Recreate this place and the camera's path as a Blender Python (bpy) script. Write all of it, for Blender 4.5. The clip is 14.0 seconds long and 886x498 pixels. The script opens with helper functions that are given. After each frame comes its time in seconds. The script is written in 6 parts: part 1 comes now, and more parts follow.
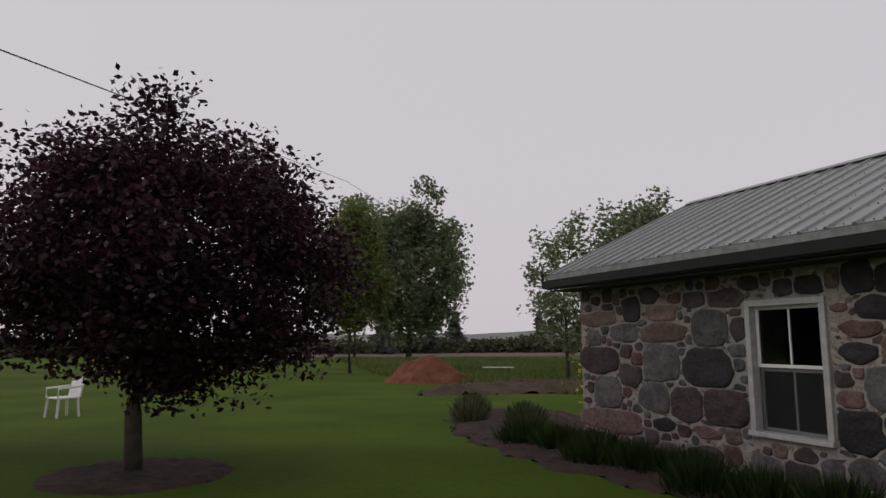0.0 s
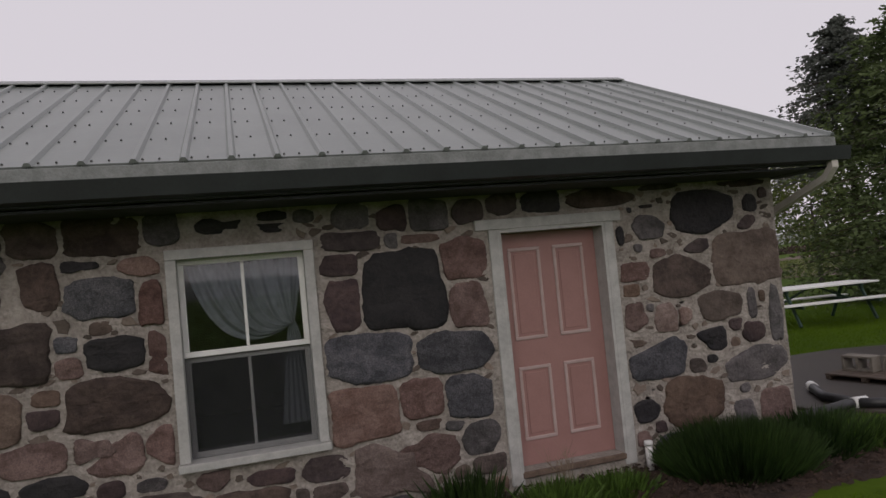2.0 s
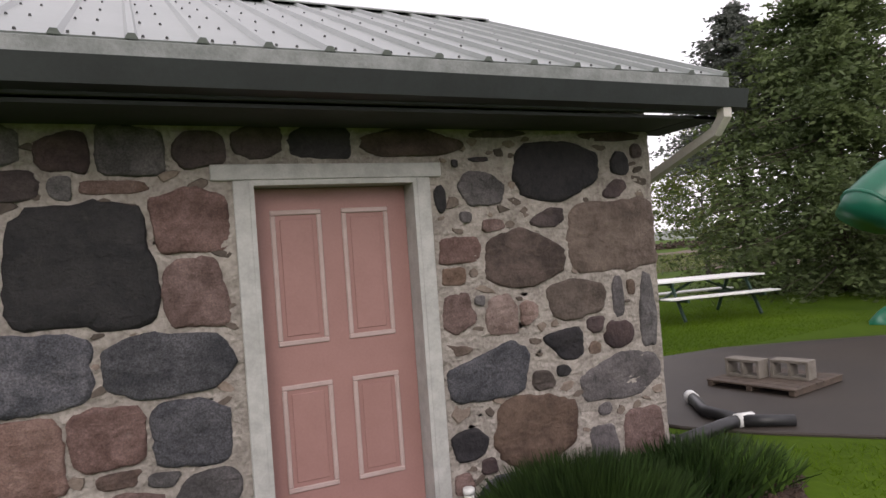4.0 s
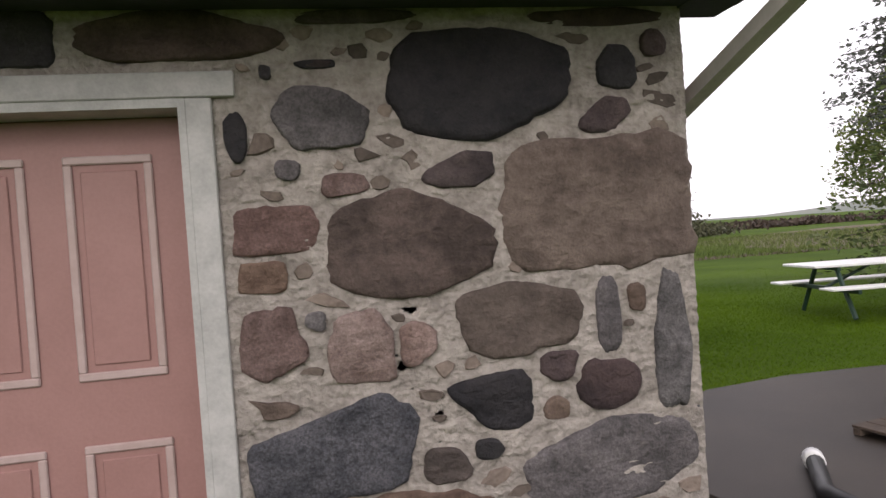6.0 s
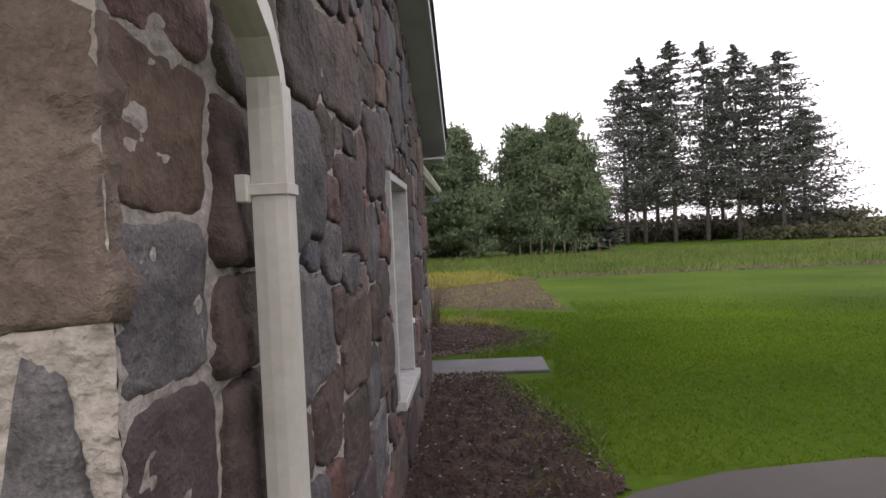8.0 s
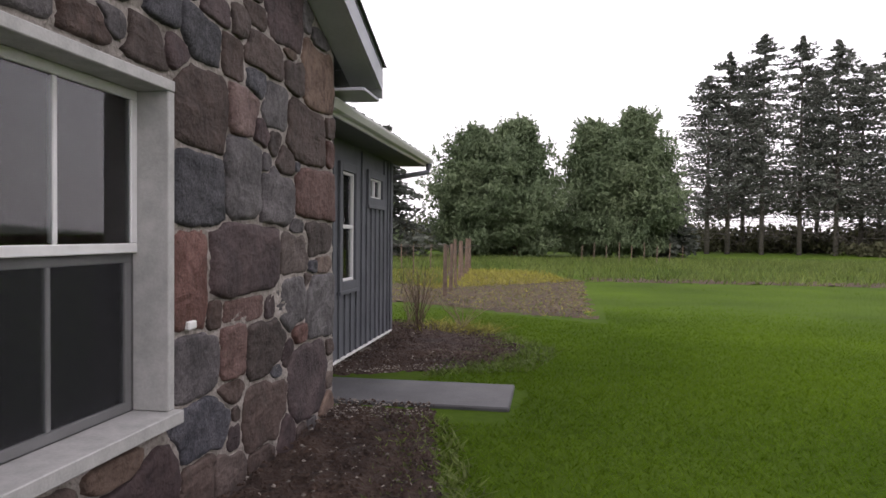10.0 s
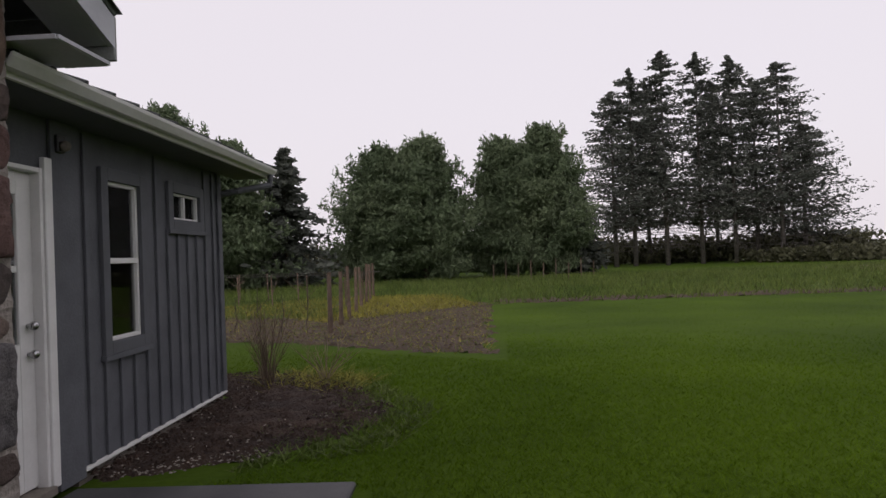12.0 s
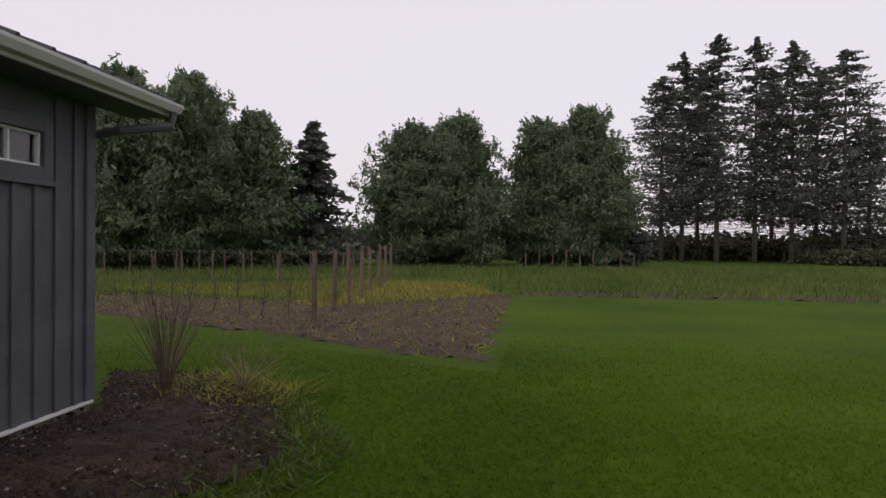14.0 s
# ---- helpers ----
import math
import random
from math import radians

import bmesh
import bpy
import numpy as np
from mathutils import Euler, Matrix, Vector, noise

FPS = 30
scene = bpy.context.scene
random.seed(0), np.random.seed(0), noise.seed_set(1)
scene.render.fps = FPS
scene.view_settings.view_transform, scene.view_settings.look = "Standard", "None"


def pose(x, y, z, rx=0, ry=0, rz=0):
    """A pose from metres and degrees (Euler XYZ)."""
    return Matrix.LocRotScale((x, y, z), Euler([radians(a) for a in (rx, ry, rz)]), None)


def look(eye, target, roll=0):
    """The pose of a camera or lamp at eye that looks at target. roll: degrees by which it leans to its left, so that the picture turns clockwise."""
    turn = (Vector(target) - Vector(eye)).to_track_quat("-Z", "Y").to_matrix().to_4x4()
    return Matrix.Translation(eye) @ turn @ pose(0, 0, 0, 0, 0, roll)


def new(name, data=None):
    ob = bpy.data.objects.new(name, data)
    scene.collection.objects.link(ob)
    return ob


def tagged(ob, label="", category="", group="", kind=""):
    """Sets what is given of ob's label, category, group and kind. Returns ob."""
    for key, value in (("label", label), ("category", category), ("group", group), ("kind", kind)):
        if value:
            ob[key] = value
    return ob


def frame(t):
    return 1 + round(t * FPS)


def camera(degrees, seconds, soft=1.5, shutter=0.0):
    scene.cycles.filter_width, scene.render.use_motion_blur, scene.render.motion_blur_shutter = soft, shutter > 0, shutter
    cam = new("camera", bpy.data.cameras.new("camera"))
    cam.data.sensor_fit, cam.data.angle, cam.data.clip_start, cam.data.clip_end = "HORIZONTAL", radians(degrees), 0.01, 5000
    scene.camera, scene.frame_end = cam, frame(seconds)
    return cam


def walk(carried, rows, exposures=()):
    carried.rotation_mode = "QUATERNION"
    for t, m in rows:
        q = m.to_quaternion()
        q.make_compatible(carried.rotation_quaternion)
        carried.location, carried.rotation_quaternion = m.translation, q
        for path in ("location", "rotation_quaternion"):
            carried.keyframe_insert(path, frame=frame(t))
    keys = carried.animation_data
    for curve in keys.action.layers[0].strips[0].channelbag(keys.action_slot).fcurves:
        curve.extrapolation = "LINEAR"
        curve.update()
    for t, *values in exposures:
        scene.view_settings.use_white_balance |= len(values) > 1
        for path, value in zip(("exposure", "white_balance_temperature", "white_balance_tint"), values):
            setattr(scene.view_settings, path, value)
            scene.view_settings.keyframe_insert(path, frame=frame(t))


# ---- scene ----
cam = camera(67.5, 14.0, soft=1.5)
PATH = [
    (0, (-5.212, -6.778, 1.817), (-7.028, -5.988, 2.092), 0.0),
    (0.5, (-5.224, -6.360, 1.924), (-6.480, -4.825, 2.185), -3.3),
    (1, (-5.154, -6.008, 1.982), (-5.636, -4.077, 2.179), -0.1),
    (1.5, (-4.966, -5.560, 2.023), (-4.681, -3.583, 2.123), -2.2),
    (2, (-4.848, -5.221, 2.031), (-4.268, -3.309, 2.107), -5.5),
    (2.5, (-4.518, -4.882, 1.987), (-3.957, -2.963, 2.005), -4.5),
    (3, (-4.175, -4.519, 1.936), (-3.395, -2.678, 1.958), -7.2),
    (3.5, (-3.776, -4.182, 1.901), (-2.924, -2.372, 1.920), -4.3),
    (6, (-1.333, -2.421, 1.824), (-0.981, -0.453, 1.788), -4.0),
    (6.5, (-0.733, -2.180, 1.835), (-0.606, -0.185, 1.769), -2.2),
    (7, (-0.270, -1.841, 1.839), (-0.212, 0.157, 1.774), -0.4),
    (7.5, (0.195, -1.466, 1.836), (0.169, 0.534, 1.790), -2.6),
    (9.8, (1.708, 1.338, 1.540), (1.401, 3.314, 1.499), 0.9),
    (10, (1.764, 1.541, 1.549), (1.445, 3.515, 1.507), 0.5),
    (10.5, (1.834, 2.105, 1.567), (1.606, 4.092, 1.538), -1.8),
    (11, (1.981, 2.507, 1.548), (1.737, 4.492, 1.564), -1.2),
    (11.5, (2.055, 3.042, 1.562), (1.958, 5.040, 1.563), -4.1),
    (12, (2.216, 3.475, 1.566), (2.141, 5.473, 1.590), -2.2),
    (12.5, (2.365, 4.026, 1.524), (2.469, 6.023, 1.520), -3.3),
    (13, (2.540, 4.633, 1.492), (2.726, 6.624, 1.479), -2.1),
    (13.5, (2.72, 5.180, 1.563), (2.742, 7.179, 1.531), -2.5),
    (14, (2.842, 5.525, 1.489), (2.638, 7.514, 1.472), 0.5),
]
walk(cam, [(t, look(eye, target, roll)) for t, eye, target, roll in PATH], [(0, -0.4), (1.2, -0.6), (2, -0.22), (3, 0.4), (3.7, 0.75), (6, 0.88), (7.5, 1.08), (10, 1.08), (11, 0.5), (11.5, 0.38), (12, 0.08), (14, 0.05)])

# ---- world and sun ----
world = bpy.data.worlds.new("world")
scene.world = world
world.use_nodes = True
wn, wl = world.node_tree.nodes, world.node_tree.links
bg = wn["Background"]
sky = wn.new("ShaderNodeTexSky")
sky.sky_type = "NISHITA"
sky.sun_disc = False
sky.sun_elevation = radians(32)
sky.sun_rotation = radians(200)
sky.air_density, sky.dust_density, sky.ozone_density = 1.0, 6.0, 1.0
cloud = wn.new("ShaderNodeMix")
cloud.data_type = "RGBA"
cloud.inputs["Factor"].default_value = 0.86
cloud.inputs["B"].default_value = (9.35, 8.65, 9.25, 1)
wl.new(sky.outputs["Color"], cloud.inputs["A"])
wl.new(cloud.outputs["Result"], bg.inputs["Color"])
bg.inputs["Strength"].default_value = 0.095

sun = new("sun", bpy.data.lights.new("sun", "SUN"))
sun.data.energy, sun.data.angle, sun.data.color = 0.5, radians(25), (1.0, 0.97, 0.93)
sun.matrix_world = look((-20, -40, 28), (0, 0, 0))


# ---- materials ----
def mat(name, c1, c2, scale=6, rough=0.85, bump=0.3, detail=40, rand=0.0, island=False, metal=0.0, dist=0.01, spec=0.5, c3=None, big=0.7):
    """Two colours by a coarse noise, a finer grain over it, bump by the fine one."""
    m = bpy.data.materials.new(name)
    m.use_nodes = True
    n, l = m.node_tree.nodes, m.node_tree.links
    p = n["Principled BSDF"]
    p.inputs["Roughness"].default_value = rough
    p.inputs["Metallic"].default_value = metal
    p.inputs["Specular IOR Level"].default_value = spec
    tc = n.new("ShaderNodeTexCoord")
    geo = n.new("ShaderNodeNewGeometry")
    a = n.new("ShaderNodeTexNoise")
    a.inputs["Scale"].default_value, a.inputs["Detail"].default_value = scale, 5
    b = n.new("ShaderNodeTexNoise")
    b.inputs["Scale"].default_value, b.inputs["Detail"].default_value = detail, 6
    for t in (a, b):
        l.new(geo.outputs["Position"], t.inputs["Vector"])
    ramp = n.new("ShaderNodeValToRGB")
    ramp.color_ramp.elements[0].position, ramp.color_ramp.elements[1].position = 0.36, 0.64
    ramp.color_ramp.elements[0].color, ramp.color_ramp.elements[1].color = (*c1, 1), (*c2, 1)
    mixf = n.new("ShaderNodeMath")
    mixf.operation = "MULTIPLY_ADD"
    l.new(a.outputs["Fac"], mixf.inputs[0])
    mixf.inputs[1].default_value = big
    sc = n.new("ShaderNodeMath")
    sc.operation = "MULTIPLY"
    sc.inputs[1].default_value = 1 - big
    l.new(b.outputs["Fac"], sc.inputs[0])
    l.new(sc.outputs[0], mixf.inputs[2])
    l.new(mixf.outputs[0], ramp.inputs["Fac"])
    if c3:
        e = ramp.color_ramp.elements.new(0.78)
        e.color = (*c3, 1)
    out = ramp.outputs["Color"]
    if rand:
        hsv = n.new("ShaderNodeHueSaturation")
        mr = n.new("ShaderNodeMapRange")
        mr.inputs["To Min"].default_value, mr.inputs["To Max"].default_value = 1 - rand, 1 + rand
        if island:
            l.new(geo.outputs["Random Per Island"], mr.inputs["Value"])
        else:
            l.new(n.new("ShaderNodeObjectInfo").outputs["Random"], mr.inputs["Value"])
        l.new(mr.outputs["Result"], hsv.inputs["Value"])
        l.new(out, hsv.inputs["Color"])
        out = hsv.outputs["Color"]
    l.new(out, p.inputs["Base Color"])
    if bump:
        bp = n.new("ShaderNodeBump")
        bp.inputs["Strength"].default_value, bp.inputs["Distance"].default_value = bump, dist
        l.new(b.outputs["Fac"], bp.inputs["Height"])
        l.new(bp.outputs["Normal"], p.inputs["Normal"])
    return m


def stone_mat(name, c1, c2, speck=0.25, strata=1.0, crust=0.12, rough=0.8):
    """Weathered stone: broad stains, mineral grain, faint layering, a thin pale crust in blots."""
    m = bpy.data.materials.new(name)
    m.use_nodes = True
    n, l = m.node_tree.nodes, m.node_tree.links
    p = n["Principled BSDF"]
    geo, info = n.new("ShaderNodeNewGeometry"), n.new("ShaderNodeObjectInfo")
    shift = n.new("ShaderNodeVectorMath")
    shift.operation = "MULTIPLY_ADD"
    l.new(info.outputs["Random"], shift.inputs[0])
    shift.inputs[1].default_value = (17, 23, 31)
    l.new(geo.outputs["Position"], shift.inputs[2])

    def noise_tex(scale, detail, rough_=0.55, stretch=None, distort=0.0):
        t = n.new("ShaderNodeTexNoise")
        t.inputs["Scale"].default_value, t.inputs["Detail"].default_value = scale, detail
        t.inputs["Roughness"].default_value, t.inputs["Distortion"].default_value = rough_, distort
        src = shift.outputs[0]
        if stretch:
            mp = n.new("ShaderNodeMapping")
            mp.inputs["Scale"].default_value = stretch
            mp.inputs["Rotation"].default_value = (0.2, 0.25, 0.0)
            l.new(src, mp.inputs["Vector"])
            src = mp.outputs[0]
        l.new(src, t.inputs["Vector"])
        return t.outputs["Fac"]

    def ranged(src, lo, hi, a0, a1):
        r = n.new("ShaderNodeMapRange")
        for k, v in (("From Min", lo), ("From Max", hi), ("To Min", a0), ("To Max", a1)):
            r.inputs[k].default_value = v
        l.new(src, r.inputs["Value"])
        return r.outputs["Result"]

    def math_(op, x, y):
        q = n.new("ShaderNodeMath")
        q.operation = op
        for k, v in enumerate((x, y)):
            if isinstance(v, (int, float)):
                q.inputs[k].default_value = v
            else:
                l.new(v, q.inputs[k])
        return q.outputs[0]
    broad, grain, layer, mid = noise_tex(4.5, 4, distort=0.8), noise_tex(95, 3, 0.7), noise_tex(5, 5, 0.5, stretch=(1, 1, 2.4), distort=0.6), noise_tex(22, 5, 0.65)
    ramp = n.new("ShaderNodeValToRGB")
    ramp.color_ramp.elements[0].position, ramp.color_ramp.elements[1].position = 0.40, 0.60
    ramp.color_ramp.elements[0].color, ramp.color_ramp.elements[1].color = (*c1, 1), (*c2, 1)
    l.new(math_("ADD", math_("MULTIPLY", broad, 0.6), math_("MULTIPLY", mid, 0.4)), ramp.inputs["Fac"])
    val = math_("MULTIPLY", ranged(grain, 0.35, 0.65, 1 - speck, 1 + speck), ranged(layer, 0.35, 0.65, 1 - 0.1 * strata, 1 + 0.1 * strata))
    val = math_("MULTIPLY", val, ranged(info.outputs["Random"], 0, 1, 0.75, 1.3))
    hsv = n.new("ShaderNodeHueSaturation")
    l.new(ranged(math_("FRACT", math_("MULTIPLY", info.outputs["Random"], 7.3), 0.0), 0, 1, 0.7, 1.15), hsv.inputs["Saturation"])
    l.new(val, hsv.inputs["Value"])
    l.new(ramp.outputs["Color"], hsv.inputs["Color"])
    mix = n.new("ShaderNodeMix")
    mix.data_type = "RGBA"
    l.new(ranged(noise_tex(13, 6, 0.75), 0.6, 0.74, 0, crust * 2.2), mix.inputs["Factor"])
    l.new(hsv.outputs["Color"], mix.inputs["A"])
    mix.inputs["B"].default_value = (0.21, 0.18, 0.155, 1)
    l.new(mix.outputs["Result"], p.inputs["Base Color"])
    p.inputs["Roughness"].default_value = rough
    p.inputs["Specular IOR Level"].default_value = 0.35
    b1, b2 = n.new("ShaderNodeBump"), n.new("ShaderNodeBump")
    b1.inputs["Strength"].default_value, b1.inputs["Distance"].default_value = 0.8, 0.02 * strata
    l.new(layer, b1.inputs["Height"])
    b2.inputs["Strength"].default_value, b2.inputs["Distance"].default_value = 1.0, 0.02
    l.new(mid, b2.inputs["Height"])
    l.new(b1.outputs["Normal"], b2.inputs["Normal"])
    l.new(b2.outputs["Normal"], p.inputs["Normal"])
    return m


M = {
    "K": stone_mat("basalt", (0.013, 0.012, 0.015), (0.030, 0.027, 0.030), 0.15, 0.6, 0.05, 0.7),
    "P": stone_mat("purple_stone", (0.036, 0.025, 0.027), (0.072, 0.050, 0.050), 0.15, 1.0, 0.06),
    "B": stone_mat("brown_stone", (0.042, 0.030, 0.026), (0.090, 0.065, 0.057), 0.15, 1.3, 0.08),
    "T": stone_mat("tan_stone", (0.075, 0.050, 0.040), (0.150, 0.107, 0.085), 0.12, 0.7, 0.10),
    "R": stone_mat("red_stone", (0.075, 0.040, 0.034), (0.150, 0.090, 0.080), 0.25, 1.0, 0.14),
    "O": stone_mat("pink_granite", (0.120, 0.072, 0.060), (0.215, 0.145, 0.127), 0.22, 1.0, 0.14),
    "G": stone_mat("grey_stone", (0.052, 0.048, 0.050), (0.115, 0.104, 0.108), 0.28, 0.9, 0.10),
    "U": stone_mat("blue_grey_stone", (0.036, 0.037, 0.045), (0.088, 0.086, 0.098), 0.45, 0.7, 0.06),
}
mortar_m = mat("mortar", (0.195, 0.173, 0.156), (0.380, 0.344, 0.314), 7, 0.95, 1.0, 40, dist=0.02, big=0.55)
chink_m = mat("chink_stone", (0.068, 0.053, 0.045), (0.180, 0.143, 0.120), 3, 0.85, 0.5, 50, 0.6, island=True)
roof_m = mat("green_grey_metal", (0.148, 0.166, 0.156), (0.184, 0.202, 0.191), 1.5, 0.34, 0.05, 30, 0.04, spec=0.5)
screw_m = mat("screw", (0.05, 0.05, 0.05), (0.08, 0.08, 0.08), 5, 0.6, 0)
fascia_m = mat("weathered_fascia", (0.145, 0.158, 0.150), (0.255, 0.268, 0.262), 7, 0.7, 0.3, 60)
gutter_m = mat("dark_gutter", (0.012, 0.015, 0.016), (0.020, 0.025, 0.026), 4, 0.55, 0.1)
# near-black for the front eave boards: shade under the gutter is in the colour
shadedeave_m = mat("shaded_eave", (0.025, 0.027, 0.03), (0.04, 0.043, 0.047), 3, 0.8, 0.1)
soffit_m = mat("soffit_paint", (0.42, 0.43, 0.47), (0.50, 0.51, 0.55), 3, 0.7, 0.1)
white_m = mat("white_paint", (0.328, 0.328, 0.316), (0.446, 0.440, 0.430), 12, 0.6, 0.15, 80)
cleanwhite_m = mat("white_vinyl", (0.66, 0.66, 0.65), (0.74, 0.74, 0.73), 6, 0.5, 0.05)
pink_m = mat("pink_paint", (0.275, 0.148, 0.134), (0.316, 0.174, 0.160), 5, 0.55, 0.08, 70, big=0.6)
pinktrim_m = mat("panel_trim_paint", (0.376, 0.279, 0.263), (0.433, 0.335, 0.322), 8, 0.55, 0.1)
siding_m = mat("charcoal_siding", (0.075, 0.08, 0.092), (0.11, 0.115, 0.13), 4, 0.75, 0.25, 60, 0.05)
frame_m = mat("charcoal_trim", (0.08, 0.085, 0.095), (0.1, 0.105, 0.12), 4, 0.7, 0.15, 60)
pipe_m = mat("downspout_paint", (0.42, 0.4, 0.36), (0.52, 0.5, 0.46), 5, 0.5, 0.1)
concrete_m = mat("concrete", (0.020, 0.014, 0.010), (0.034, 0.025, 0.018), 1.2, 0.62, 0.3, 90, big=0.75)
slab_m = mat("slab_concrete", (0.034, 0.034, 0.038), (0.075, 0.075, 0.079), 2.5, 0.6, 0.25, 90, big=0.75)
block_m = mat("cinder_block", (0.135, 0.120, 0.100), (0.205, 0.184, 0.160), 9, 0.95, 0.6, 90)
soil_m = mat("dark_soil", (0.024, 0.013, 0.009), (0.054, 0.031, 0.020), 3, 0.95, 1.0, 30, dist=0.05, c3=(0.085, 0.055, 0.038))
soilred_m = mat("garden_soil", (0.040, 0.025, 0.015), (0.078, 0.051, 0.031), 1.2, 0.95, 1.0, 18, dist=0.05)
mound_m = mat("red_earth", (0.11, 0.035, 0.018), (0.2, 0.07, 0.035), 2, 0.95, 1.0, 14, dist=0.08)
field_m = mat("ploughed_field", (0.09, 0.06, 0.047), (0.13, 0.09, 0.07), 0.08, 0.95, 0.4, 3)
deadgrass_m = mat("yellow_grass", (0.16, 0.165, 0.018), (0.27, 0.24, 0.045), 2, 0.9, 0.3, 30, 0.4, island=True)
wood_m = mat("grey_post", (0.080, 0.056, 0.041), (0.160, 0.112, 0.086), 9, 0.85, 0.6, 60, 0.2)
pallet_m = mat("pallet_wood", (0.050, 0.036, 0.027), (0.092, 0.068, 0.052), 8, 0.85, 0.5, 60, 0.15)
black_m = mat("black_plastic", (0.012, 0.012, 0.013), (0.025, 0.025, 0.027), 9, 0.45, 0)
greenpl_m = mat("green_plastic", (0.005, 0.09, 0.05), (0.008, 0.12, 0.065), 3, 0.35, 0)
darkgreen_m = mat("dark_green_frame", (0.01, 0.03, 0.02), (0.015, 0.045, 0.03), 3, 0.5, 0)
bark_m = mat("bark", (0.035, 0.028, 0.022), (0.09, 0.07, 0.055), 6, 0.95, 0.8, 25)
barkgrey_m = mat("grey_bark", (0.07, 0.06, 0.055), (0.13, 0.12, 0.11), 6, 0.95, 0.8, 25)
stem_m = mat("dry_stem", (0.16, 0.12, 0.085), (0.28, 0.22, 0.16), 8, 0.9, 0.2)
steel_m = mat("chrome", (0.4, 0.4, 0.4), (0.5, 0.5, 0.5), 5, 0.25, 0, metal=1.0)
brass_m = mat("tarnished_brass", (0.4, 0.33, 0.2), (0.5, 0.42, 0.28), 5, 0.3, 0, metal=1.0)
curtain_m = mat("lace_curtain", (0.27, 0.27, 0.30), (0.41, 0.41, 0.46), 14, 0.95, 0.3, 90)
plaster_m = mat("interior_plaster", (0.16, 0.15, 0.14), (0.2, 0.19, 0.18), 2, 0.9, 0.1)
wire_m = mat("wire", (0.05, 0.045, 0.04), (0.09, 0.08, 0.07), 5, 0.6, 0)
yellow_m = mat("yellow_petal", (0.5, 0.42, 0.02), (0.6, 0.5, 0.05), 8, 0.7, 0)
rock_m = mat("pebble", (0.090, 0.078, 0.066), (0.240, 0.216, 0.192), 2, 0.9, 0.3, 60, 0.4, island=True)


def thin_leaf(m, share):
    """Lets part of the light through a leaf."""
    n, l = m.node_tree.nodes, m.node_tree.links
    p = n["Principled BSDF"]
    tr, mix = n.new("ShaderNodeBsdfTranslucent"), n.new("ShaderNodeMixShader")
    l.new(p.inputs["Base Color"].links[0].from_socket, tr.inputs["Color"])
    mix.inputs[0].default_value = share
    l.new(p.outputs[0], mix.inputs[1])
    l.new(tr.outputs[0], mix.inputs[2])
    l.new(mix.outputs[0], n["Material Output"].inputs["Surface"])
    return m


def leaf_mat(name, c1, c2, scale=1.5, rand=0.45, rough=0.55):
    m = mat(name, c1, c2, scale, rough, 0, 20, rand, island=True, spec=0.25)
    return thin_leaf(m, 0.4)


purple_l = leaf_mat("purple_leaf", (0.027, 0.010, 0.017), (0.056, 0.020, 0.029), rough=0.4)
# far trees' leaf green lifted pale and greyish, distance haze mixed into the colour
green_l = leaf_mat("hazed_spring_leaf", (0.130, 0.165, 0.090), (0.240, 0.275, 0.160), rand=0.25)
young_l = leaf_mat("young_leaf", (0.105, 0.135, 0.035), (0.170, 0.200, 0.060), rand=0.25)
# pine and spruce needles raised in colour to stand in for mist
pine_l = leaf_mat("hazed_pine_needle", (0.100, 0.138, 0.076), (0.172, 0.216, 0.126), 0.35, 0.22)
spruce_l = leaf_mat("hazed_spruce_needle", (0.080, 0.090, 0.078), (0.140, 0.152, 0.132), 0.3, 0.22)
cedar_l = leaf_mat("cedar_leaf", (0.055, 0.080, 0.030), (0.130, 0.168, 0.064), 0.8, 0.22)
bush_l = leaf_mat("bush_leaf", (0.064, 0.067, 0.036), (0.108, 0.109, 0.064), 0.5)
brush_l = leaf_mat("bare_brush", (0.060, 0.043, 0.035), (0.100, 0.076, 0.060), 0.5)
weed_l = leaf_mat("weed_leaf", (0.072, 0.110, 0.024), (0.150, 0.185, 0.050), 0.25)
chive_l = leaf_mat("bed_leaf", (0.017, 0.036, 0.010), (0.038, 0.068, 0.016), 1.5)
fern_l = leaf_mat("bright_leaf", (0.05, 0.1, 0.015), (0.09, 0.15, 0.03), 1.5)
lawn_m = mat("lawn", (0.034, 0.064, 0.003), (0.064, 0.108, 0.006), 0.28, 0.95, 0.3, 12, dist=0.03, c3=(0.076, 0.112, 0.015), spec=0.1)
blade_l = mat("grass_blade", (0.062, 0.114, 0.005), (0.108, 0.178, 0.009), 0.28, 0.8, 0, 12, 0.10, island=True, spec=0.1)
thin_leaf(blade_l, 0.4)


def glass_material():
    m = bpy.data.materials.new("window_glass")
    m.use_nodes = True
    n, l = m.node_tree.nodes, m.node_tree.links
    n.remove(n["Principled BSDF"])
    out = n["Material Output"]
    mix, fr = n.new("ShaderNodeMixShader"), n.new("ShaderNodeFresnel")
    tr, gl = n.new("ShaderNodeBsdfTransparent"), n.new("ShaderNodeBsdfGlossy")
    tr.inputs["Color"].default_value = (0.8, 0.83, 0.84, 1)
    gl.inputs["Roughness"].default_value = 0.03
    fr.inputs["IOR"].default_value = 1.75
    l.new(fr.outputs[0], mix.inputs[0])
    l.new(tr.outputs[0], mix.inputs[1])
    l.new(gl.outputs[0], mix.inputs[2])
    l.new(mix.outputs[0], out.inputs["Surface"])
    return m


glass_m = glass_material()


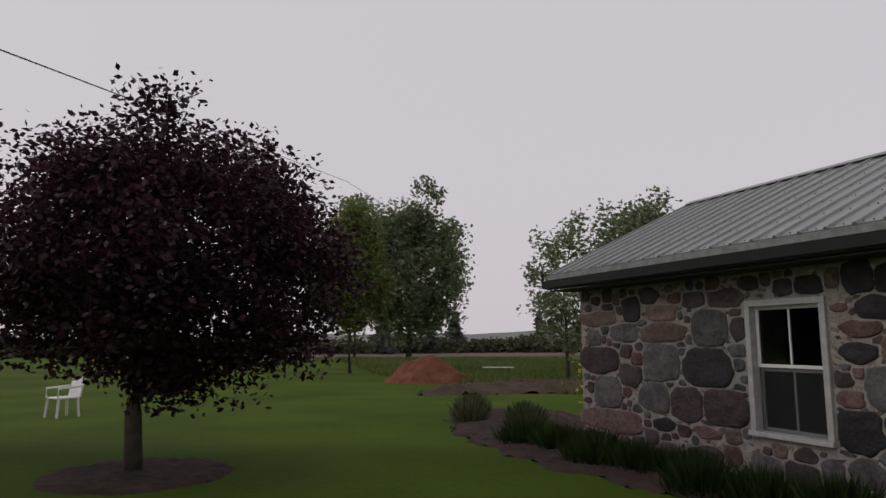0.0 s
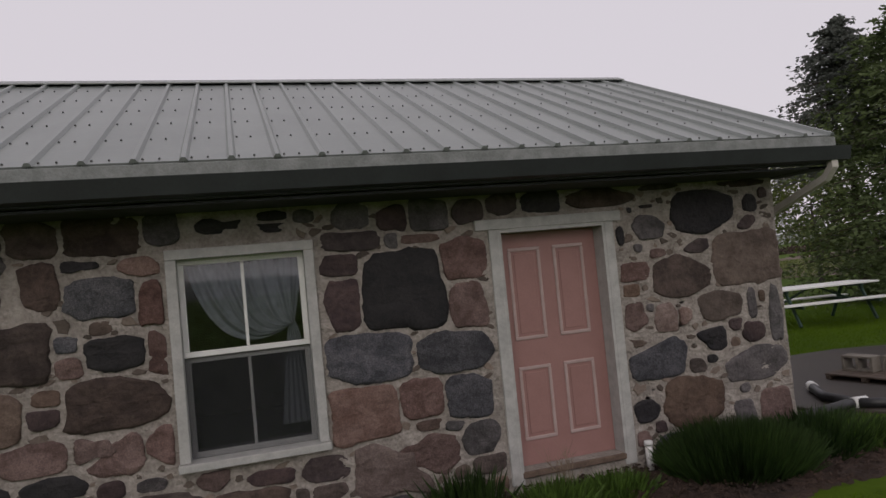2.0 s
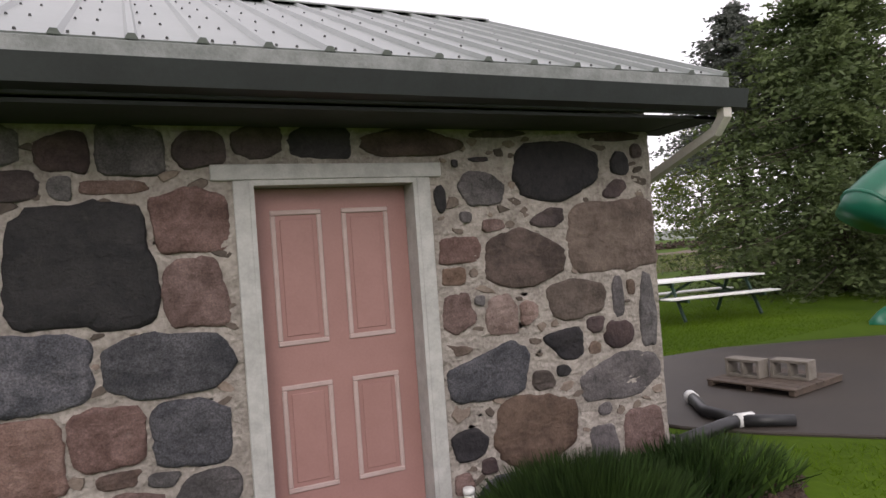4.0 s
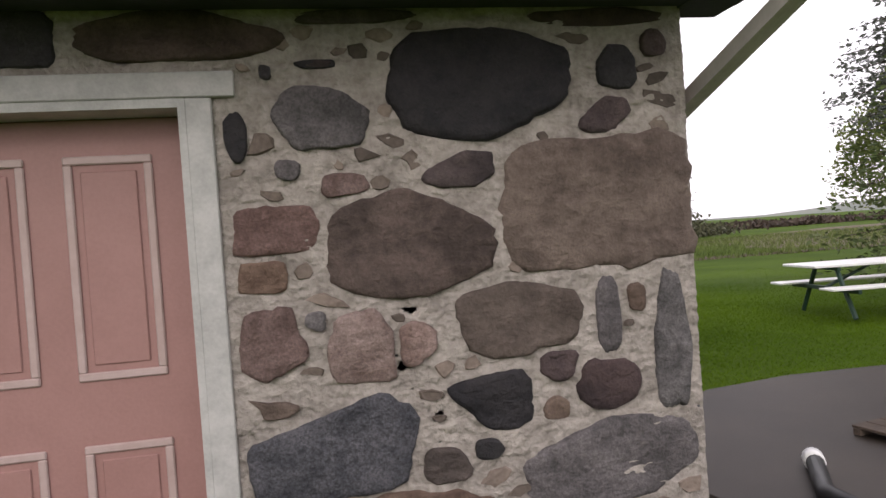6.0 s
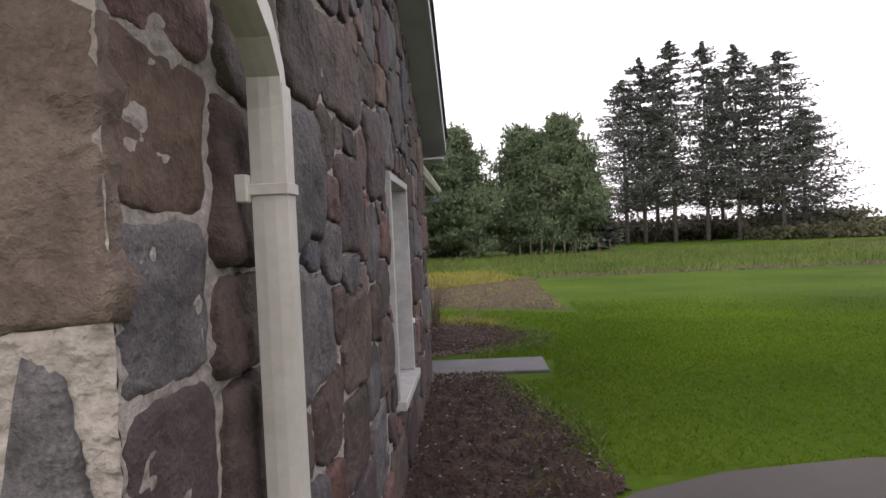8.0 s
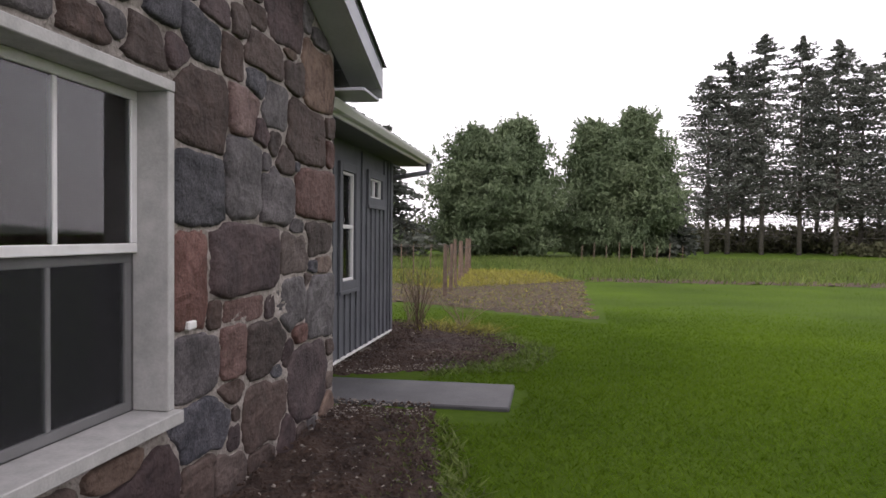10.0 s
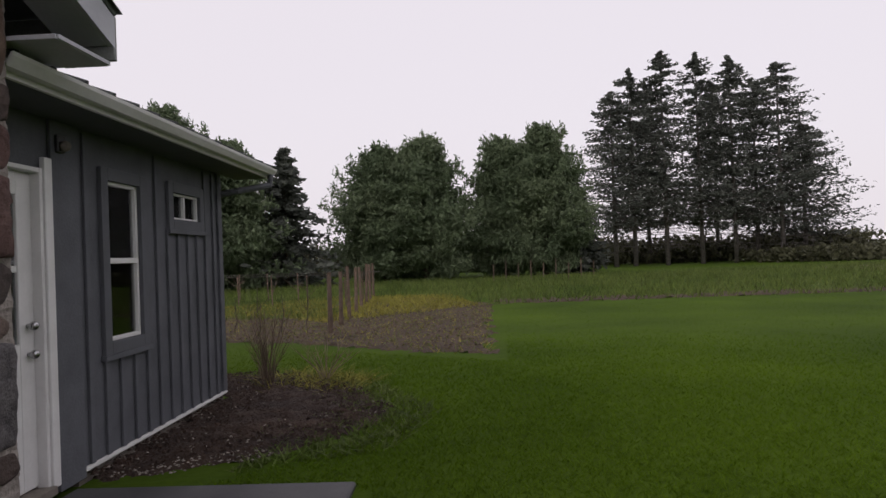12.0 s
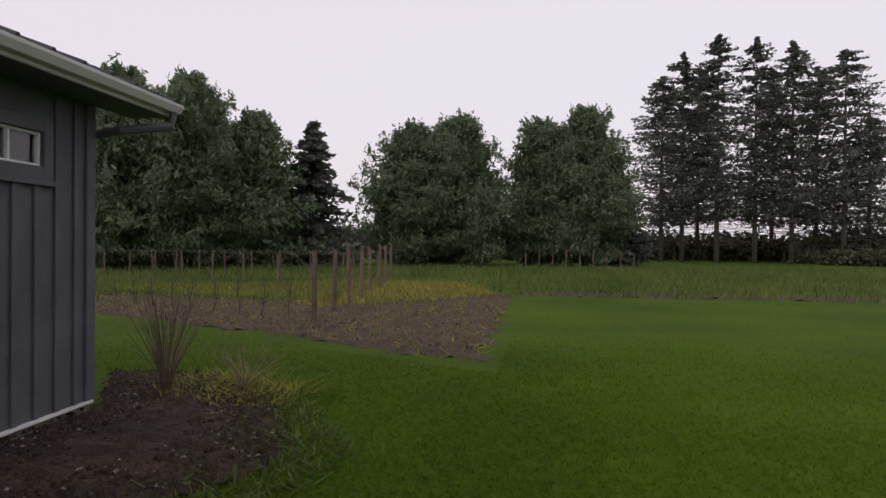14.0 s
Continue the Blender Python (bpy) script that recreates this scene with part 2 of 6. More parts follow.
def screen_material():
    m = bpy.data.materials.new("insect_screen")
    m.use_nodes = True
    n, l = m.node_tree.nodes, m.node_tree.links
    mix, tr = n.new("ShaderNodeMixShader"), n.new("ShaderNodeBsdfTransparent")
    p = n["Principled BSDF"]
    p.inputs["Base Color"].default_value = (0.016, 0.017, 0.02, 1)
    p.inputs["Roughness"].default_value = 0.9
    mix.inputs[0].default_value = 0.36
    l.new(tr.outputs[0], mix.inputs[1])
    l.new(p.outputs[0], mix.inputs[2])
    l.new(mix.outputs[0], n["Material Output"].inputs["Surface"])
    return m


screen_m = screen_material()


# ---- builders ----
def part(name, bm, material, parent=None, label="", kind="", smooth=False):
    """One mesh object from a bmesh, under its thing."""
    me = bpy.data.meshes.new(name)
    bm.to_mesh(me)
    bm.free()
    me.materials.append(material)
    if smooth:
        me.shade_smooth()
    ob = new(name, me)
    ob.parent = parent
    return tagged(ob, label, kind=kind)


def from_arrays(name, verts, faces, material, parent=None, label="", kind="", category="", smooth=False):
    me = bpy.data.meshes.new(name)
    me.from_pydata(np.asarray(verts).tolist(), [], np.asarray(faces).tolist() if not isinstance(faces, list) else faces)
    me.materials.append(material)
    if smooth:
        me.shade_smooth()
    ob = new(name, me)
    ob.parent = parent
    return tagged(ob, label, category, kind=kind)


def add_box(bm, x0, x1, y0, y1, z0, z1, bevel=0.0):
    r = bmesh.ops.create_cube(bm, size=1)
    bmesh.ops.scale(bm, vec=(x1 - x0, y1 - y0, z1 - z0), verts=r["verts"])
    bmesh.ops.translate(bm, vec=((x0 + x1) / 2, (y0 + y1) / 2, (z0 + z1) / 2), verts=r["verts"])
    if bevel:
        edges = list({e for v in r["verts"] for e in v.link_edges})
        bmesh.ops.bevel(bm, geom=edges, offset=bevel, segments=1, affect="EDGES")


def box(name, x0, x1, y0, y1, z0, z1, material, parent=None, label="", kind="", bevel=0.004):
    bm = bmesh.new()
    add_box(bm, x0, x1, y0, y1, z0, z1, bevel)
    return part(name, bm, material, parent, label, kind)


def thing(name, at, label, category="", group="", kind=""):
    ob = new(name)
    ob.location = at
    return tagged(ob, label, category, group, kind)


def add_tube(bm, pts, radii, sides=7):
    """A tapered tube through points."""
    rings = []
    n = len(pts)
    for i, p in enumerate(pts):
        a, b = Vector(pts[max(i - 1, 0)]), Vector(pts[min(i + 1, n - 1)])
        q = (b - a).to_track_quat("Z", "Y")
        r = radii[i] if hasattr(radii, "__len__") else radii
        rings.append([bm.verts.new(Vector(p) + q @ Vector((r * math.cos(2 * math.pi * k / sides), r * math.sin(2 * math.pi * k / sides), 0))) for k in range(sides)])
    for i in range(n - 1):
        for k in range(sides):
            bm.faces.new((rings[i][k], rings[i][(k + 1) % sides], rings[i + 1][(k + 1) % sides], rings[i + 1][k]))
    bm.faces.new(rings[0][::-1])
    bm.faces.new(rings[-1])


def ground_z(x, y):
    x, y = np.asarray(x, float), np.asarray(y, float)
    s = np.clip((y - 9) / 12, 0, 1)
    z = 0.15 - 0.15 * s * s * (3 - 2 * s)
    w = np.clip((-x - 16) / 14, 0, 1)
    return z - 0.15 * w * w * (3 - 2 * w) * (1 - s)


def gz(x, y):
    return float(ground_z(x, y))


def sheet(name, outline, material, lift, label, kind="structure", step=0.12, rough=0.0, wobble=0.06, dome=0.0, category=""):
    """A patch of ground inside an outline, on a grid, with a ragged edge that dips under the lawn."""
    poly = np.array(outline, float)
    x0, y0 = poly.min(0) - step
    x1, y1 = poly.max(0) + step
    xs, ys = np.arange(x0, x1 + step, step), np.arange(y0, y1 + step, step)
    X, Y = np.meshgrid(xs, ys)
    n = len(poly)
    inside = np.zeros(X.shape, bool)
    dist = np.full(X.shape, 1e9)
    for i in range(n):
        ax, ay = poly[i]
        bx, by = poly[(i + 1) % n]
        cross = ((ay > Y) != (by > Y)) & (X < (bx - ax) * (Y - ay) / ((by - ay) or 1e-9) + ax)
        inside ^= cross
        t = np.clip(((X - ax) * (bx - ax) + (Y - ay) * (by - ay)) / ((bx - ax) ** 2 + (by - ay) ** 2), 0, 1)
        dist = np.minimum(dist, np.hypot(X - ax - t * (bx - ax), Y - ay - t * (by - ay)))
    sd = np.where(inside, dist, -dist)
    rng = np.random.default_rng(len(name) + int(abs(x0) * 10))
    sd = sd + wobble * np.sin(X * 5.1 + 1) * np.sin(Y * 4.3) + wobble * rng.normal(size=X.shape) * 0.4
    Z = ground_z(X, Y) + lift * np.clip(sd / 0.08, -1, 1) + dome * np.clip(sd / 0.8, 0, 1) + rough * rng.normal(size=X.shape) * (sd > 0)
    keep = sd > -step
    idx = -np.ones(X.shape, int)
    idx[keep] = np.arange(keep.sum())
    verts = np.stack([X[keep], Y[keep], Z[keep]], 1)
    q = np.stack([idx[:-1, :-1], idx[:-1, 1:], idx[1:, 1:], idx[1:, :-1]], -1).reshape(-1, 4)
    q = q[(q >= 0).all(1)]
    return from_arrays(name, verts, q, material, None, label, kind, category, smooth=True)


def scatter_in(outline, count, rng):
    poly = np.array(outline, float)
    lo, hi = poly.min(0), poly.max(0)
    pts = rng.uniform(lo, hi, (count * 3, 2))
    inside = np.zeros(len(pts), bool)
    n = len(poly)
    for i in range(n):
        (ax, ay), (bx, by) = poly[i], poly[(i + 1) % n]
        inside ^= ((ay > pts[:, 1]) != (by > pts[:, 1])) & (pts[:, 0] < (bx - ax) * (pts[:, 1] - ay) / ((by - ay) or 1e-9) + ax)
    return pts[inside][:count]


def blades(name, pts, h, w, material, label, kind="stuff", lean=0.35, seed=1, parent=None, category="", base=None):
    """Many upright blades of grass, a triangle each, at ground points."""
    rng = np.random.default_rng(seed)
    n = len(pts)
    hh = h * rng.uniform(0.5, 1.2, n)
    a = rng.uniform(0, 2 * np.pi, n)
    d = np.stack([np.cos(a), np.sin(a)], 1)
    z = ground_z(pts[:, 0], pts[:, 1]) - 0.005 if base is None else np.full(n, base)
    ln = rng.normal(0, lean, (n, 2)) * hh[:, None]
    v = np.zeros((n, 3, 3))
    v[:, 0, :2], v[:, 1, :2] = pts - d * w, pts + d * w
    v[:, 0, 2] = v[:, 1, 2] = z
    v[:, 2, :2], v[:, 2, 2] = pts + ln, z + hh
    down = np.cross(v[:, 1] - v[:, 0], v[:, 2] - v[:, 0])[:, 2] < 0
    v[down, 0], v[down, 1] = v[down, 1].copy(), v[down, 0].copy()
    ob = from_arrays(name, v.reshape(-1, 3), np.arange(n * 3).reshape(-1, 3), material, parent, label, kind, category)
    return ob


def leaf_cloud(name, centres, size, material, parent, label="", seed=1, flat=1.0, aspect=0.6, kind="", down=0.0):
    """A diamond leaf at every centre, turned at random."""
    rng = np.random.default_rng(seed)
    n = len(centres)
    a = rng.normal(size=(n, 3))
    a[:, 2] = a[:, 2] * flat - down
    a /= np.linalg.norm(a, axis=1)[:, None]
    b = np.cross(a, rng.normal(size=(n, 3)))
    b /= np.linalg.norm(b, axis=1)[:, None]
    s = size * rng.uniform(0.6, 1.3, n)[:, None]
    a, b = a * s, b * s * aspect
    v = np.stack([centres - a, centres + b, centres + a, centres - b], 1).reshape(-1, 3)
    return from_arrays(name, v, np.arange(n * 4).reshape(-1, 4), material, parent, label, kind)


# ---- ground ----
def ground():
    r = np.concatenate([np.linspace(0, 30, 76), np.geomspace(31, 2500, 50)])
    c = np.concatenate([-r[::-1], r[1:]])
    X, Y = np.meshgrid(c, c + 6)
    Z = ground_z(X, Y)
    n = len(c)
    i = np.arange(n * n).reshape(n, n)
    q = np.stack([i[:-1, :-1], i[:-1, 1:], i[1:, 1:], i[1:, :-1]], -1).reshape(-1, 4)
    return from_arrays("ground", np.stack([X, Y, Z], -1).reshape(-1, 3), q, lawn_m, None, "mown green lawn around the stone building", "structure", "lawn", smooth=True)


ground()
field = sheet("field", [(24, 47), (60, 62), (260, 120), (400, 40), (160, -30), (60, -12), (30, 14), (22, 30)], field_m, 0.05, "brown ploughed field beyond the lawn", step=4, wobble=0.5, category="field")
sheet("field_west", [(-80, -10), (-78, 90), (-300, 200), (-300, -60)], field_m, 0.05, "brown ploughed field behind the trees", step=5, wobble=0.5, category="field")
GARDEN = [(2.5, 13.3), (2.9, 24.9), (0.3, 29.8), (-6.5, 27.2), (-9, 19.3), (-4.4, 17.5), (-2.8, 16.5), (-0.4, 15.2), (1.85, 13.5)]
sheet("garden_patch", GARDEN, soilred_m, 0.02, "reddish brown vegetable patch with weeds", rough=0.012, step=0.12, wobble=0.16, category="soil")
BED_GABLE = [(0.02, -0.1), (0.7, 0.75), (0.85, 1.6), (0.8, 2.2), (1.15, 2.75), (1.55, 3.25), (1.38, 4.3), (1.12, 5.5), (0.87, 6.7), (0.0, 6.75)]
sheet("bed_gable", BED_GABLE, soil_m, 0.02, "dark mulch bed along the stone gable", rough=0.012, step=0.06, wobble=0.05, dome=0.03, category="flower bed")
BED_SHED = [(-0.46, 7.75), (0.5, 8.2), (1.15, 8.8), (1.5, 9.6), (0.9, 10.8), (-0.1, 11.9), (-1.2, 11.9), (-0.46, 10.5)]
sheet("bed_shed", BED_SHED, soil_m, 0.02, "dark mulch bed along the shed", rough=0.014, step=0.06, wobble=0.06, dome=0.05, category="flower bed")
BED_DOOR = [(-3.4, 0), (-3.6, -0.35), (-2.2, -0.55), (-1.6, -1.1), (-0.3, -1.25), (0.6, -0.75), (0.95, -0.1), (0.6, 0.4), (0.1, 0.02)]
sheet("bed_front", BED_DOOR, soil_m, 0.02, "dark mulch bed before the pink door", rough=0.012, step=0.06, wobble=0.06, dome=0.03, category="flower bed")
BED_WEST = [(-9.2, 0), (-9.3, -1.0), (-10.9, -1.5), (-13.0, -1.9), (-16, -1.8), (-18.6, -0.8), (-20.4, 1.2), (-20.2, 2.4), (-15.0, 2.0), (-14.95, 0)]
sheet("bed_west", BED_WEST, soil_m, 0.02, "dark mulch bed round the far corner", rough=0.015, step=0.1, wobble=0.1, dome=0.04, category="flower bed")
BED_FAR = [(-26.0, 1.3), (-24.4, 7.2), (-25.0, 13), (-30, 14), (-29.5, 7.5), (-28.5, 2.8)]
sheet("bed_far", BED_FAR, soilred_m, 0.03, "turned brown garden bed past the building", rough=0.05, step=0.2, wobble=0.2, dome=0.2, category="flower bed")


def pad():
    out = [(0.68, 2.15), (1.08, 2.68), (1.55, 3.12), (2.2, 3.42), (3.2, 3.6), (4.4, 3.55), (5.8, 3.0), (7.5, 2.2), (9.5, 0.8), (9.0, -2.2), (5.5, -2.2), (3.0, -1.2), (2.0, -0.5), (1.35, 0.2), (0.95, 0.75), (0.75, 1.4)]
    bm = bmesh.new()
    top = [bm.verts.new((x, y, gz(x, y) + 0.03)) for x, y in out]
    low = [bm.verts.new((x, y, gz(x, y) - 0.1)) for x, y in out]
    bm.faces.new(top)
    for i in range(len(out)):
        j = (i + 1) % len(out)
        bm.faces.new((low[i], low[j], top[j], top[i]))
    ob = part("concrete_pad", bm, concrete_m, None, "wet brown concrete pad beside the gable", "structure")
    bv = ob.modifiers.new("edge", "BEVEL")
    bv.width = 0.012
    return ob


pad()
w = thing("walkway_slab", (0.54, 7.2, 0.1), "wet dark grey concrete slab at the shed door", "path slab", kind="structure")
bm = bmesh.new()
add_box(bm, -0.87, 0.92, -0.42, 0.42, -0.1, 0.085, 0.012)
part("slab", bm, slab_m, w)

STRIP = [(3.2, 24.7), (24, 24.1), (44, 23.0), (44, 24.6), (24, 26.0), (3.0, 26.6)]
sheet("turned_strip", STRIP, soilred_m, 0.02, "brown turned strip along the lawn edge", rough=0.02, step=0.2, wobble=0.2, category="soil")

# ---- stone building ----
LX, RX, DY = -14.8, 0.09, 6.47
SOF, EZ, RZ, RY = 2.66, 2.955, 4.5, 2.82
WIN = {"window_1": (-11.31, -10.225, 0.69, 2.31), "window_2": (-5.39, -4.32, 0.79, 2.395)}
DOORS = {"double": (-8.63, -7.02, 0.27, 2.335), "single": (-2.765, -1.78, 0.327, 2.36)}


def openings_wall(name, spans, openings, depth, axis, material, label, thick=0.45):
    """A wall as boxes between its openings; spans (a0, a1, z0, z1) along the axis."""
    a0, a1, z0, z1 = spans
    cuts = sorted({a0, a1, *[o[0] for o in openings], *[o[1] for o in openings]})
    bm = bmesh.new()
    for u, v in zip(cuts, cuts[1:]):
        zs = [z0]
        for o in sorted(openings, key=lambda q: q[2]):
            if o[0] <= u and o[1] >= v:
                zs += [o[2], o[3]]
        zs.append(z1)
        for k in range(0, len(zs), 2):
            if zs[k + 1] - zs[k] > 0.001:
                if axis == "x":
                    add_box(bm, u, v, depth, depth + thick, zs[k], zs[k + 1])
                else:
                    add_box(bm, depth - thick, depth, u, v, zs[k], zs[k + 1])
    return part(name, bm, material, None, label, "structure")


def inset(o, d):
    return (o[0] + d, o[1] - d, o[2] + d, o[3] - d)


south_open = [inset(o, 0.05) for o in WIN.values()] + [(o[0], o[1], o[2], o[3]) for o in DOORS.values()]
south = openings_wall("wall_south", (LX, RX, -0.1, 2.78), south_open, 0.0, "x", mortar_m, "fieldstone wall with pale mortar and mixed boulders")
GW = (3.17, 4.23, 0.71, 2.21)
east = openings_wall("wall_east", (0.452, DY, -0.1, 2.78), [inset(GW, 0.035)], RX, "y", mortar_m, "fieldstone gable wall with mixed stones")
box("wall_north", LX, RX - 0.452, DY - 0.4, DY, -0.1, 2.78, mortar_m, None, "rear stone wall", "structure", 0)
box("wall_west", LX, LX + 0.4, 0.452, DY - 0.402, -0.1, 2.78, mortar_m, None, "far gable wall", "structure", 0)


def gable_top(name, x0, x1, label):
    bm = bmesh.new()
    pts = [(0.0, 2.782), (DY, 2.782), (DY, EZ + 0.1), (RY, RZ - 0.11), (0.0, EZ + 0.1)]
    f = [bm.verts.new((x0, y, z)) for y, z in pts]
    g = [bm.verts.new((x1, y, z)) for y, z in pts]
    bm.faces.new(f)
    bm.faces.new(g[::-1])
    for i in range(5):
        j = (i + 1) % 5
        bm.faces.new((f[j], f[i], g[i], g[j]))
    bmesh.ops.recalc_face_normals(bm, faces=bm.faces)
    return part(name, bm, mortar_m, None, label, "structure")


gable_e = gable_top("gable_east", RX - 0.4, RX - 0.001, "stone gable above the east wall")
gable_top("gable_west", LX, LX + 0.4, "stone gable above the west wall")
box("floor", LX + 0.4, RX - 0.46, 0.45, DY - 0.4, 0.05, 0.12, plaster_m, None, "plain interior floor", "structure", 0)
box("ceiling", LX + 0.4, RX - 0.46, 0.45, DY - 0.4, 2.66, 2.7, plaster_m, None, "plain interior ceiling", "structure", 0)


def roof():
    r = thing("roof_main", (0, 0, EZ), "grey-green ribbed metal roof", "roof", kind="structure")
    x0, x1 = LX - 0.2, RX + 0.27
    z = RZ - EZ
    run = {1: RY + 0.52, -1: DY + 0.52 - RY}
    for side in (1, -1):
        s = z / run[side]
        t = math.atan(s)
        length = math.hypot(run[side], z)
        y_e = -0.52 if side == 1 else DY + 0.52
        n = int((x1 - x0) / 0.305)
        wdt = (x1 - x0) / n
        bm = bmesh.new()
        add_box(bm, 0, wdt - 0.0015, 0, length, -0.02, 0)
        sheet_me = bpy.data.meshes.new("roof_panel")
        bm.to_mesh(sheet_me)
        bm.free()
        bm = bmesh.new()
        prof = [(-0.03, 0.0), (-0.014, 0.026), (0.014, 0.026), (0.03, 0.0)]
        a = [bm.verts.new((u, -0.012, v)) for u, v in prof]
        b = [bm.verts.new((u, length, v)) for u, v in prof]
        for i in range(3):
            bm.faces.new((a[i], a[i + 1], b[i + 1], b[i]))
        bm.faces.new(a[::-1])
        rib_me = bpy.data.meshes.new("roof_rib")
        bm.to_mesh(rib_me)
        bm.free()
        for me in (sheet_me, rib_me):
            me.materials.append(roof_m)
        for i in range(n + 1):
            for me, nm in ((sheet_me, "panel"), (rib_me, "rib")):
                if nm == "panel" and i == n:
                    continue
                o = new(nm, me)
                o.parent = r
                if side == 1:
                    o.matrix_basis = Matrix.Translation((x0 + i * wdt, y_e, 0)) @ pose(0, 0, 0, math.degrees(t))
                else:
                    o.matrix_basis = Matrix.Translation((x0 + (i + (nm == "panel")) * wdt, y_e, 0)) @ pose(0, 0, 0, 0, 0, 180) @ pose(0, 0, 0, math.degrees(t))
        if side == 1:
            bm = bmesh.new()
            m = Matrix.Translation((0, y_e, 0)) @ pose(0, 0, 0, math.degrees(t))
            for i in range(n):
                for k, d in enumerate(np.arange(0.06, length, 0.62)):
                    for du in (0.05, wdt / 2):
                        bmesh.ops.create_cone(bm, cap_ends=True, segments=6, radius1=0.009, radius2=0.006, depth=0.012, matrix=m @ Matrix.Translation((x0 + i * wdt + du, d, 0.006)))
            part("screw", bm, screw_m, r, "rows of small dark roofing screws", "stuff")
    bm = bmesh.new()
    for sg in (1, -1):
        s = z / run[sg]
        a = [(x0 - 0.02, RY, z + 0.045), (x1 + 0.02, RY, z + 0.045), (x1 + 0.02, RY - sg * 0.16, z + 0.045 - 0.16 * s), (x0 - 0.02, RY - sg * 0.16, z + 0.045 - 0.16 * s)]
        up = [bm.verts.new(p) for p in a]
        dn = [bm.verts.new((p[0], p[1], p[2] - 0.012)) for p in a]
        bm.faces.new(up)
        bm.faces.new(dn[::-1])
        for i in range(4):
            bm.faces.new((up[i], dn[i], dn[(i + 1) % 4], up[(i + 1) % 4]))
    bmesh.ops.recalc_face_normals(bm, faces=bm.faces)
    part("ridge_cap", bm, roof_m, r)
    # front boards get the colour with shade painted in, rear boards the plain paint
    for side in (1, -1):
        y = -0.5 if side == 1 else DY + 0.5
        add = bmesh.new()
        add_box(add, x0, x1, y - 0.015, y + 0.015, SOF - EZ + 0.03, -0.025, 0.003)
        part("fascia", add, shadedeave_m if side == 1 else fascia_m, r, "painted fascia board")
        sf = bmesh.new()
        ya, yb = (y + 0.02, -0.03) if side == 1 else (DY + 0.03, y - 0.02)
        add_box(sf, x0 + 0.02, x1 - 0.02, ya, yb, SOF - EZ, SOF - EZ + 0.02)
        part("soffit", sf, shadedeave_m if side == 1 else soffit_m, r, "painted boxed soffit")
        if side == 1:
            dr = bmesh.new()
            add_box(dr, x0, x1, -0.56, -0.517, -0.105, -0.022, 0.003)
            part("drip_board", dr, fascia_m, r, "peeling pale strip along the eave")
    bm = bmesh.new()
    add_box(bm, RX + 0.004, x1 - 0.031, DY + 0.02, DY + 0.48, SOF - EZ - 0.004, SOF - EZ + 0.02, 0.002)
    part("eave_return", bm, soffit_m, r, "boxed eave return at the gable corner")
    bm = bmesh.new()
    add_box(bm, RX + 0.004, x1 - 0.031, -0.48, 0.1, SOF - EZ - 0.004, SOF - EZ + 0.02, 0.002)
    part("eave_return", bm, shadedeave_m, r)
    bm = bmesh.new()
    prof = [(-0.52, -0.13), (-0.62, -0.12), (-0.65, 0.0), (-0.645, 0.0), (-0.612, -0.11), (-0.522, -0.12)]
    g0, g1 = x0 - 0.05, x1 + 0.08
    a = [bm.verts.new((g0, y, z - 0.12)) for y, z in prof]
    b = [bm.verts.new((g1, y, z - 0.12)) for y, z in prof]
    for i in range(6):
        j = (i + 1) % 6
        bm.faces.new((a[i], a[j], b[j], b[i]))
    bm.faces.new(b)
    bmesh.ops.recalc_face_normals(bm, faces=bm.faces)
    part("gutter", bm, gutter_m, r, "dark green gutter under the eaves")
    for xa, xb in ((x0, x0 + 0.03), (x1 - 0.03, x1)):
        for sg in (1, -1):
            bm = bmesh.new()
            y_e = -0.5 if sg == 1 else DY + 0.5
            pts = [(y_e, -0.03), (y_e, -0.2), (RY, z - 0.2), (RY, z - 0.03)]
            f = [bm.verts.new((xa, *p)) for p in pts]
            g = [bm.verts.new((xb, *p)) for p in pts]
            bm.faces.new(f)
            bm.faces.new(g[::-1])
            for i in range(4):
                bm.faces.new((f[i], f[(i + 1) % 4], g[(i + 1) % 4], g[i]))
            bmesh.ops.recalc_face_normals(bm, faces=bm.faces)
            part("rake_board", bm, soffit_m, r, "grey painted rake board")
    for xa, xb in ((RX + 0.012, x1 - 0.032), (x0 + 0.032, LX - 0.012)):
        for sg in (1, -1):
            bm = bmesh.new()
            y_e = -0.47 if sg == 1 else DY + 0.47
            pts = [(y_e, -0.19), (RY, z - 0.185)]
            q = [bm.verts.new(p) for p in ((xa, *pts[0]), (xb, *pts[0]), (xb, *pts[1]), (xa, *pts[1]))]
            q2 = [bm.verts.new(v.co + Vector((0, 0, 0.02))) for v in q]
            bm.faces.new(q)
            bm.faces.new(q2[::-1])
            for i in range(4):
                bm.faces.new((q[i], q2[i], q2[(i + 1) % 4], q[(i + 1) % 4]))
            bmesh.ops.recalc_face_normals(bm, faces=bm.faces)
            part("rake_soffit", bm, soffit_m, r)
    return r


roof()


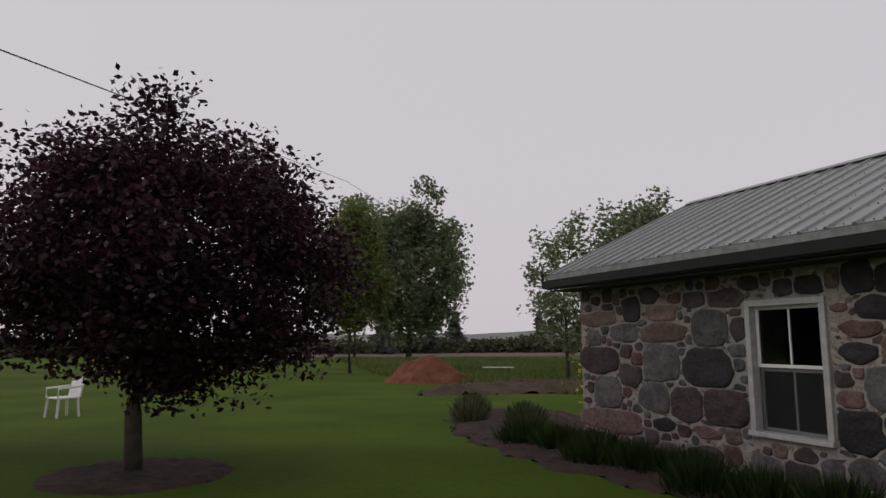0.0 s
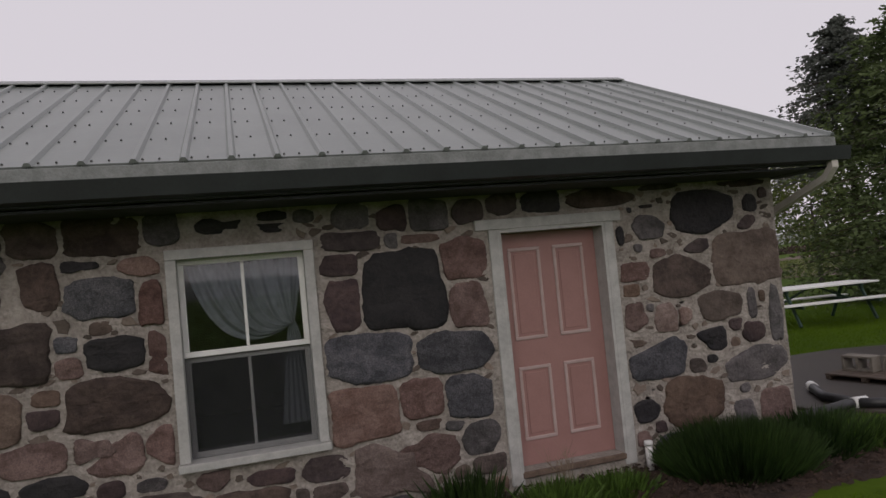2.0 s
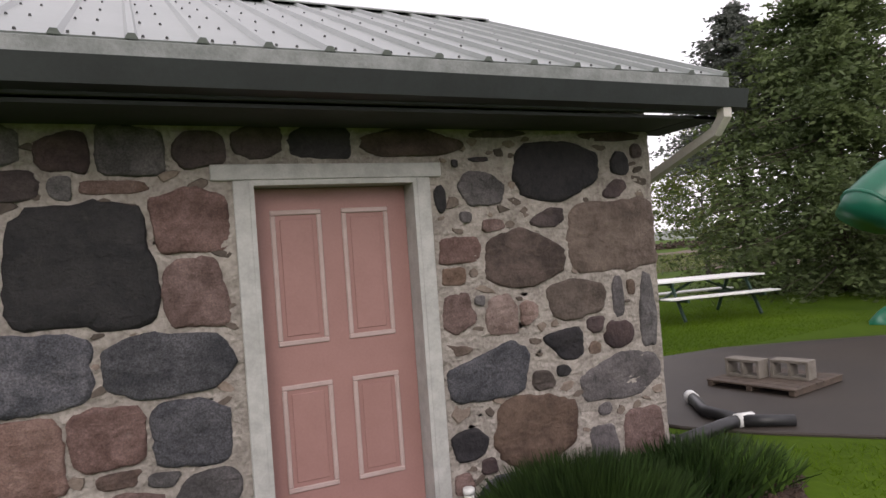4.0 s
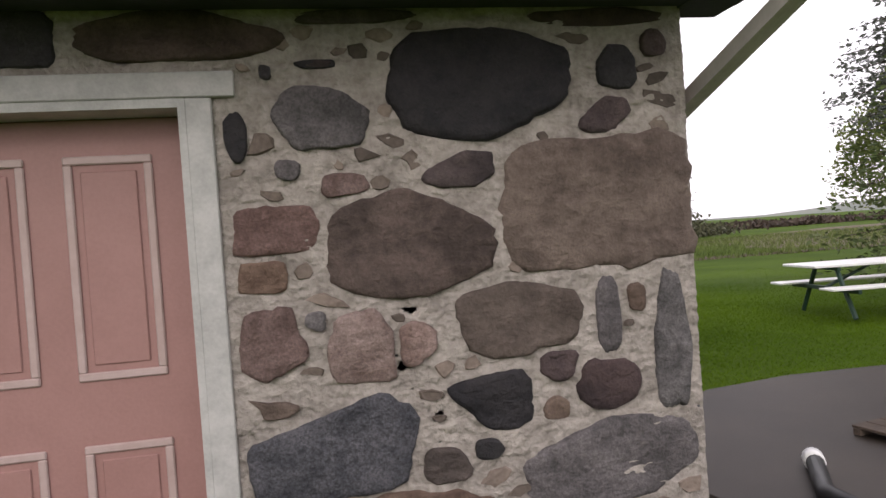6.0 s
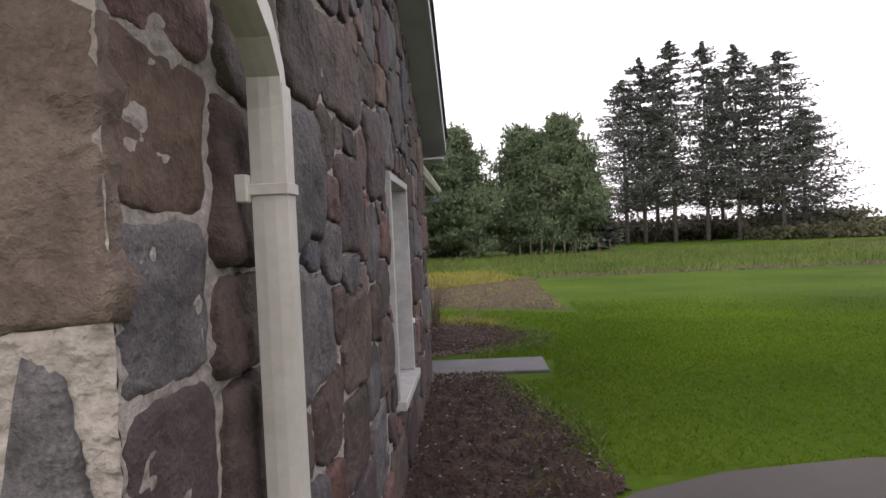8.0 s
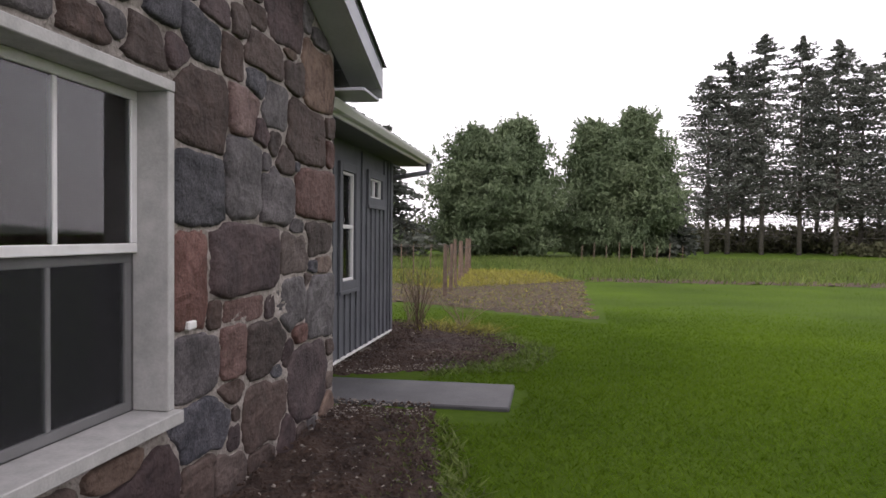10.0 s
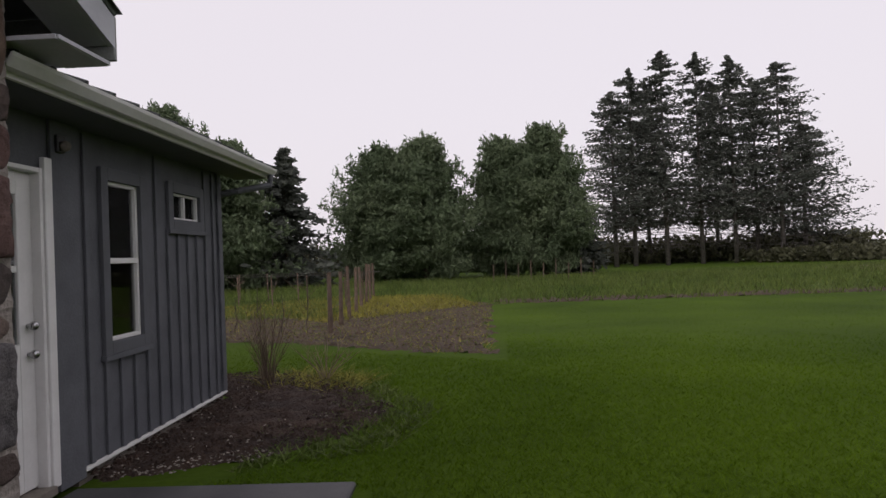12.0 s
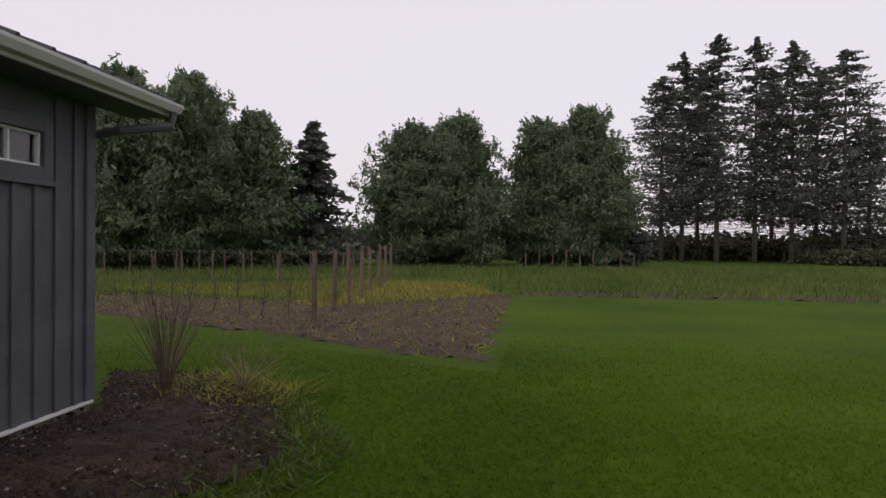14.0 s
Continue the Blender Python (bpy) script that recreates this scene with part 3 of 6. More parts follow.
def window(name, o, axis, curtain=0, tw=0.075, deep=0.0):
    """A double-hung window with a centre muntin; o = (a0, a1, z0, z1) outer trim."""
    a0, a1, z0, z1 = o
    t = thing(name, (0, 0, 0), "white double-hung window with peeling trim", "window", kind="structure")
    wd, ht = a1 - a0, z1 - z0
    M0 = Matrix.Translation((a0, 0, z0)) if axis == "x" else Matrix.Translation((RX, a0, z0)) @ pose(0, 0, 0, 0, 0, 90)
    t.matrix_basis = M0

    def b(nm, x0, x1, y0, y1, c0, c1, m=white_m, lb=""):
        bm = bmesh.new()
        add_box(bm, x0, x1, y0, y1, c0, c1, 0.004)
        return part(nm, bm, m, t, lb)

    b("casing", 0, tw, -0.045, 0.10 + deep, 0.06, ht - tw)
    b("casing", wd - tw, wd, -0.045, 0.10 + deep, 0.06, ht - tw)
    b("casing", 0, wd, -0.048, 0.10 + deep, ht - tw + 0.001, ht)
    b("window_sill", -0.01, wd + 0.01, -0.085, 0.12 + deep, 0.0, 0.058)
    mid = ht * 0.5
    for lo, hi, y in ((0.06, mid, 0.085 + deep), (mid, ht - tw, 0.055 + deep)):
        s = 0.042
        b("sash_rail", tw, wd - tw, y, y + 0.03, lo, lo + s, cleanwhite_m)
        b("sash_rail", tw, wd - tw, y, y + 0.03, hi - s, hi, cleanwhite_m)
        b("sash_stile", tw, tw + s, y, y + 0.03, lo + s, hi - s, cleanwhite_m)
        b("sash_stile", wd - tw - s, wd - tw, y, y + 0.03, lo + s, hi - s, cleanwhite_m)
        b("muntin", wd / 2 - 0.012, wd / 2 + 0.012, y + 0.004, y + 0.02, lo + s, hi - s, cleanwhite_m)
        for p0, p1 in ((tw + s, wd / 2 - 0.012), (wd / 2 + 0.012, wd - tw - s)):
            bm = bmesh.new()
            add_box(bm, p0, p1, y + 0.010, y + 0.014, lo + s, hi - s)
            g = part("pane", bm, glass_m, t)
            g.visible_shadow = False
    bm = bmesh.new()
    add_box(bm, tw, wd - tw, 0.076 + deep, 0.079 + deep, 0.06, mid)
    sc = part("insect_screen", bm, screen_m, t)
    sc.visible_shadow = False
    if curtain:
        c = thing("curtain", (0, 0, 0), "grey lace curtain tied back behind the window", "curtain")
        c.matrix_basis = M0
        halves = ((tw, wd * 0.5, 1), (wd * 0.5, wd - tw, -1)) if curtain == 2 else ((tw + 0.03, wd - tw, 1),)
        for x0, x1, sg in halves:
            bm = bmesh.new()
            nu, nv = (90, 24) if curtain == 1 else (30, 24)
            grid = []
            for j in range(nv + 1):
                v = j / nv
                row = []
                for i in range(nu + 1):
                    u = i / nu
                    y = 0.17 + 0.02 * math.sin(u * 34 + v * 3) + 0.01 * math.sin(u * 71)
                    if curtain == 1:
                        # gathered cloth: every fold swings from the rod to the tie at the side
                        tx, tz = x0 + (x1 - x0) * u, ht - tw
                        kx, kz = x0 + (x1 - x0) * (0.86 + 0.03 * u), ht * 0.62 - 0.035 * (1 - u)
                        cx, cz = tx + (kx - tx) * 0.25 + 0.03 * math.sin(u * 11), ht * (0.40 + 0.33 * u + 0.02 * math.sin(u * 17))
                        x = tx * (1 - v) ** 2 + cx * 2 * v * (1 - v) + kx * v * v
                        z = tz * (1 - v) ** 2 + cz * 2 * v * (1 - v) + kz * v * v
                        y = 0.17 + (0.03 * math.sin(u * 41) + 0.014 * math.sin(u * 90 + v * 4)) * (1 - 0.6 * v)
                    else:
                        x = x0 + (x1 - x0) * u
                        z = ht - tw - v * ht * 0.88
                    row.append(bm.verts.new((x, y, z)))
                grid.append(row)
            for j in range(nv):
                for i in range(nu):
                    bm.faces.new((grid[j][i], grid[j][i + 1], grid[j + 1][i + 1], grid[j + 1][i]))
            part("drape", bm, curtain_m, c, smooth=True)
        if curtain == 1:
            bm = bmesh.new()
            rows_ = []
            for j in range(15):
                v = j / 14
                kx = tw + 0.03 + (wd - 2 * tw - 0.03) * 0.87
                rows_.append([bm.verts.new((kx + (i / 30 - 0.45) * (0.04 + 0.26 * v ** 0.7), 0.18 + 0.016 * math.sin(i * 1.3), ht * (0.62 - 0.5 * v))) for i in range(31)])
            for j in range(14):
                for i in range(30):
                    bm.faces.new((rows_[j][i], rows_[j][i + 1], rows_[j + 1][i + 1], rows_[j + 1][i]))
            part("curtain_tail", bm, curtain_m, c, smooth=True)
    return t


window("window_1", WIN["window_1"], "x", 2)
window("window_2", WIN["window_2"], "x", 1)
window("window_3", GW, "y", 0, 0.05, 0.045)


def panel_door(t, x0, x1, z0, z1, y, cols, hinge=False):
    """A leaf with raised-moulding panels in columns."""
    bm = bmesh.new()
    add_box(bm, x0, x1, y, y + 0.04, z0, z1, 0.003)
    part("leaf", bm, pink_m, t)
    h = z1 - z0
    for c0, c1 in cols:
        for f0, f1 in ((0.105, 0.42), (0.535, 0.935)):
            a0, a1, c_0, c_1 = x0 + c0, x0 + c1, z0 + h * f0, z0 + h * f1
            bm = bmesh.new()
            k = 0.03
            for q in ((a0, a1, c_0, c_0 + k), (a0, a1, c_1 - k, c_1), (a0, a0 + k, c_0 + k, c_1 - k), (a1 - k, a1, c_0 + k, c_1 - k)):
                add_box(bm, q[0], q[1], y - 0.012, y + 0.001, q[2], q[3], 0.005)
            part("panel_moulding", bm, pinktrim_m, t, "pale chipped panel moulding")
            bm = bmesh.new()
            add_box(bm, a0 + 0.055, a1 - 0.055, y - 0.007, y + 0.001, c_0 + 0.055, c_1 - 0.055, 0.004)
            part("raised_panel", bm, pink_m, t)


def frame_parts(t, x0, x1, z0, z1, head_l, head_r, y=-0.03):
    for a, b in ((x0 - 0.1, x0 - 0.012), (x1 + 0.012, x1 + 0.1)):
        bm = bmesh.new()
        add_box(bm, a, b, y, 0.008, z0 - 0.1, z1, 0.004)
        part("door_casing", bm, white_m, t)
    for a, b in ((x0 - 0.012, x0 + 0.012), (x1 - 0.012, x1 + 0.012)):
        bm = bmesh.new()
        add_box(bm, a, b, y + 0.004, 0.17, z0 - 0.1, z1)
        part("jamb", bm, white_m, t)
    bm = bmesh.new()
    add_box(bm, head_l, head_r, y - 0.004, 0.008, z1 + 0.002, z1 + 0.09, 0.004)
    part("head_casing", bm, white_m, t)
    bm = bmesh.new()
    add_box(bm, x0 + 0.012, x1 - 0.012, y + 0.004, 0.13, z1 - 0.03, z1 + 0.001)
    part("head_jamb", bm, white_m, t)


d = thing("door_1", (0, 0, 0), "closed pink double door with moulded panels in white frame", "door", kind="structure")
x0, x1, z0, z1 = DOORS["double"]
panel_door(d, x0 + 0.014, -8.03, z0, z1 - 0.032, 0.115, [(0.12, 0.46)])
panel_door(d, -8.024, x1 - 0.014, z0, z1 - 0.032, 0.115, [(0.14, 0.45), (0.57, 0.88)])
frame_parts(d, x0, x1, z0, z1, -8.9, -6.7)
bm = bmesh.new()
bmesh.ops.create_uvsphere(bm, u_segments=14, v_segments=10, radius=0.03, matrix=Matrix.Translation((-7.95, 0.055, 1.25)))
add_tube(bm, [(-7.95, 0.11, 1.25), (-7.95, 0.07, 1.25)], 0.013, 10)
part("doorknob", bm, brass_m, d, "shiny round doorknob", smooth=True)
box("door_sill", x0, x1, -0.06, 0.2, z0 - 0.06, z0 - 0.004, white_m, d)
d = thing("door_2", (0, 0, 0), "closed pink door with four moulded panels", "door", kind="structure")
x0, x1, z0, z1 = DOORS["single"]
panel_door(d, x0 + 0.014, x1 - 0.014, z0, z1 - 0.032, 0.13, [(0.10, 0.405), (0.53, 0.83)])
frame_parts(d, x0, x1, z0, z1, -2.98, -1.6)
box("door_sill", x0, x1, -0.03, 0.2, z0 - 0.05, z0 - 0.004, wood_m, d)

bk = thing("wall_bracket", (-8.78, -0.03, 2.24), "small dark iron bracket beside the double door", "bracket")
bm = bmesh.new()
add_box(bm, -0.012, 0.012, -0.01, 0.0, -0.22, 0.03)
add_box(bm, -0.012, 0.012, -0.2, -0.01, 0.0, 0.016)
add_tube(bm, [(0, -0.01, -0.15), (0, -0.05, -0.08), (0, -0.15, 0.0)], 0.007, 6)
part("bracket_arm", bm, black_m, bk)
st = thing("pipe_stub", (-1.585, -0.07, 0.22), "short white plastic pipe stub beside the door", "pipe")
bm = bmesh.new()
add_tube(bm, [(0, 0, -0.06), (0, 0, 0.15)], 0.032, 12)
add_tube(bm, [(0, 0, 0.15), (0, 0, 0.185), (0, 0, 0.19)], [0.038, 0.038, 0.03], 12)
part("stub", bm, cleanwhite_m, st, smooth=True)
ck = thing("wall_clip", (0.12, 4.39, 1.12), "small white plastic clip on the stone wall", "clip")
bm = bmesh.new()
add_box(bm, -0.02, 0.012, -0.035, 0.035, -0.02, 0.02, 0.006)
part("clip_body", bm, cleanwhite_m, ck)


def downspout():
    t = thing("downspout", (0, 0, 0), "cream metal downspout at the building corner", "downspout")
    bm = bmesh.new()

    def run(pts, wx=0.036, wy=0.03):
        rings = []
        for i, p in enumerate(pts):
            a, b = Vector(pts[max(i - 1, 0)]), Vector(pts[min(i + 1, len(pts) - 1)])
            q = (b - a).to_track_quat("Z", "Y")
            rings.append([bm.verts.new(Vector(p) + q @ Vector(c)) for c in ((-wx, -wy, 0), (-wx / 3, -wy - .004, 0), (wx / 3, -wy - .004, 0), (wx, -wy, 0), (wx, wy, 0), (-wx, wy, 0))])
        for i in range(len(rings) - 1):
            for k in range(6):
                bm.faces.new((rings[i][k], rings[i][(k + 1) % 6], rings[i + 1][(k + 1) % 6], rings[i + 1][k]))
        bm.faces.new(rings[0][::-1])
        bm.faces.new(rings[-1])
    run([(0.27, -0.58, 2.84), (0.27, -0.58, 2.66), (0.27, -0.5, 2.57), (0.21, 0.38, 2.24), (0.2, 0.48, 2.17), (0.2, 0.5, 2.07)])
    part("elbow", bm, pipe_m, t)
    bm = bmesh.new()
    run([(0.2, 0.5, 2.14), (0.2, 0.5, 0.35)], 0.039, 0.033)
    part("pipe", bm, pipe_m, t)
    bm = bmesh.new()
    add_box(bm, 0.155, 0.245, 0.455, 0.54, 1.9, 1.925, 0.002)
    add_box(bm, 0.1, 0.16, 0.44, 0.47, 1.885, 1.945, 0.003)
    part("strap", bm, pipe_m, t)
    bm = bmesh.new()
    run([(0.2, 0.5, 0.36), (0.21, 0.5, 0.27), (0.38, 0.55, 0.22)], 0.04, 0.034)
    part("boot", bm, pipe_m, t)


downspout()


# ---- shed ----
SX, SY0, SY1 = -0.38, 6.49, 10.33
DO, SW, TR = (6.64, 7.42, 0.25, 2.2), (8.14, 8.61, 1.05, 2.21), (9.2, 9.78, 1.99, 2.225)
shed_wall = openings_wall("wall_shed", (SY0, SY1, 0.26, 2.6), [DO, SW, TR], SX, "y", siding_m, "charcoal board and batten shed wall", 0.12)
box("wall_shed_north", -5.5, SX - 0.001, SY1 - 0.12, SY1, 0.26, 2.6, siding_m, None, "charcoal shed end wall", "structure", 0)
box("wall_shed_west", -5.6, -5.5, SY0, SY1, 0.1, 3.2, siding_m, None, "charcoal shed rear wall", "structure", 0)
box("floor_shed", -5.5, SX - 0.13, SY0, SY1 - 0.13, 0.1, 0.2, plaster_m, None, "plain shed floor", "structure", 0)
box("foundation", SX - 0.12, SX - 0.012, 7.75, SY1 - 0.02, 0.0, 0.258, block_m, None, "low concrete footing under the shed", "structure", 0)
box("drip_edge", SX - 0.02, SX + 0.03, 7.77, SY1, 0.24, 0.262, cleanwhite_m, None, "thin white flashing strip", "structure", 0.002)


def battens():
    me = {}
    for y in np.arange(7.88, SY1 - 0.05, 0.205):
        blocked = [o for o in ((SW[0] - 0.12, SW[1] + 0.12, SW[2] - 0.13, 2.62), (TR[0] - 0.08, TR[1] + 0.12, TR[2] - 0.1, 2.62)) if o[0] - 0.02 < y < o[1] + 0.02]
        top = min([o[2] for o in blocked], default=2.5)
        o = box("batten", SX + 0.001, SX + 0.022, y - 0.024, y + 0.024, 0.265, top, siding_m, shed_wall, bevel=0.003)
    box("corner_board", SX + 0.001, SX + 0.026, SY1 - 0.08, SY1 + 0.02, 0.265, 2.52, siding_m, shed_wall)
    box("corner_board", SX + 0.001, SX + 0.026, 7.5, 7.78, 0.2, 2.52, siding_m, shed_wall, "dark board beside the door")
    box("frieze_board", SX + 0.001, SX + 0.024, SY0, SY1 + 0.02, 2.521, 2.6, frame_m, shed_wall)


battens()


def shed_window(name, o, label, double):
    y0, y1, z0, z1 = o
    t = thing(name, (SX, y0, z0), label, "window", kind="structure")
    wd, h = y1 - y0, z1 - z0
    def b(nm, a0, a1, x0, x1, c0, c1, m, lb=""):
        bm = bmesh.new()
        add_box(bm, x0, x1, a0, a1, c0, c1, 0.003)
        return part(nm, bm, m, t, lb)
    k = 0.09
    b("surround", -k, 0, 0.001, 0.032, -k, h + k, frame_m, "flat charcoal window surround")
    b("surround", wd, wd + k, 0.001, 0.032, -k, h + k, frame_m)
    b("surround", 0, wd, 0.001, 0.032, h, h + k, frame_m)
    b("surround", -k - 0.02, wd + k + 0.02, 0.001, 0.045, -k - 0.04, -k + 0.0, frame_m)
    b("surround", 0, wd, 0.001, 0.032, -k, 0, frame_m)
    s = 0.028 if double else 0.02
    fm = cleanwhite_m
    b("window_frame", 0, s, -0.05, 0.0, 0, h, fm)
    b("window_frame", wd - s, wd, -0.05, 0.0, 0, h, fm)
    b("window_frame", s, wd - s, -0.05, 0.0, 0, s, fm)
    b("window_frame", s, wd - s, -0.05, 0.0, h - s, h, fm)
    if double:
        b("meeting_rail", s, wd - s, -0.05, 0.004, h / 2 - 0.02, h / 2 + 0.02, fm)
        cells = [(s, wd - s, s, h / 2 - 0.02), (s, wd - s, h / 2 + 0.02, h - s)]
    else:
        b("muntin", wd * 0.5 - 0.01, wd * 0.5 + 0.01, -0.045, 0.0, s, h - s, fm)
        cells = [(s, wd * 0.5 - 0.01, s, h - s), (wd * 0.5 + 0.01, wd - s, s, h - s)]
    for a0, a1, c0, c1 in cells:
        p = b("pane", a0, a1, -0.03, -0.026, c0, c1, glass_m)
        p.visible_shadow = False


shed_window("window_4", SW, "white double-hung shed window in charcoal surround", True)
shed_window("window_5", TR, "small two-pane transom window under the eaves", False)

d = thing("door_3", (SX, DO[0], DO[2]), "closed white shed door with glazed upper half", "door", kind="structure")
dw, dh = DO[1] - DO[0], DO[3] - DO[2]


def db(nm, a0, a1, x0, x1, c0, c1, m=cleanwhite_m, lb="", parent=None):
    bm = bmesh.new()
    add_box(bm, x0, x1, a0, a1, c0, c1, 0.004)
    return part(nm, bm, m, parent or d, lb)


db("stile", 0.03, 0.16, -0.08, -0.04, 0.03, dh - 0.03)
db("stile", dw - 0.16, dw - 0.03, -0.08, -0.04, 0.03, dh - 0.03)
db("rail", 0.16, dw - 0.16, -0.08, -0.04, 0.03, 0.9)
db("rail", 0.16, dw - 0.16, -0.08, -0.04, dh - 0.17, dh - 0.03)
db("rail", 0.16, dw - 0.16, -0.075, -0.045, 1.32, 1.36)
for lo, hi in ((0.12, 0.43), (0.5, 0.8)):
    db("raised_panel", 0.2, dw - 0.2, -0.042, -0.03, lo, hi)
for lo, hi in ((0.9, 1.32), (1.36, dh - 0.17)):
    p = db("pane", 0.16, dw - 0.16, -0.062, -0.058, lo, hi, glass_m)
    p.visible_shadow = False
db("jamb", 0, 0.028, -0.11, 0.02, 0, dh)
db("jamb", dw - 0.028, dw, -0.11, 0.02, 0, dh)
db("jamb", 0.028, dw - 0.028, -0.11, 0.02, dh - 0.028, dh)
db("door_casing", dw, dw + 0.075, 0.0, 0.035, -0.0, dh + 0.07, cleanwhite_m)
db("threshold", 0, dw, -0.1, 0.06, -0.03, 0.02, block_m, "pale door threshold")
for zz in (0.83, 1.0):
    bm = bmesh.new()
    bmesh.ops.create_uvsphere(bm, u_segments=12, v_segments=8, radius=0.028, matrix=Matrix.Translation((0.0, dw - 0.09, zz)))
    add_tube(bm, [(-0.04, dw - 0.09, zz), (-0.01, dw - 0.09, zz)], 0.014, 10)
    part("door_handle" if zz < 0.9 else "deadbolt", bm, steel_m, d, smooth=True)
lt = thing("wall_light", (SX + 0.02, 7.58, 2.38), "small dark lantern above the shed door", "wall lamp")
bm = bmesh.new()
add_box(bm, -0.018, 0.03, -0.04, 0.04, -0.06, 0.05, 0.006)
part("lamp_body", bm, black_m, lt)
bm = bmesh.new()
bmesh.ops.create_uvsphere(bm, u_segments=12, v_segments=8, radius=0.035, matrix=Matrix.Translation((0.05, 0, -0.02)))
part("bulb_glass", bm, block_m, lt, smooth=True)


def shed_roof():
    r = thing("roof_shed", (0.09, 0, 2.55), "lean-to shed roof with white eave board", "roof", kind="structure")
    ya, yb = SY0 + 0.02, SY1 + 0.5
    s = 0.36
    for i, (xa, xb, top, m, nm) in enumerate(((-5.8, -0.1, 0.03, roof_m, "roof_deck"),)):
        bm = bmesh.new()
        pts = [(-0.05, 0.095), (-5.8, 0.10 + 5.7 * s), (-5.8, 0.07 + 5.7 * s), (-0.05, 0.07)]
        f = [bm.verts.new((p[0], ya, p[1])) for p in pts]
        g = [bm.verts.new((p[0], yb, p[1])) for p in pts]
        bm.faces.new(f)
        bm.faces.new(g[::-1])
        for k in range(4):
            bm.faces.new((f[k], f[(k + 1) % 4], g[(k + 1) % 4], g[k]))
        bmesh.ops.recalc_face_normals(bm, faces=bm.faces)
        part(nm, bm, gutter_m, r)
    for y in np.arange(ya + 0.12, yb, 0.3):
        bm = bmesh.new()
        add_tube(bm, [(-0.045, y, 0.1), (-5.8, y, 0.115 + 5.74 * s)], 0.022, 6)
        part("rib", bm, gutter_m, r)
    bm = bmesh.new()
    add_box(bm, -0.1, -0.075, ya, yb, -0.03, 0.062, 0.003)
    part("fascia", bm, cleanwhite_m, r)
    bm = bmesh.new()
    prof = [(-0.074, 0.0), (-0.015, 0.0), (0.018, 0.045), (0.022, 0.066), (0.014, 0.066), (-0.018, 0.012), (-0.074, 0.012)]
    a = [bm.verts.new((x, ya, z)) for x, z in prof]
    b = [bm.verts.new((x, yb, z)) for x, z in prof]
    for i in range(7):
        bm.faces.new((a[i], a[(i + 1) % 7], b[(i + 1) % 7], b[i]))
    bm.faces.new(b)
    bmesh.ops.recalc_face_normals(bm, faces=bm.faces)
    part("gutter", bm, cleanwhite_m, r, "white gutter")
    bm = bmesh.new()
    add_box(bm, -0.448, -0.101, ya, yb, -0.03, -0.012)
    part("soffit", bm, frame_m, r, "dark shed soffit")
    bm = bmesh.new()
    add_tube(bm, [(-0.03, yb - 0.08, 0.0), (-0.04, yb - 0.1, -0.12), (-0.3, yb - 0.4, -0.2), (-0.52, SY1 + 0.08, -0.24), (-0.56, SY1 + 0.06, -0.32), (-0.56, SY1 + 0.06, -2.2)], 0.035, 8)
    part("downspout", bm, frame_m, r, "thin dark downspout")


shed_roof()
gable = thing("wall_shed_gable", (0, SY1 - 0.02, 2.601), "charcoal boarding closing the shed gable end", "wall", kind="structure")
bm = bmesh.new()
prof = [(-0.5, 0.0), (-5.5, 0.0), (-5.5, 1.9), (-0.5, 0.1)]
fr = [bm.verts.new((x, 0.0, z)) for x, z in prof]
bk = [bm.verts.new((x, -0.08, z)) for x, z in prof]
bm.faces.new(fr)
bm.faces.new(bk[::-1])
for i in range(4):
    bm.faces.new((fr[i], bk[i], bk[(i + 1) % 4], fr[(i + 1) % 4]))
bmesh.ops.recalc_face_normals(bm, faces=bm.faces)
part("siding", bm, siding_m, gable)


# ---- trees ----
def limbs(bm, rng, base, height, r, n, spread, start=0.3, curve=0.3, twigs=3):
    x, y, z = base
    pts = [(x, y, z - 0.1)] + [(x + rng.normal(0, 0.02) * height * k / 5, y + rng.normal(0, 0.02) * height * k / 5, z + height * 0.85 * k / 5) for k in range(1, 6)]
    add_tube(bm, pts, [r, r * 0.85, r * 0.65, r * 0.45, r * 0.25, r * 0.08], 8)
    tips = []
    for i in range(n):
        t = start + (0.8 - start) * i / n
        k = t / 0.85 * 5
        a, b = Vector(pts[min(int(k), 4)]), Vector(pts[min(int(k) + 1, 5)])
        p = a.lerp(b, k - int(k))
        ang = i * 2.4 + rng.uniform(-0.4, 0.4)
        ln = spread * rng.uniform(0.6, 1.0)
        d = Vector((math.cos(ang), math.sin(ang), curve + rng.uniform(0, 0.5)))
        q = p + d * ln * 0.5
        e = p + d * ln + Vector((0, 0, ln * 0.25))
        rr = r * 0.35 * (1 - t * 0.6)
        add_tube(bm, [p, q, e], [rr, rr * 0.6, rr * 0.15], 5)
        tips.append(e)
        for _ in range(twigs):
            s = p.lerp(e, rng.uniform(0.4, 0.95))
            f = s + Vector(rng.normal(0, 0.35, 3)) * ln * 0.5
            add_tube(bm, [s, f], [rr * 0.3, rr * 0.06], 4)
            tips.append(f)
    return tips


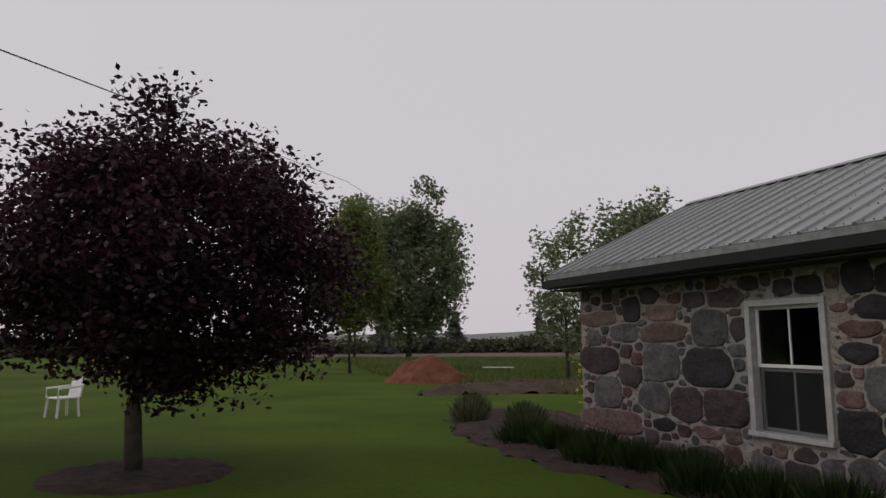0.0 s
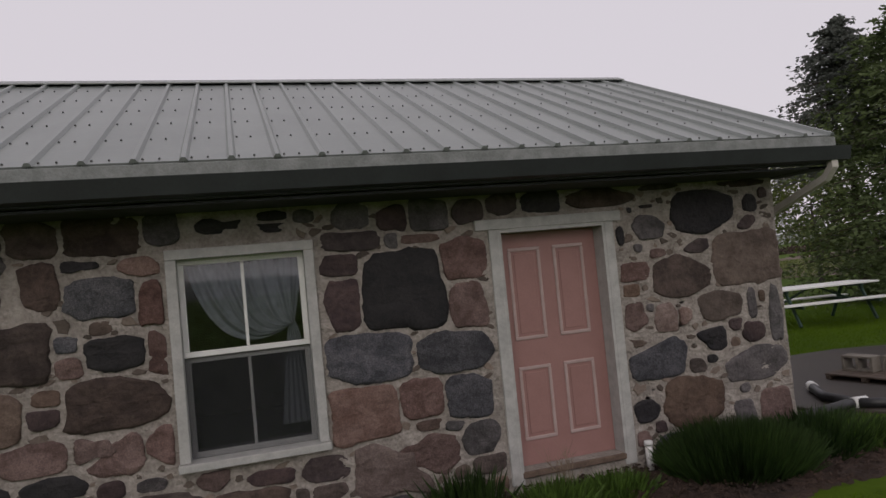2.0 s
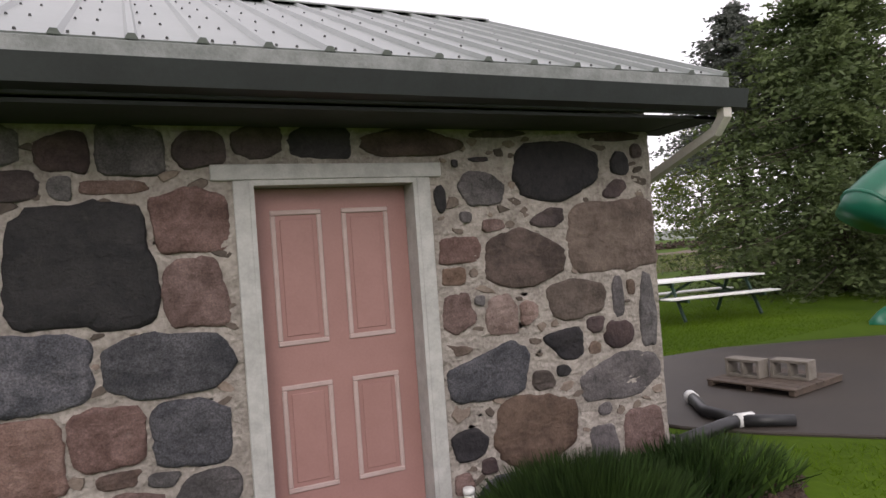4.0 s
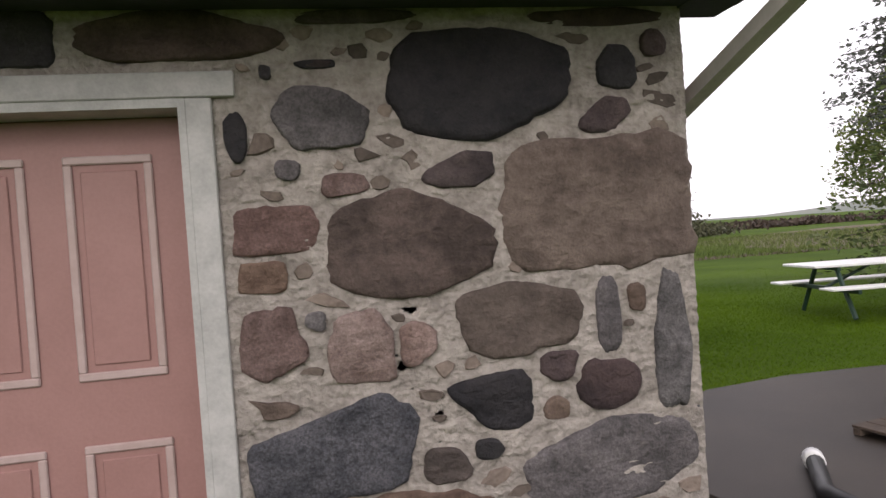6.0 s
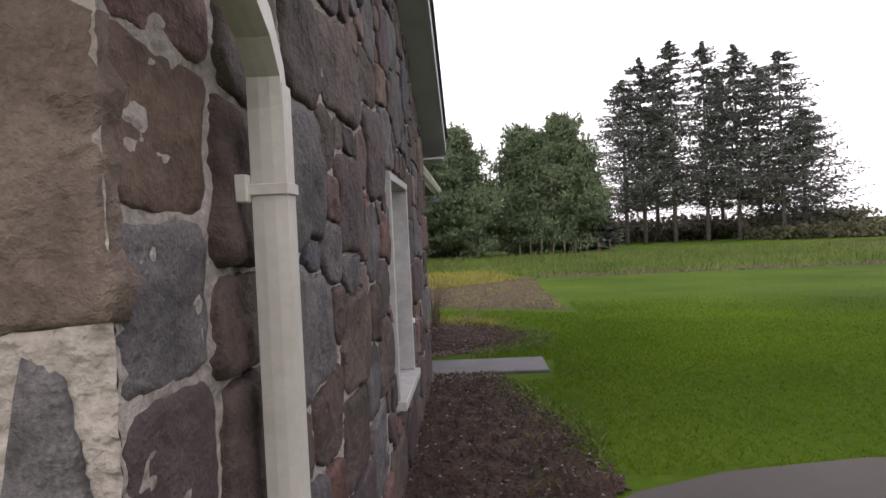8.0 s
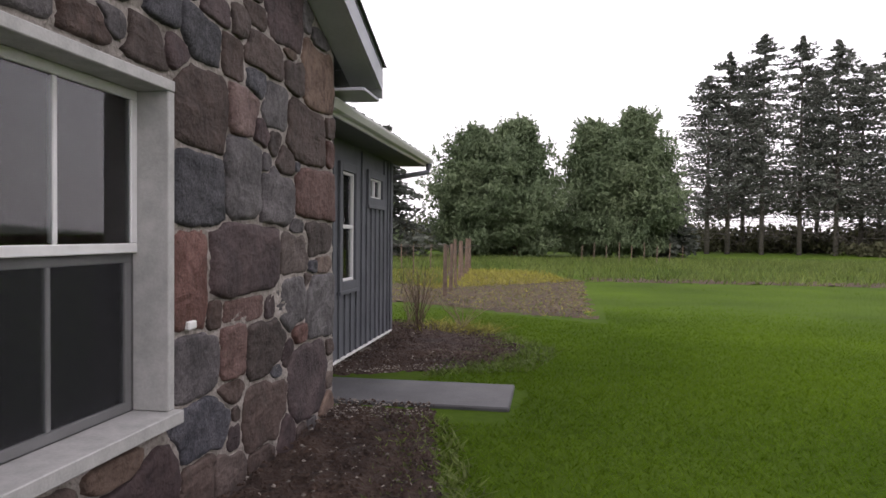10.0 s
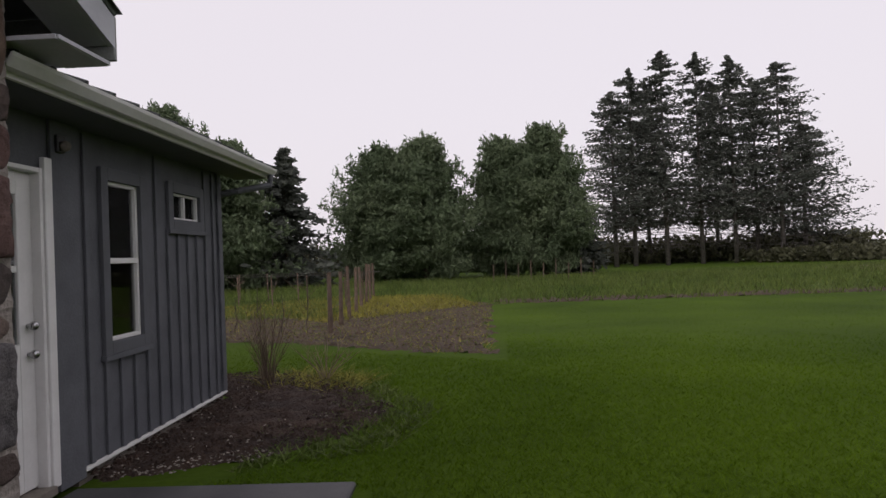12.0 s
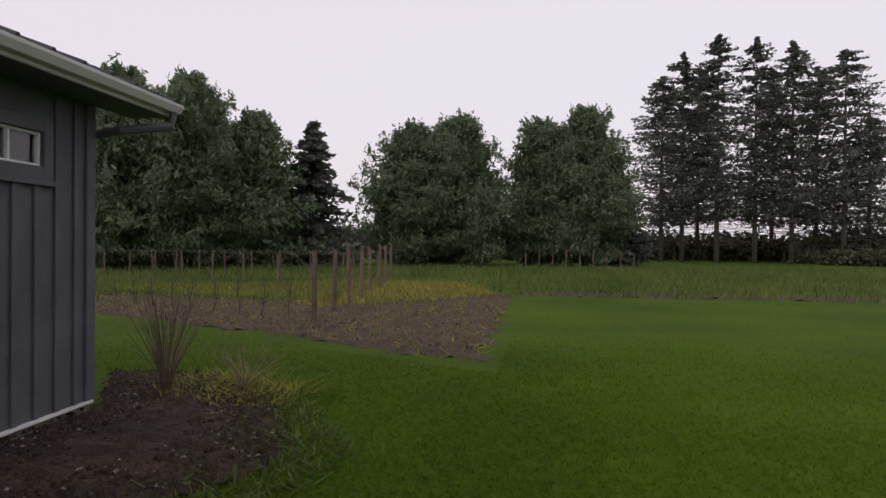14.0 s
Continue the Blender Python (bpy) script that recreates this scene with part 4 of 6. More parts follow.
def deciduous(name, x, y, height, radius, material, label, leaves, size, seed, low=0.2, clumps=60, trunk=0.09, egg=1.0, loose=0.16, bark=None, off=(0, 0)):
    rng = np.random.default_rng(seed)
    base = (x, y, gz(x, y))
    t = thing(name, base, label, "tree")
    bm = bmesh.new()
    tips = limbs(bm, rng, (0, 0, 0), height, trunk, 14, radius * 0.75, low + 0.05)
    part("trunk", bm, bark or bark_m, t, smooth=True)
    zc, rz = height * (low + 1) / 2, height * (1 - low) / 2
    u = rng.normal(size=(clumps, 3))
    u /= np.linalg.norm(u, axis=1)[:, None]
    rad = rng.uniform(0.55, 1.0, clumps)[:, None] ** 0.6
    taper = 1 - egg * 0.35 * np.clip(u[:, 2:], 0, 1)
    c = u * rad * np.array([radius, radius, rz]) * np.concatenate([taper, taper, np.ones_like(taper)], 1) * 0.9
    c[:, 2] += zc
    c[:, :2] += off
    c = np.concatenate([c, np.array([tuple(p) for p in tips])])
    k = rng.integers(0, len(c), leaves)
    sp = rng.uniform(0.6, 1.3, len(c))[k][:, None] * radius * loose
    pts = c[k] + np.clip(rng.normal(size=(leaves, 3)), -1.7, 1.7) * sp
    pts[:, 2] = np.maximum(pts[:, 2], height * low * 0.8)
    leaf_cloud("crown", pts, size, material, t, seed=seed, flat=0.6)
    return t


def conifer(name, x, y, height, radius, material, label, seed, bare=0.05, whorls=34, per=9, size=0.32, droop=0.3, trunk=0.16, needles=26, power=0.9, lift=0.0, bark=None):
    rng = np.random.default_rng(seed)
    t = thing(name, (x, y, gz(x, y)), label, "tree")
    bm = bmesh.new()
    add_tube(bm, [(0, 0, -0.1), (0, 0, height * 0.5), (0, 0, height)], [trunk, trunk * 0.6, 0.02], 8)
    pts = []
    for i in range(whorls):
        f = i / (whorls - 1)
        z = height * (bare + (1 - bare) * f)
        rr = radius * (1 - f) ** power + 0.25
        if f < 0.15:
            rr *= 0.75 + f * 1.6
        for k in range(per):
            a = rng.uniform(0, 2 * np.pi)
            ln = rr * rng.uniform(0.55, 1.08)
            zz = z + rng.normal(0, height * 0.01)
            s = np.linspace(0.12, 1, needles)[:, None]
            px = np.concatenate([np.cos(a) * ln * s, np.sin(a) * ln * s, zz + lift * ln * s - droop * ln * s ** 1.5 + 0.12 * ln * s ** 4], 1)
            pts.append(px + rng.normal(0, 1, px.shape) * np.array([0.09, 0.09, 0.055]) * (0.5 + ln * 0.22) * 1.5)
            if k < 3:
                add_tube(bm, [(0, 0, zz), tuple(px[needles // 2]), tuple(px[-1])], [0.035, 0.02, 0.006], 4)
    if bare > 0.15:
        # dead lower boughs
        for _ in range(46):
            a, z = rng.uniform(0, 2 * np.pi), height * rng.uniform(0.08, bare + 0.2)
            ln = radius * rng.uniform(0.35, 0.85)
            tip = (math.cos(a) * ln, math.sin(a) * ln, z - 0.2 * ln)
            add_tube(bm, [(0, 0, z), (tip[0] * 0.5, tip[1] * 0.5, z + 0.02 * ln), tip], [0.035, 0.022, 0.008], 3)
            for _ in range(3):
                q = rng.uniform(0.4, 0.9)
                b = (tip[0] * q, tip[1] * q, z - 0.12 * ln * q)
                add_tube(bm, [b, (b[0] + rng.normal(0, 0.4), b[1] + rng.normal(0, 0.4), b[2] - rng.uniform(0.1, 0.6))], [0.014, 0.006], 3)
    part("trunk", bm, bark or bark_m, t, smooth=True)
    leaf_cloud("crown", np.concatenate(pts), size, material, t, seed=seed, flat=0.35, aspect=0.45, down=0.1)
    return t


def pine(name, x, y, height, radius, label, seed, whorls=24, size=0.17):
    """A bushy pine: whorls of limbs that sweep out and turn up, each set with upright tufts of needles."""
    rng = np.random.default_rng(seed)
    t = thing(name, (x, y, gz(x, y)), label, "tree")
    bm = bmesh.new()
    add_tube(bm, [(0, 0, -0.1), (0.05, 0, height * 0.5), (0, 0.05, height * 0.97)], [0.24, 0.15, 0.02], 8)
    tufts = []
    for i in range(whorls):
        f = (i + 0.3) / whorls
        z = height * (0.02 + 0.95 * f)
        reach = radius * min(1.0, 1.22 * (1.03 - f) ** 0.6) * (0.85 + 0.15 * math.sin(i * 2.3 + seed))
        count = 9 if f < 0.8 else 6
        for k in range(count):
            a = rng.uniform(0, 2 * math.pi)
            ln = reach * (rng.uniform(0.55, 1.0) if rng.random() < 0.8 else rng.uniform(1.0, 1.3))
            up = rng.uniform(0.1, 0.5) * (0.5 + f)
            q = np.linspace(0.25, 1, 8)[:, None]
            path = np.concatenate([np.cos(a) * ln * q, np.sin(a) * ln * q, z + ln * (0.05 * q + up * q ** 2.2)], 1)
            if k < 4:
                add_tube(bm, [(0, 0, z), tuple(path[3]), tuple(path[-1])], [0.05, 0.03, 0.008], 4)
            side = np.array([-math.sin(a), math.cos(a), 0.0])
            for j in range(8):
                for _ in range(3):
                    c = path[j] + side * rng.normal(0, 0.16) * ln * (0.4 + 0.5 * q[j, 0]) + np.array([0, 0, rng.normal(0, 0.12)])
                    tufts.append(c)
    part("trunk", bm, bark_m, t, smooth=True)
    tufts = np.array(tufts)
    n = len(tufts)
    per = 15
    c = np.repeat(tufts, per, 0)
    v = rng.normal(size=(n * per, 3)) * np.array([1, 1, 0.55])
    tall = rng.random(n * per) < 0.35
    pts = c + v * 0.19
    pts[tall, :2] = c[tall, :2] + rng.normal(0, 0.06, (tall.sum(), 2))
    pts[tall, 2] = c[tall, 2] + rng.uniform(0, 0.75, tall.sum())
    pts[:, 2] = np.maximum(pts[:, 2], 0.05)
    leaf_cloud("crown", pts, size, pine_l, t, seed=seed, flat=1.3, aspect=0.34)
    return t


# front yard
deciduous("purple_maple", -14.75, -6.9, 4.45, 2.45, purple_l, "round purple-leaved maple in a mulch ring", 60000, 0.046, 3, low=0.2, clumps=210, trunk=0.12, egg=0.35, loose=0.1, off=(0, 0.35))
deciduous("purple_maple", -17.5, -12.2, 5.0, 2.3, purple_l, "second purple-leaved maple further along the lawn", 24000, 0.055, 4, low=0.16, clumps=100, trunk=0.12, egg=0.5, loose=0.14)
ring = [(-14.7 + 1.15 * math.cos(a), -6.85 + 1.15 * math.sin(a)) for a in np.linspace(0, 2 * math.pi, 24, endpoint=False)]
sheet("mulch_ring", ring, soil_m, 0.02, "round dark mulch ring under the maple", rough=0.01, step=0.08, wobble=0.04, dome=0.04, category="mulch")
deciduous("young_tree", -42.7, 3.7, 10.0, 2.5, young_l, "slender young tree in yellow-green leaf", 16000, 0.13, 5, low=0.2, clumps=130, trunk=0.13, egg=1.4)
deciduous("broad_tree", -71, 17.9, 16.6, 6.4, green_l, "large round tree in fresh leaf", 26000, 0.24, 6, low=0.08, clumps=150, trunk=0.35, loose=0.13)
deciduous("wispy_tree", -69.4, 11.6, 17, 4.0, green_l, "tall thin-crowned tree behind the young one", 6000, 0.26, 7, low=0.2, clumps=60, trunk=0.2)
deciduous("sparse_tree", -30.3, 10.2, 7.5, 2.1, green_l, "sparse tree in opening leaf beyond the roof", 5000, 0.11, 8, low=0.12, clumps=60, trunk=0.1, loose=0.14)
deciduous("garden_tree", -40, 22.4, 11.2, 3.4, green_l, "leafy tree showing above the roof", 12000, 0.17, 9, low=0.15, clumps=90, trunk=0.2)
for i, (x, y, h, r) in enumerate([(-95, 30, 9, 2.2), (-99, 36, 6, 2), (-110, 58, 7, 1.6), (-92, 22, 5, 2.5), (-108, 40, 5, 3)]):
    conifer("distant_conifer", x, y, h, r, spruce_l, "small dark conifer on the field edge", 30 + i, whorls=14, per=6, needles=12, size=0.5)

# north edge
def along(dx, dy, d):
    return 2.44 + dx * d, 4.46 + dy * d


for i, (dx, dy, d, h, r) in enumerate([(-0.130, 0.992, 46, 9.6, 4.2), (-0.068, 0.998, 45, 10.0, 4.2), (0.052, 0.999, 49, 10.6, 3.9), (0.114, 0.993, 48, 11.2, 3.9), (-0.1, 0.993, 52, 9.9, 4.6), (-0.432, 0.90, 40, 11.0, 3.5), (-0.352, 0.935, 41, 9.0, 3.3), (-0.50, 0.866, 38, 10.4, 3.8), (-0.39, 0.91, 47, 9.5, 3.5)]):
    x, y = along(dx, dy, d)
    pine("white_pine", x, y, h * 0.95, r, "bushy blue-green pine with upward tips", 50 + i)
x, y = along(-0.277, 0.961, 42)
conifer("spruce", x, y, 8.6, 4.2, spruce_l, "pointed blue-grey spruce beside the pines", 61, whorls=26, size=0.26)
x, y = along(0.165, 0.986, 50)
conifer("spruce", x, y, 6.2, 2.4, spruce_l, "small ragged spruce between the groves", 62, whorls=20, size=0.28)
px_dirs = [(0.216, 63, 17.0, 4.2), (0.243, 64, 19.2, 4.2), (0.286, 64, 20.7, 3.8), (0.331, 66, 20.6, 3.6), (0.372, 66, 20.5, 3.8), (0.398, 70, 19.0, 3.4), (0.426, 66, 19.3, 4.8), (0.262, 72, 20.0, 3.6), (0.35, 74, 20.0, 3.6), (0.45, 69, 13.5, 5.0)]
for i, (dx, d, h, r) in enumerate(px_dirs):
    x, y = along(dx, math.sqrt(1 - dx * dx), d)
    conifer("tall_spruce", x, y, h * (0.95 if dx < 0.34 else 0.92), r * 1.32, spruce_l, "tall spruce with a bare lower trunk in the grove", 70 + i, bare=0.2, whorls=34, per=7, size=0.18, droop=0.24, trunk=0.24, needles=36, power=0.56, lift=0.16, bark=barkgrey_m)


def brush_row(name, pts, h, material, label, n, size, seed, width=1.5):
    rng = np.random.default_rng(seed)
    p = np.array(pts, float)
    k = rng.uniform(0, len(p) - 1.001, n)
    i = k.astype(int)
    c = p[i] + (p[i + 1] - p[i]) * (k - i)[:, None]
    hh = h * (0.65 + 0.35 * np.sin(k * 9.0) * np.sin(k * 23.0 + 1)) * rng.uniform(0, 1, n) ** 0.8
    v = np.stack([c[:, 0] + rng.normal(0, width, n), c[:, 1] + rng.normal(0, width, n), 0.0 + hh], 1)
    return leaf_cloud(name, v, size, material, None, label, seed=seed, kind="stuff")


E0 = [along(-0.6, 0.8, 60), along(-0.3, 0.954, 66), along(0.0, 1.0, 66), along(0.2, 0.98, 74), along(0.4, 0.917, 76), along(0.5, 0.866, 74)]
brush_row("hedgerow", E0, 3.3, bush_l, "dull green hedgerow behind the conifers", 26000, 0.28, 80)
brush_row("brushwood", [along(0.42, 0.907, 66), along(0.5, 0.866, 64), along(0.53, 0.848, 72)], 1.5, bush_l, "low green bushes past the spruces", 9000, 0.22, 81)
brush_row("brushwood_far", [along(0.45, 0.893, 85), along(0.6, 0.8, 95), along(0.75, 0.66, 120), along(0.9, 0.43, 150)], 1.1, brush_l, "brown leafless brush along the field", 12000, 0.4, 82)
brush_row("hedge_west", [(-95, -40), (-96, 0), (-100, 40), (-90, 80), (-70, 110)], 2.8, bush_l, "distant hedge line west of the garden", 22000, 0.4, 83, 2.0)


def hills():
    rng = np.random.default_rng(5)
    a = np.linspace(0, 2 * np.pi, 241)
    h = 6 + 5 * np.sin(a * 3 + 1) + 2 * np.sin(a * 11) + rng.normal(0, 0.3, 241)
    h[-1] = h[0]
    R = 520
    low = np.stack([R * np.cos(a), R * np.sin(a), np.full_like(a, -2)], 1)
    top = np.stack([(R + 120) * np.cos(a), (R + 120) * np.sin(a), np.maximum(h, 1) * 1.5], 1)
    v = np.concatenate([low, top])
    f = [(i, i + 1, i + 242, i + 241) for i in range(240)]
    return from_arrays("hills", v, f, mat("hazy_hill", (0.13, 0.15, 0.13), (0.2, 0.21, 0.18), 0.02, 0.95, 0, 0.1), None, "low hazy wooded hills on the horizon", "structure", "backdrop", smooth=True)


hills()

# east side trees by the play set
conifer("cedar", 13.5, 7.7, 8.3, 5.2, cedar_l, "wide drooping green cedar beside the play set", 90, bare=0.02, whorls=44, per=20, size=0.085, droop=0.32, trunk=0.2, needles=80, power=0.45)
conifer("old_spruce", 13.6, 10.8, 8.6, 3.0, spruce_l, "dark spruce with cones behind the cedar", 91, bare=0.5, whorls=34, per=9, size=0.085, droop=0.3, trunk=0.16, needles=60, power=0.7)
deciduous("ash_tree", 19.3, 17.9, 6.4, 2.4, young_l, "small round tree in thin leaf on the field edge", 9000, 0.085, 92, low=0.15, clumps=90, trunk=0.12, loose=0.12, bark=barkgrey_m)


# ---- loose things outside ----
def picnic_table():
    t = thing("picnic_table", (7.15, 6.55, gz(6.4, 5.5) + 0.06), "picnic table with white boards and dark green frame", "picnic table")
    L = 1.22
    for k in range(5):
        y = -0.34 + k * 0.17
        bm = bmesh.new()
        add_box(bm, -L, L, y - 0.078, y + 0.078, 0.715, 0.75, 0.006)
        part("tabletop_board", bm, cleanwhite_m, t)
    for y in (-0.72, -0.55, 0.55, 0.72):
        bm = bmesh.new()
        add_box(bm, -L, L, y - 0.078, y + 0.078, 0.42, 0.45, 0.006)
        part("seat_board", bm, cleanwhite_m, t)
    for x in (-0.85, 0.85):
        bm = bmesh.new()
        add_box(bm, x - 0.025, x + 0.025, -0.8, 0.8, 0.36, 0.42, 0.004)
        part("seat_bearer", bm, darkgreen_m, t)
        bm = bmesh.new()
        add_box(bm, x - 0.025, x + 0.025, -0.38, 0.38, 0.66, 0.715, 0.004)
        part("top_bearer", bm, darkgreen_m, t)
        for s in (-1, 1):
            bm = bmesh.new()
            add_tube(bm, [(x + 0.04, s * 0.25, 0.68), (x + 0.04, s * 0.62, 0.0)], 0.035, 6)
            part("leg", bm, darkgreen_m, t)
            bm = bmesh.new()
            add_tube(bm, [(x, s * 0.02, 0.39), (x * 0.2, s * 0.02, 0.68)], 0.018, 6)
            part("brace", bm, darkgreen_m, t)
    t.rotation_euler[2] = radians(-8)
    t.scale = (1.06, 1.06, 1.06)


picnic_table()


def pallet():
    z = gz(3, 1.5) + 0.032
    t = thing("wooden_platform", (2.93, 1.4, z), "low weathered wooden platform on the concrete pad", "pallet")
    for k in range(7):
        x = -0.432 + k * 0.144
        bm = bmesh.new()
        add_box(bm, x - 0.066, x + 0.066, -0.5, 0.5, 0.05, 0.072, 0.004)
        part("deck_board", bm, pallet_m, t)
    for y in (-0.46, 0.0, 0.46):
        bm = bmesh.new()
        add_box(bm, -0.5, 0.5, y - 0.03, y + 0.03, 0.0, 0.049, 0.004)
        part("bearer", bm, pallet_m, t)
    t.rotation_euler[2] = radians(10)
    return z + 0.072


pz = pallet()


def cinder_block(x, y, z, r, tall):
    t = thing("cinder_block", (x, y, z), "grey hollow concrete block lying on the wooden platform", "concrete block", "concrete blocks on the platform")
    bm = bmesh.new()
    L, W, H = 0.4, 0.2, 0.2
    add_box(bm, -L / 2, L / 2, -H / 2, -H / 2 + 0.03, 0, W, 0.003)
    add_box(bm, -L / 2, L / 2, H / 2 - 0.03, H / 2, 0, W, 0.003)
    part("face_shell", bm, block_m, t)
    for k in (-L / 2, -0.015, L / 2 - 0.03):
        bm = bmesh.new()
        add_box(bm, k, k + 0.03, -H / 2 + 0.03, H / 2 - 0.03, 0, W, 0.002)
        part("web", bm, block_m, t)
    t.matrix_basis = Matrix.Translation((x, y, z)) @ pose(0, 0, 0, 0, 0, r) @ Matrix.Translation((0, 0, 0.1)) @ pose(0, 0, 0, 90 if not tall else 90, 0, 0) @ Matrix.Translation((0, 0, -0.1))
    return t


cinder_block(2.78, 1.62, pz, 100, 0)
cinder_block(3.02, 1.22, pz, 105, 0)


def drain_pipe():
    z = gz(1.4, 0.7) + 0.09
    t = thing("drain_pipe", (1.33, 0.55, z), "black drain pipe with grey couplings lying at the corner", "drain pipe")
    for pts, nm in ((((-1.0, -0.35, 0.02), (-0.1, -0.1, -0.01), (0.05, -0.1, -0.02)), "pipe"), (((0.05, -0.1, -0.02), (0.0, 0.3, 0), (0.3, 0.75, 0.0)), "pipe"), (((0.0, -0.12, -0.01), (0.36, -0.36, -0.02)), "pipe")):
        bm = bmesh.new()
        add_tube(bm, pts, 0.055, 12)
        part(nm, bm, black_m, t, smooth=True)
    for p, q in (((-0.04, -0.1, -0.01), (0.12, -0.13, -0.01)), ((0.28, 0.72, 0), (0.34, 0.82, 0))):
        bm = bmesh.new()
        add_tube(bm, [p, q], 0.064, 12)
        part("coupling", bm, cleanwhite_m, t, smooth=True)


drain_pipe()


def rock(name, x, y, r, material, label, seed, sz=0.6):
    bm = bmesh.new()
    bmesh.ops.create_icosphere(bm, subdivisions=3, radius=r)
    for v in bm.verts:
        n = noise.noise(v.co / r * 1.3 + Vector((seed, 0, 0)))
        v.co *= 1 + 0.28 * n
        v.co.z *= sz
    o = part(name, bm, material, None, label)
    o.location = (x, y, gz(x, y) + r * sz * 0.45)
    return tagged(o, category="rock")


rock("boulder", 0.32, 0.3, 0.2, M["G"], "rough grey boulder at the foot of the corner", 1)
rock("boulder", -4.05, -0.45, 0.26, M["G"], "rounded pale boulder in front of the stone wall", 2, 0.7)


def slide():
    t = thing("play_set", (7.87, 2.89, 0.15), "green plastic tube slide and wavy slide of a play set", "play set")
    def P(x, y, z):
        return (x - 7.6, y - 3.1, z - 0.15)
    bm = bmesh.new()
    add_tube(bm, [P(6.7, 3.1, 1.9), P(6.85, 3.05, 2.15), P(7.2, 2.9, 2.45), P(8.4, 2.3, 2.9), P(10.0, 1.6, 3.3)], 0.42, 22)
    part("tube_slide", bm, greenpl_m, t, smooth=True)
    for p, q in ((P(7.7, 2.65, 2.62), P(7.76, 2.62, 2.64)), (P(6.8, 3.07, 2.08), P(6.84, 3.06, 2.12))):
        bm = bmesh.new()
        add_tube(bm, [p, q], 0.45, 22)
        part("flange", bm, greenpl_m, t, smooth=True)
    bm = bmesh.new()
    a = []
    for k in range(15):
        f = k / 14
        x, y = 7.6 + f * 2.4, 3.4 - f * 0.8
        z = 0.08 + f * 1.2 + 0.09 * math.sin(f * 14)
        row = []
        for dy, dz in ((-0.28, 0.13), (-0.26, 0.0), (-0.09, -0.02), (0.09, -0.02), (0.26, 0.0), (0.28, 0.13)):
            row.append(bm.verts.new(P(x - dy * 0.3, y + dy, z + dz)))
        a.append(row)
    for r0, r1 in zip(a, a[1:]):
        for i in range(5):
            bm.faces.new((r0[i], r0[i + 1], r1[i + 1], r1[i]))
    ob = part("wave_slide", bm, greenpl_m, t, smooth=True)
    so = ob.modifiers.new("thick", "SOLIDIFY")
    so.thickness = 0.03
    for x, y in ((10.0, 1.2), (10.0, 2.9), (11.4, 1.2), (11.4, 2.9)):
        bm = bmesh.new()
        add_box(bm, x - 7.65, x - 7.55, y - 3.15, y - 3.05, 0, 3.6, 0.005)
        part("post", bm, wood_m, t)
    bm = bmesh.new()
    add_box(bm, 2.35, 3.85, -1.95, -0.15, 1.75, 1.82, 0.005)
    part("deck", bm, wood_m, t)


slide()


def chair():
    t = thing("garden_chair", (-23.2, -8.6, gz(-23.2, -8.6)), "white plastic garden chair on the lawn", "garden chair")
    bm = bmesh.new()
    add_box(bm, -0.25, 0.25, -0.25, 0.25, 0.42, 0.46, 0.015)
    part("seat", bm, cleanwhite_m, t)
    bm = bmesh.new()
    add_box(bm, -0.25, 0.25, 0.24, 0.28, 0.44, 0.92, 0.015)
    bmesh.ops.rotate(bm, cent=(0, 0.25, 0.44), matrix=Matrix.Rotation(radians(-12), 3, "X"), verts=bm.verts)
    part("backrest", bm, cleanwhite_m, t)
    for x in (-0.22, 0.22):
        for y in (-0.22, 0.22):
            bm = bmesh.new()
            add_tube(bm, [(x * 1.15, y * 1.15, 0), (x, y, 0.43)], 0.03, 6)
            part("leg", bm, cleanwhite_m, t)
        bm = bmesh.new()
        add_tube(bm, [(x * 1.1, -0.25, 0.44), (x * 1.15, -0.26, 0.66), (x * 1.1, 0.28, 0.7)], 0.025, 6)
        part("armrest", bm, cleanwhite_m, t)
    t.rotation_euler[2] = radians(35)


chair()


def mound():
    rng = np.random.default_rng(2)
    n = 50
    u = np.linspace(-1, 1, n)
    X, Y = np.meshgrid(u, u)
    r = np.hypot(X, Y)
    Z = 1.15 * np.clip(1 - r ** 1.5, 0, 1) + rng.normal(0, 0.03, X.shape) * (r < 1) + 0.12 * np.sin(X * 7) * np.cos(Y * 6) * (r < 0.9)
    v = np.stack([-33.5 + X * 2.0, 4.8 + Y * 2.0, Z - 0.02 + gz(-32.8, 4)], -1).reshape(-1, 3)
    i = np.arange(n * n).reshape(n, n)
    q = np.stack([i[:-1, :-1], i[:-1, 1:], i[1:, 1:], i[1:, :-1]], -1).reshape(-1, 4)
    from_arrays("earth_mound", v, q, mound_m, None, "heap of reddish earth on the lawn", category="earth heap", smooth=True)


mound()
bt = thing("garden_bench", (-36.5, 10.0, gz(-36, 10)), "low pale bench in the long grass", "bench")
for y in (-0.14, 0.0, 0.14):
    bm = bmesh.new()
    add_box(bm, -0.8, 0.8, y - 0.06, y + 0.06, 0.42, 0.46, 0.005)
    part("seat_board", bm, cleanwhite_m, bt)
for x in (-0.6, 0.6):
    bm = bmesh.new()
    add_box(bm, x - 0.04, x + 0.04, -0.18, 0.18, 0, 0.42, 0.005)
    part("leg", bm, wood_m, bt)
bt.rotation_euler[2] = radians(70)


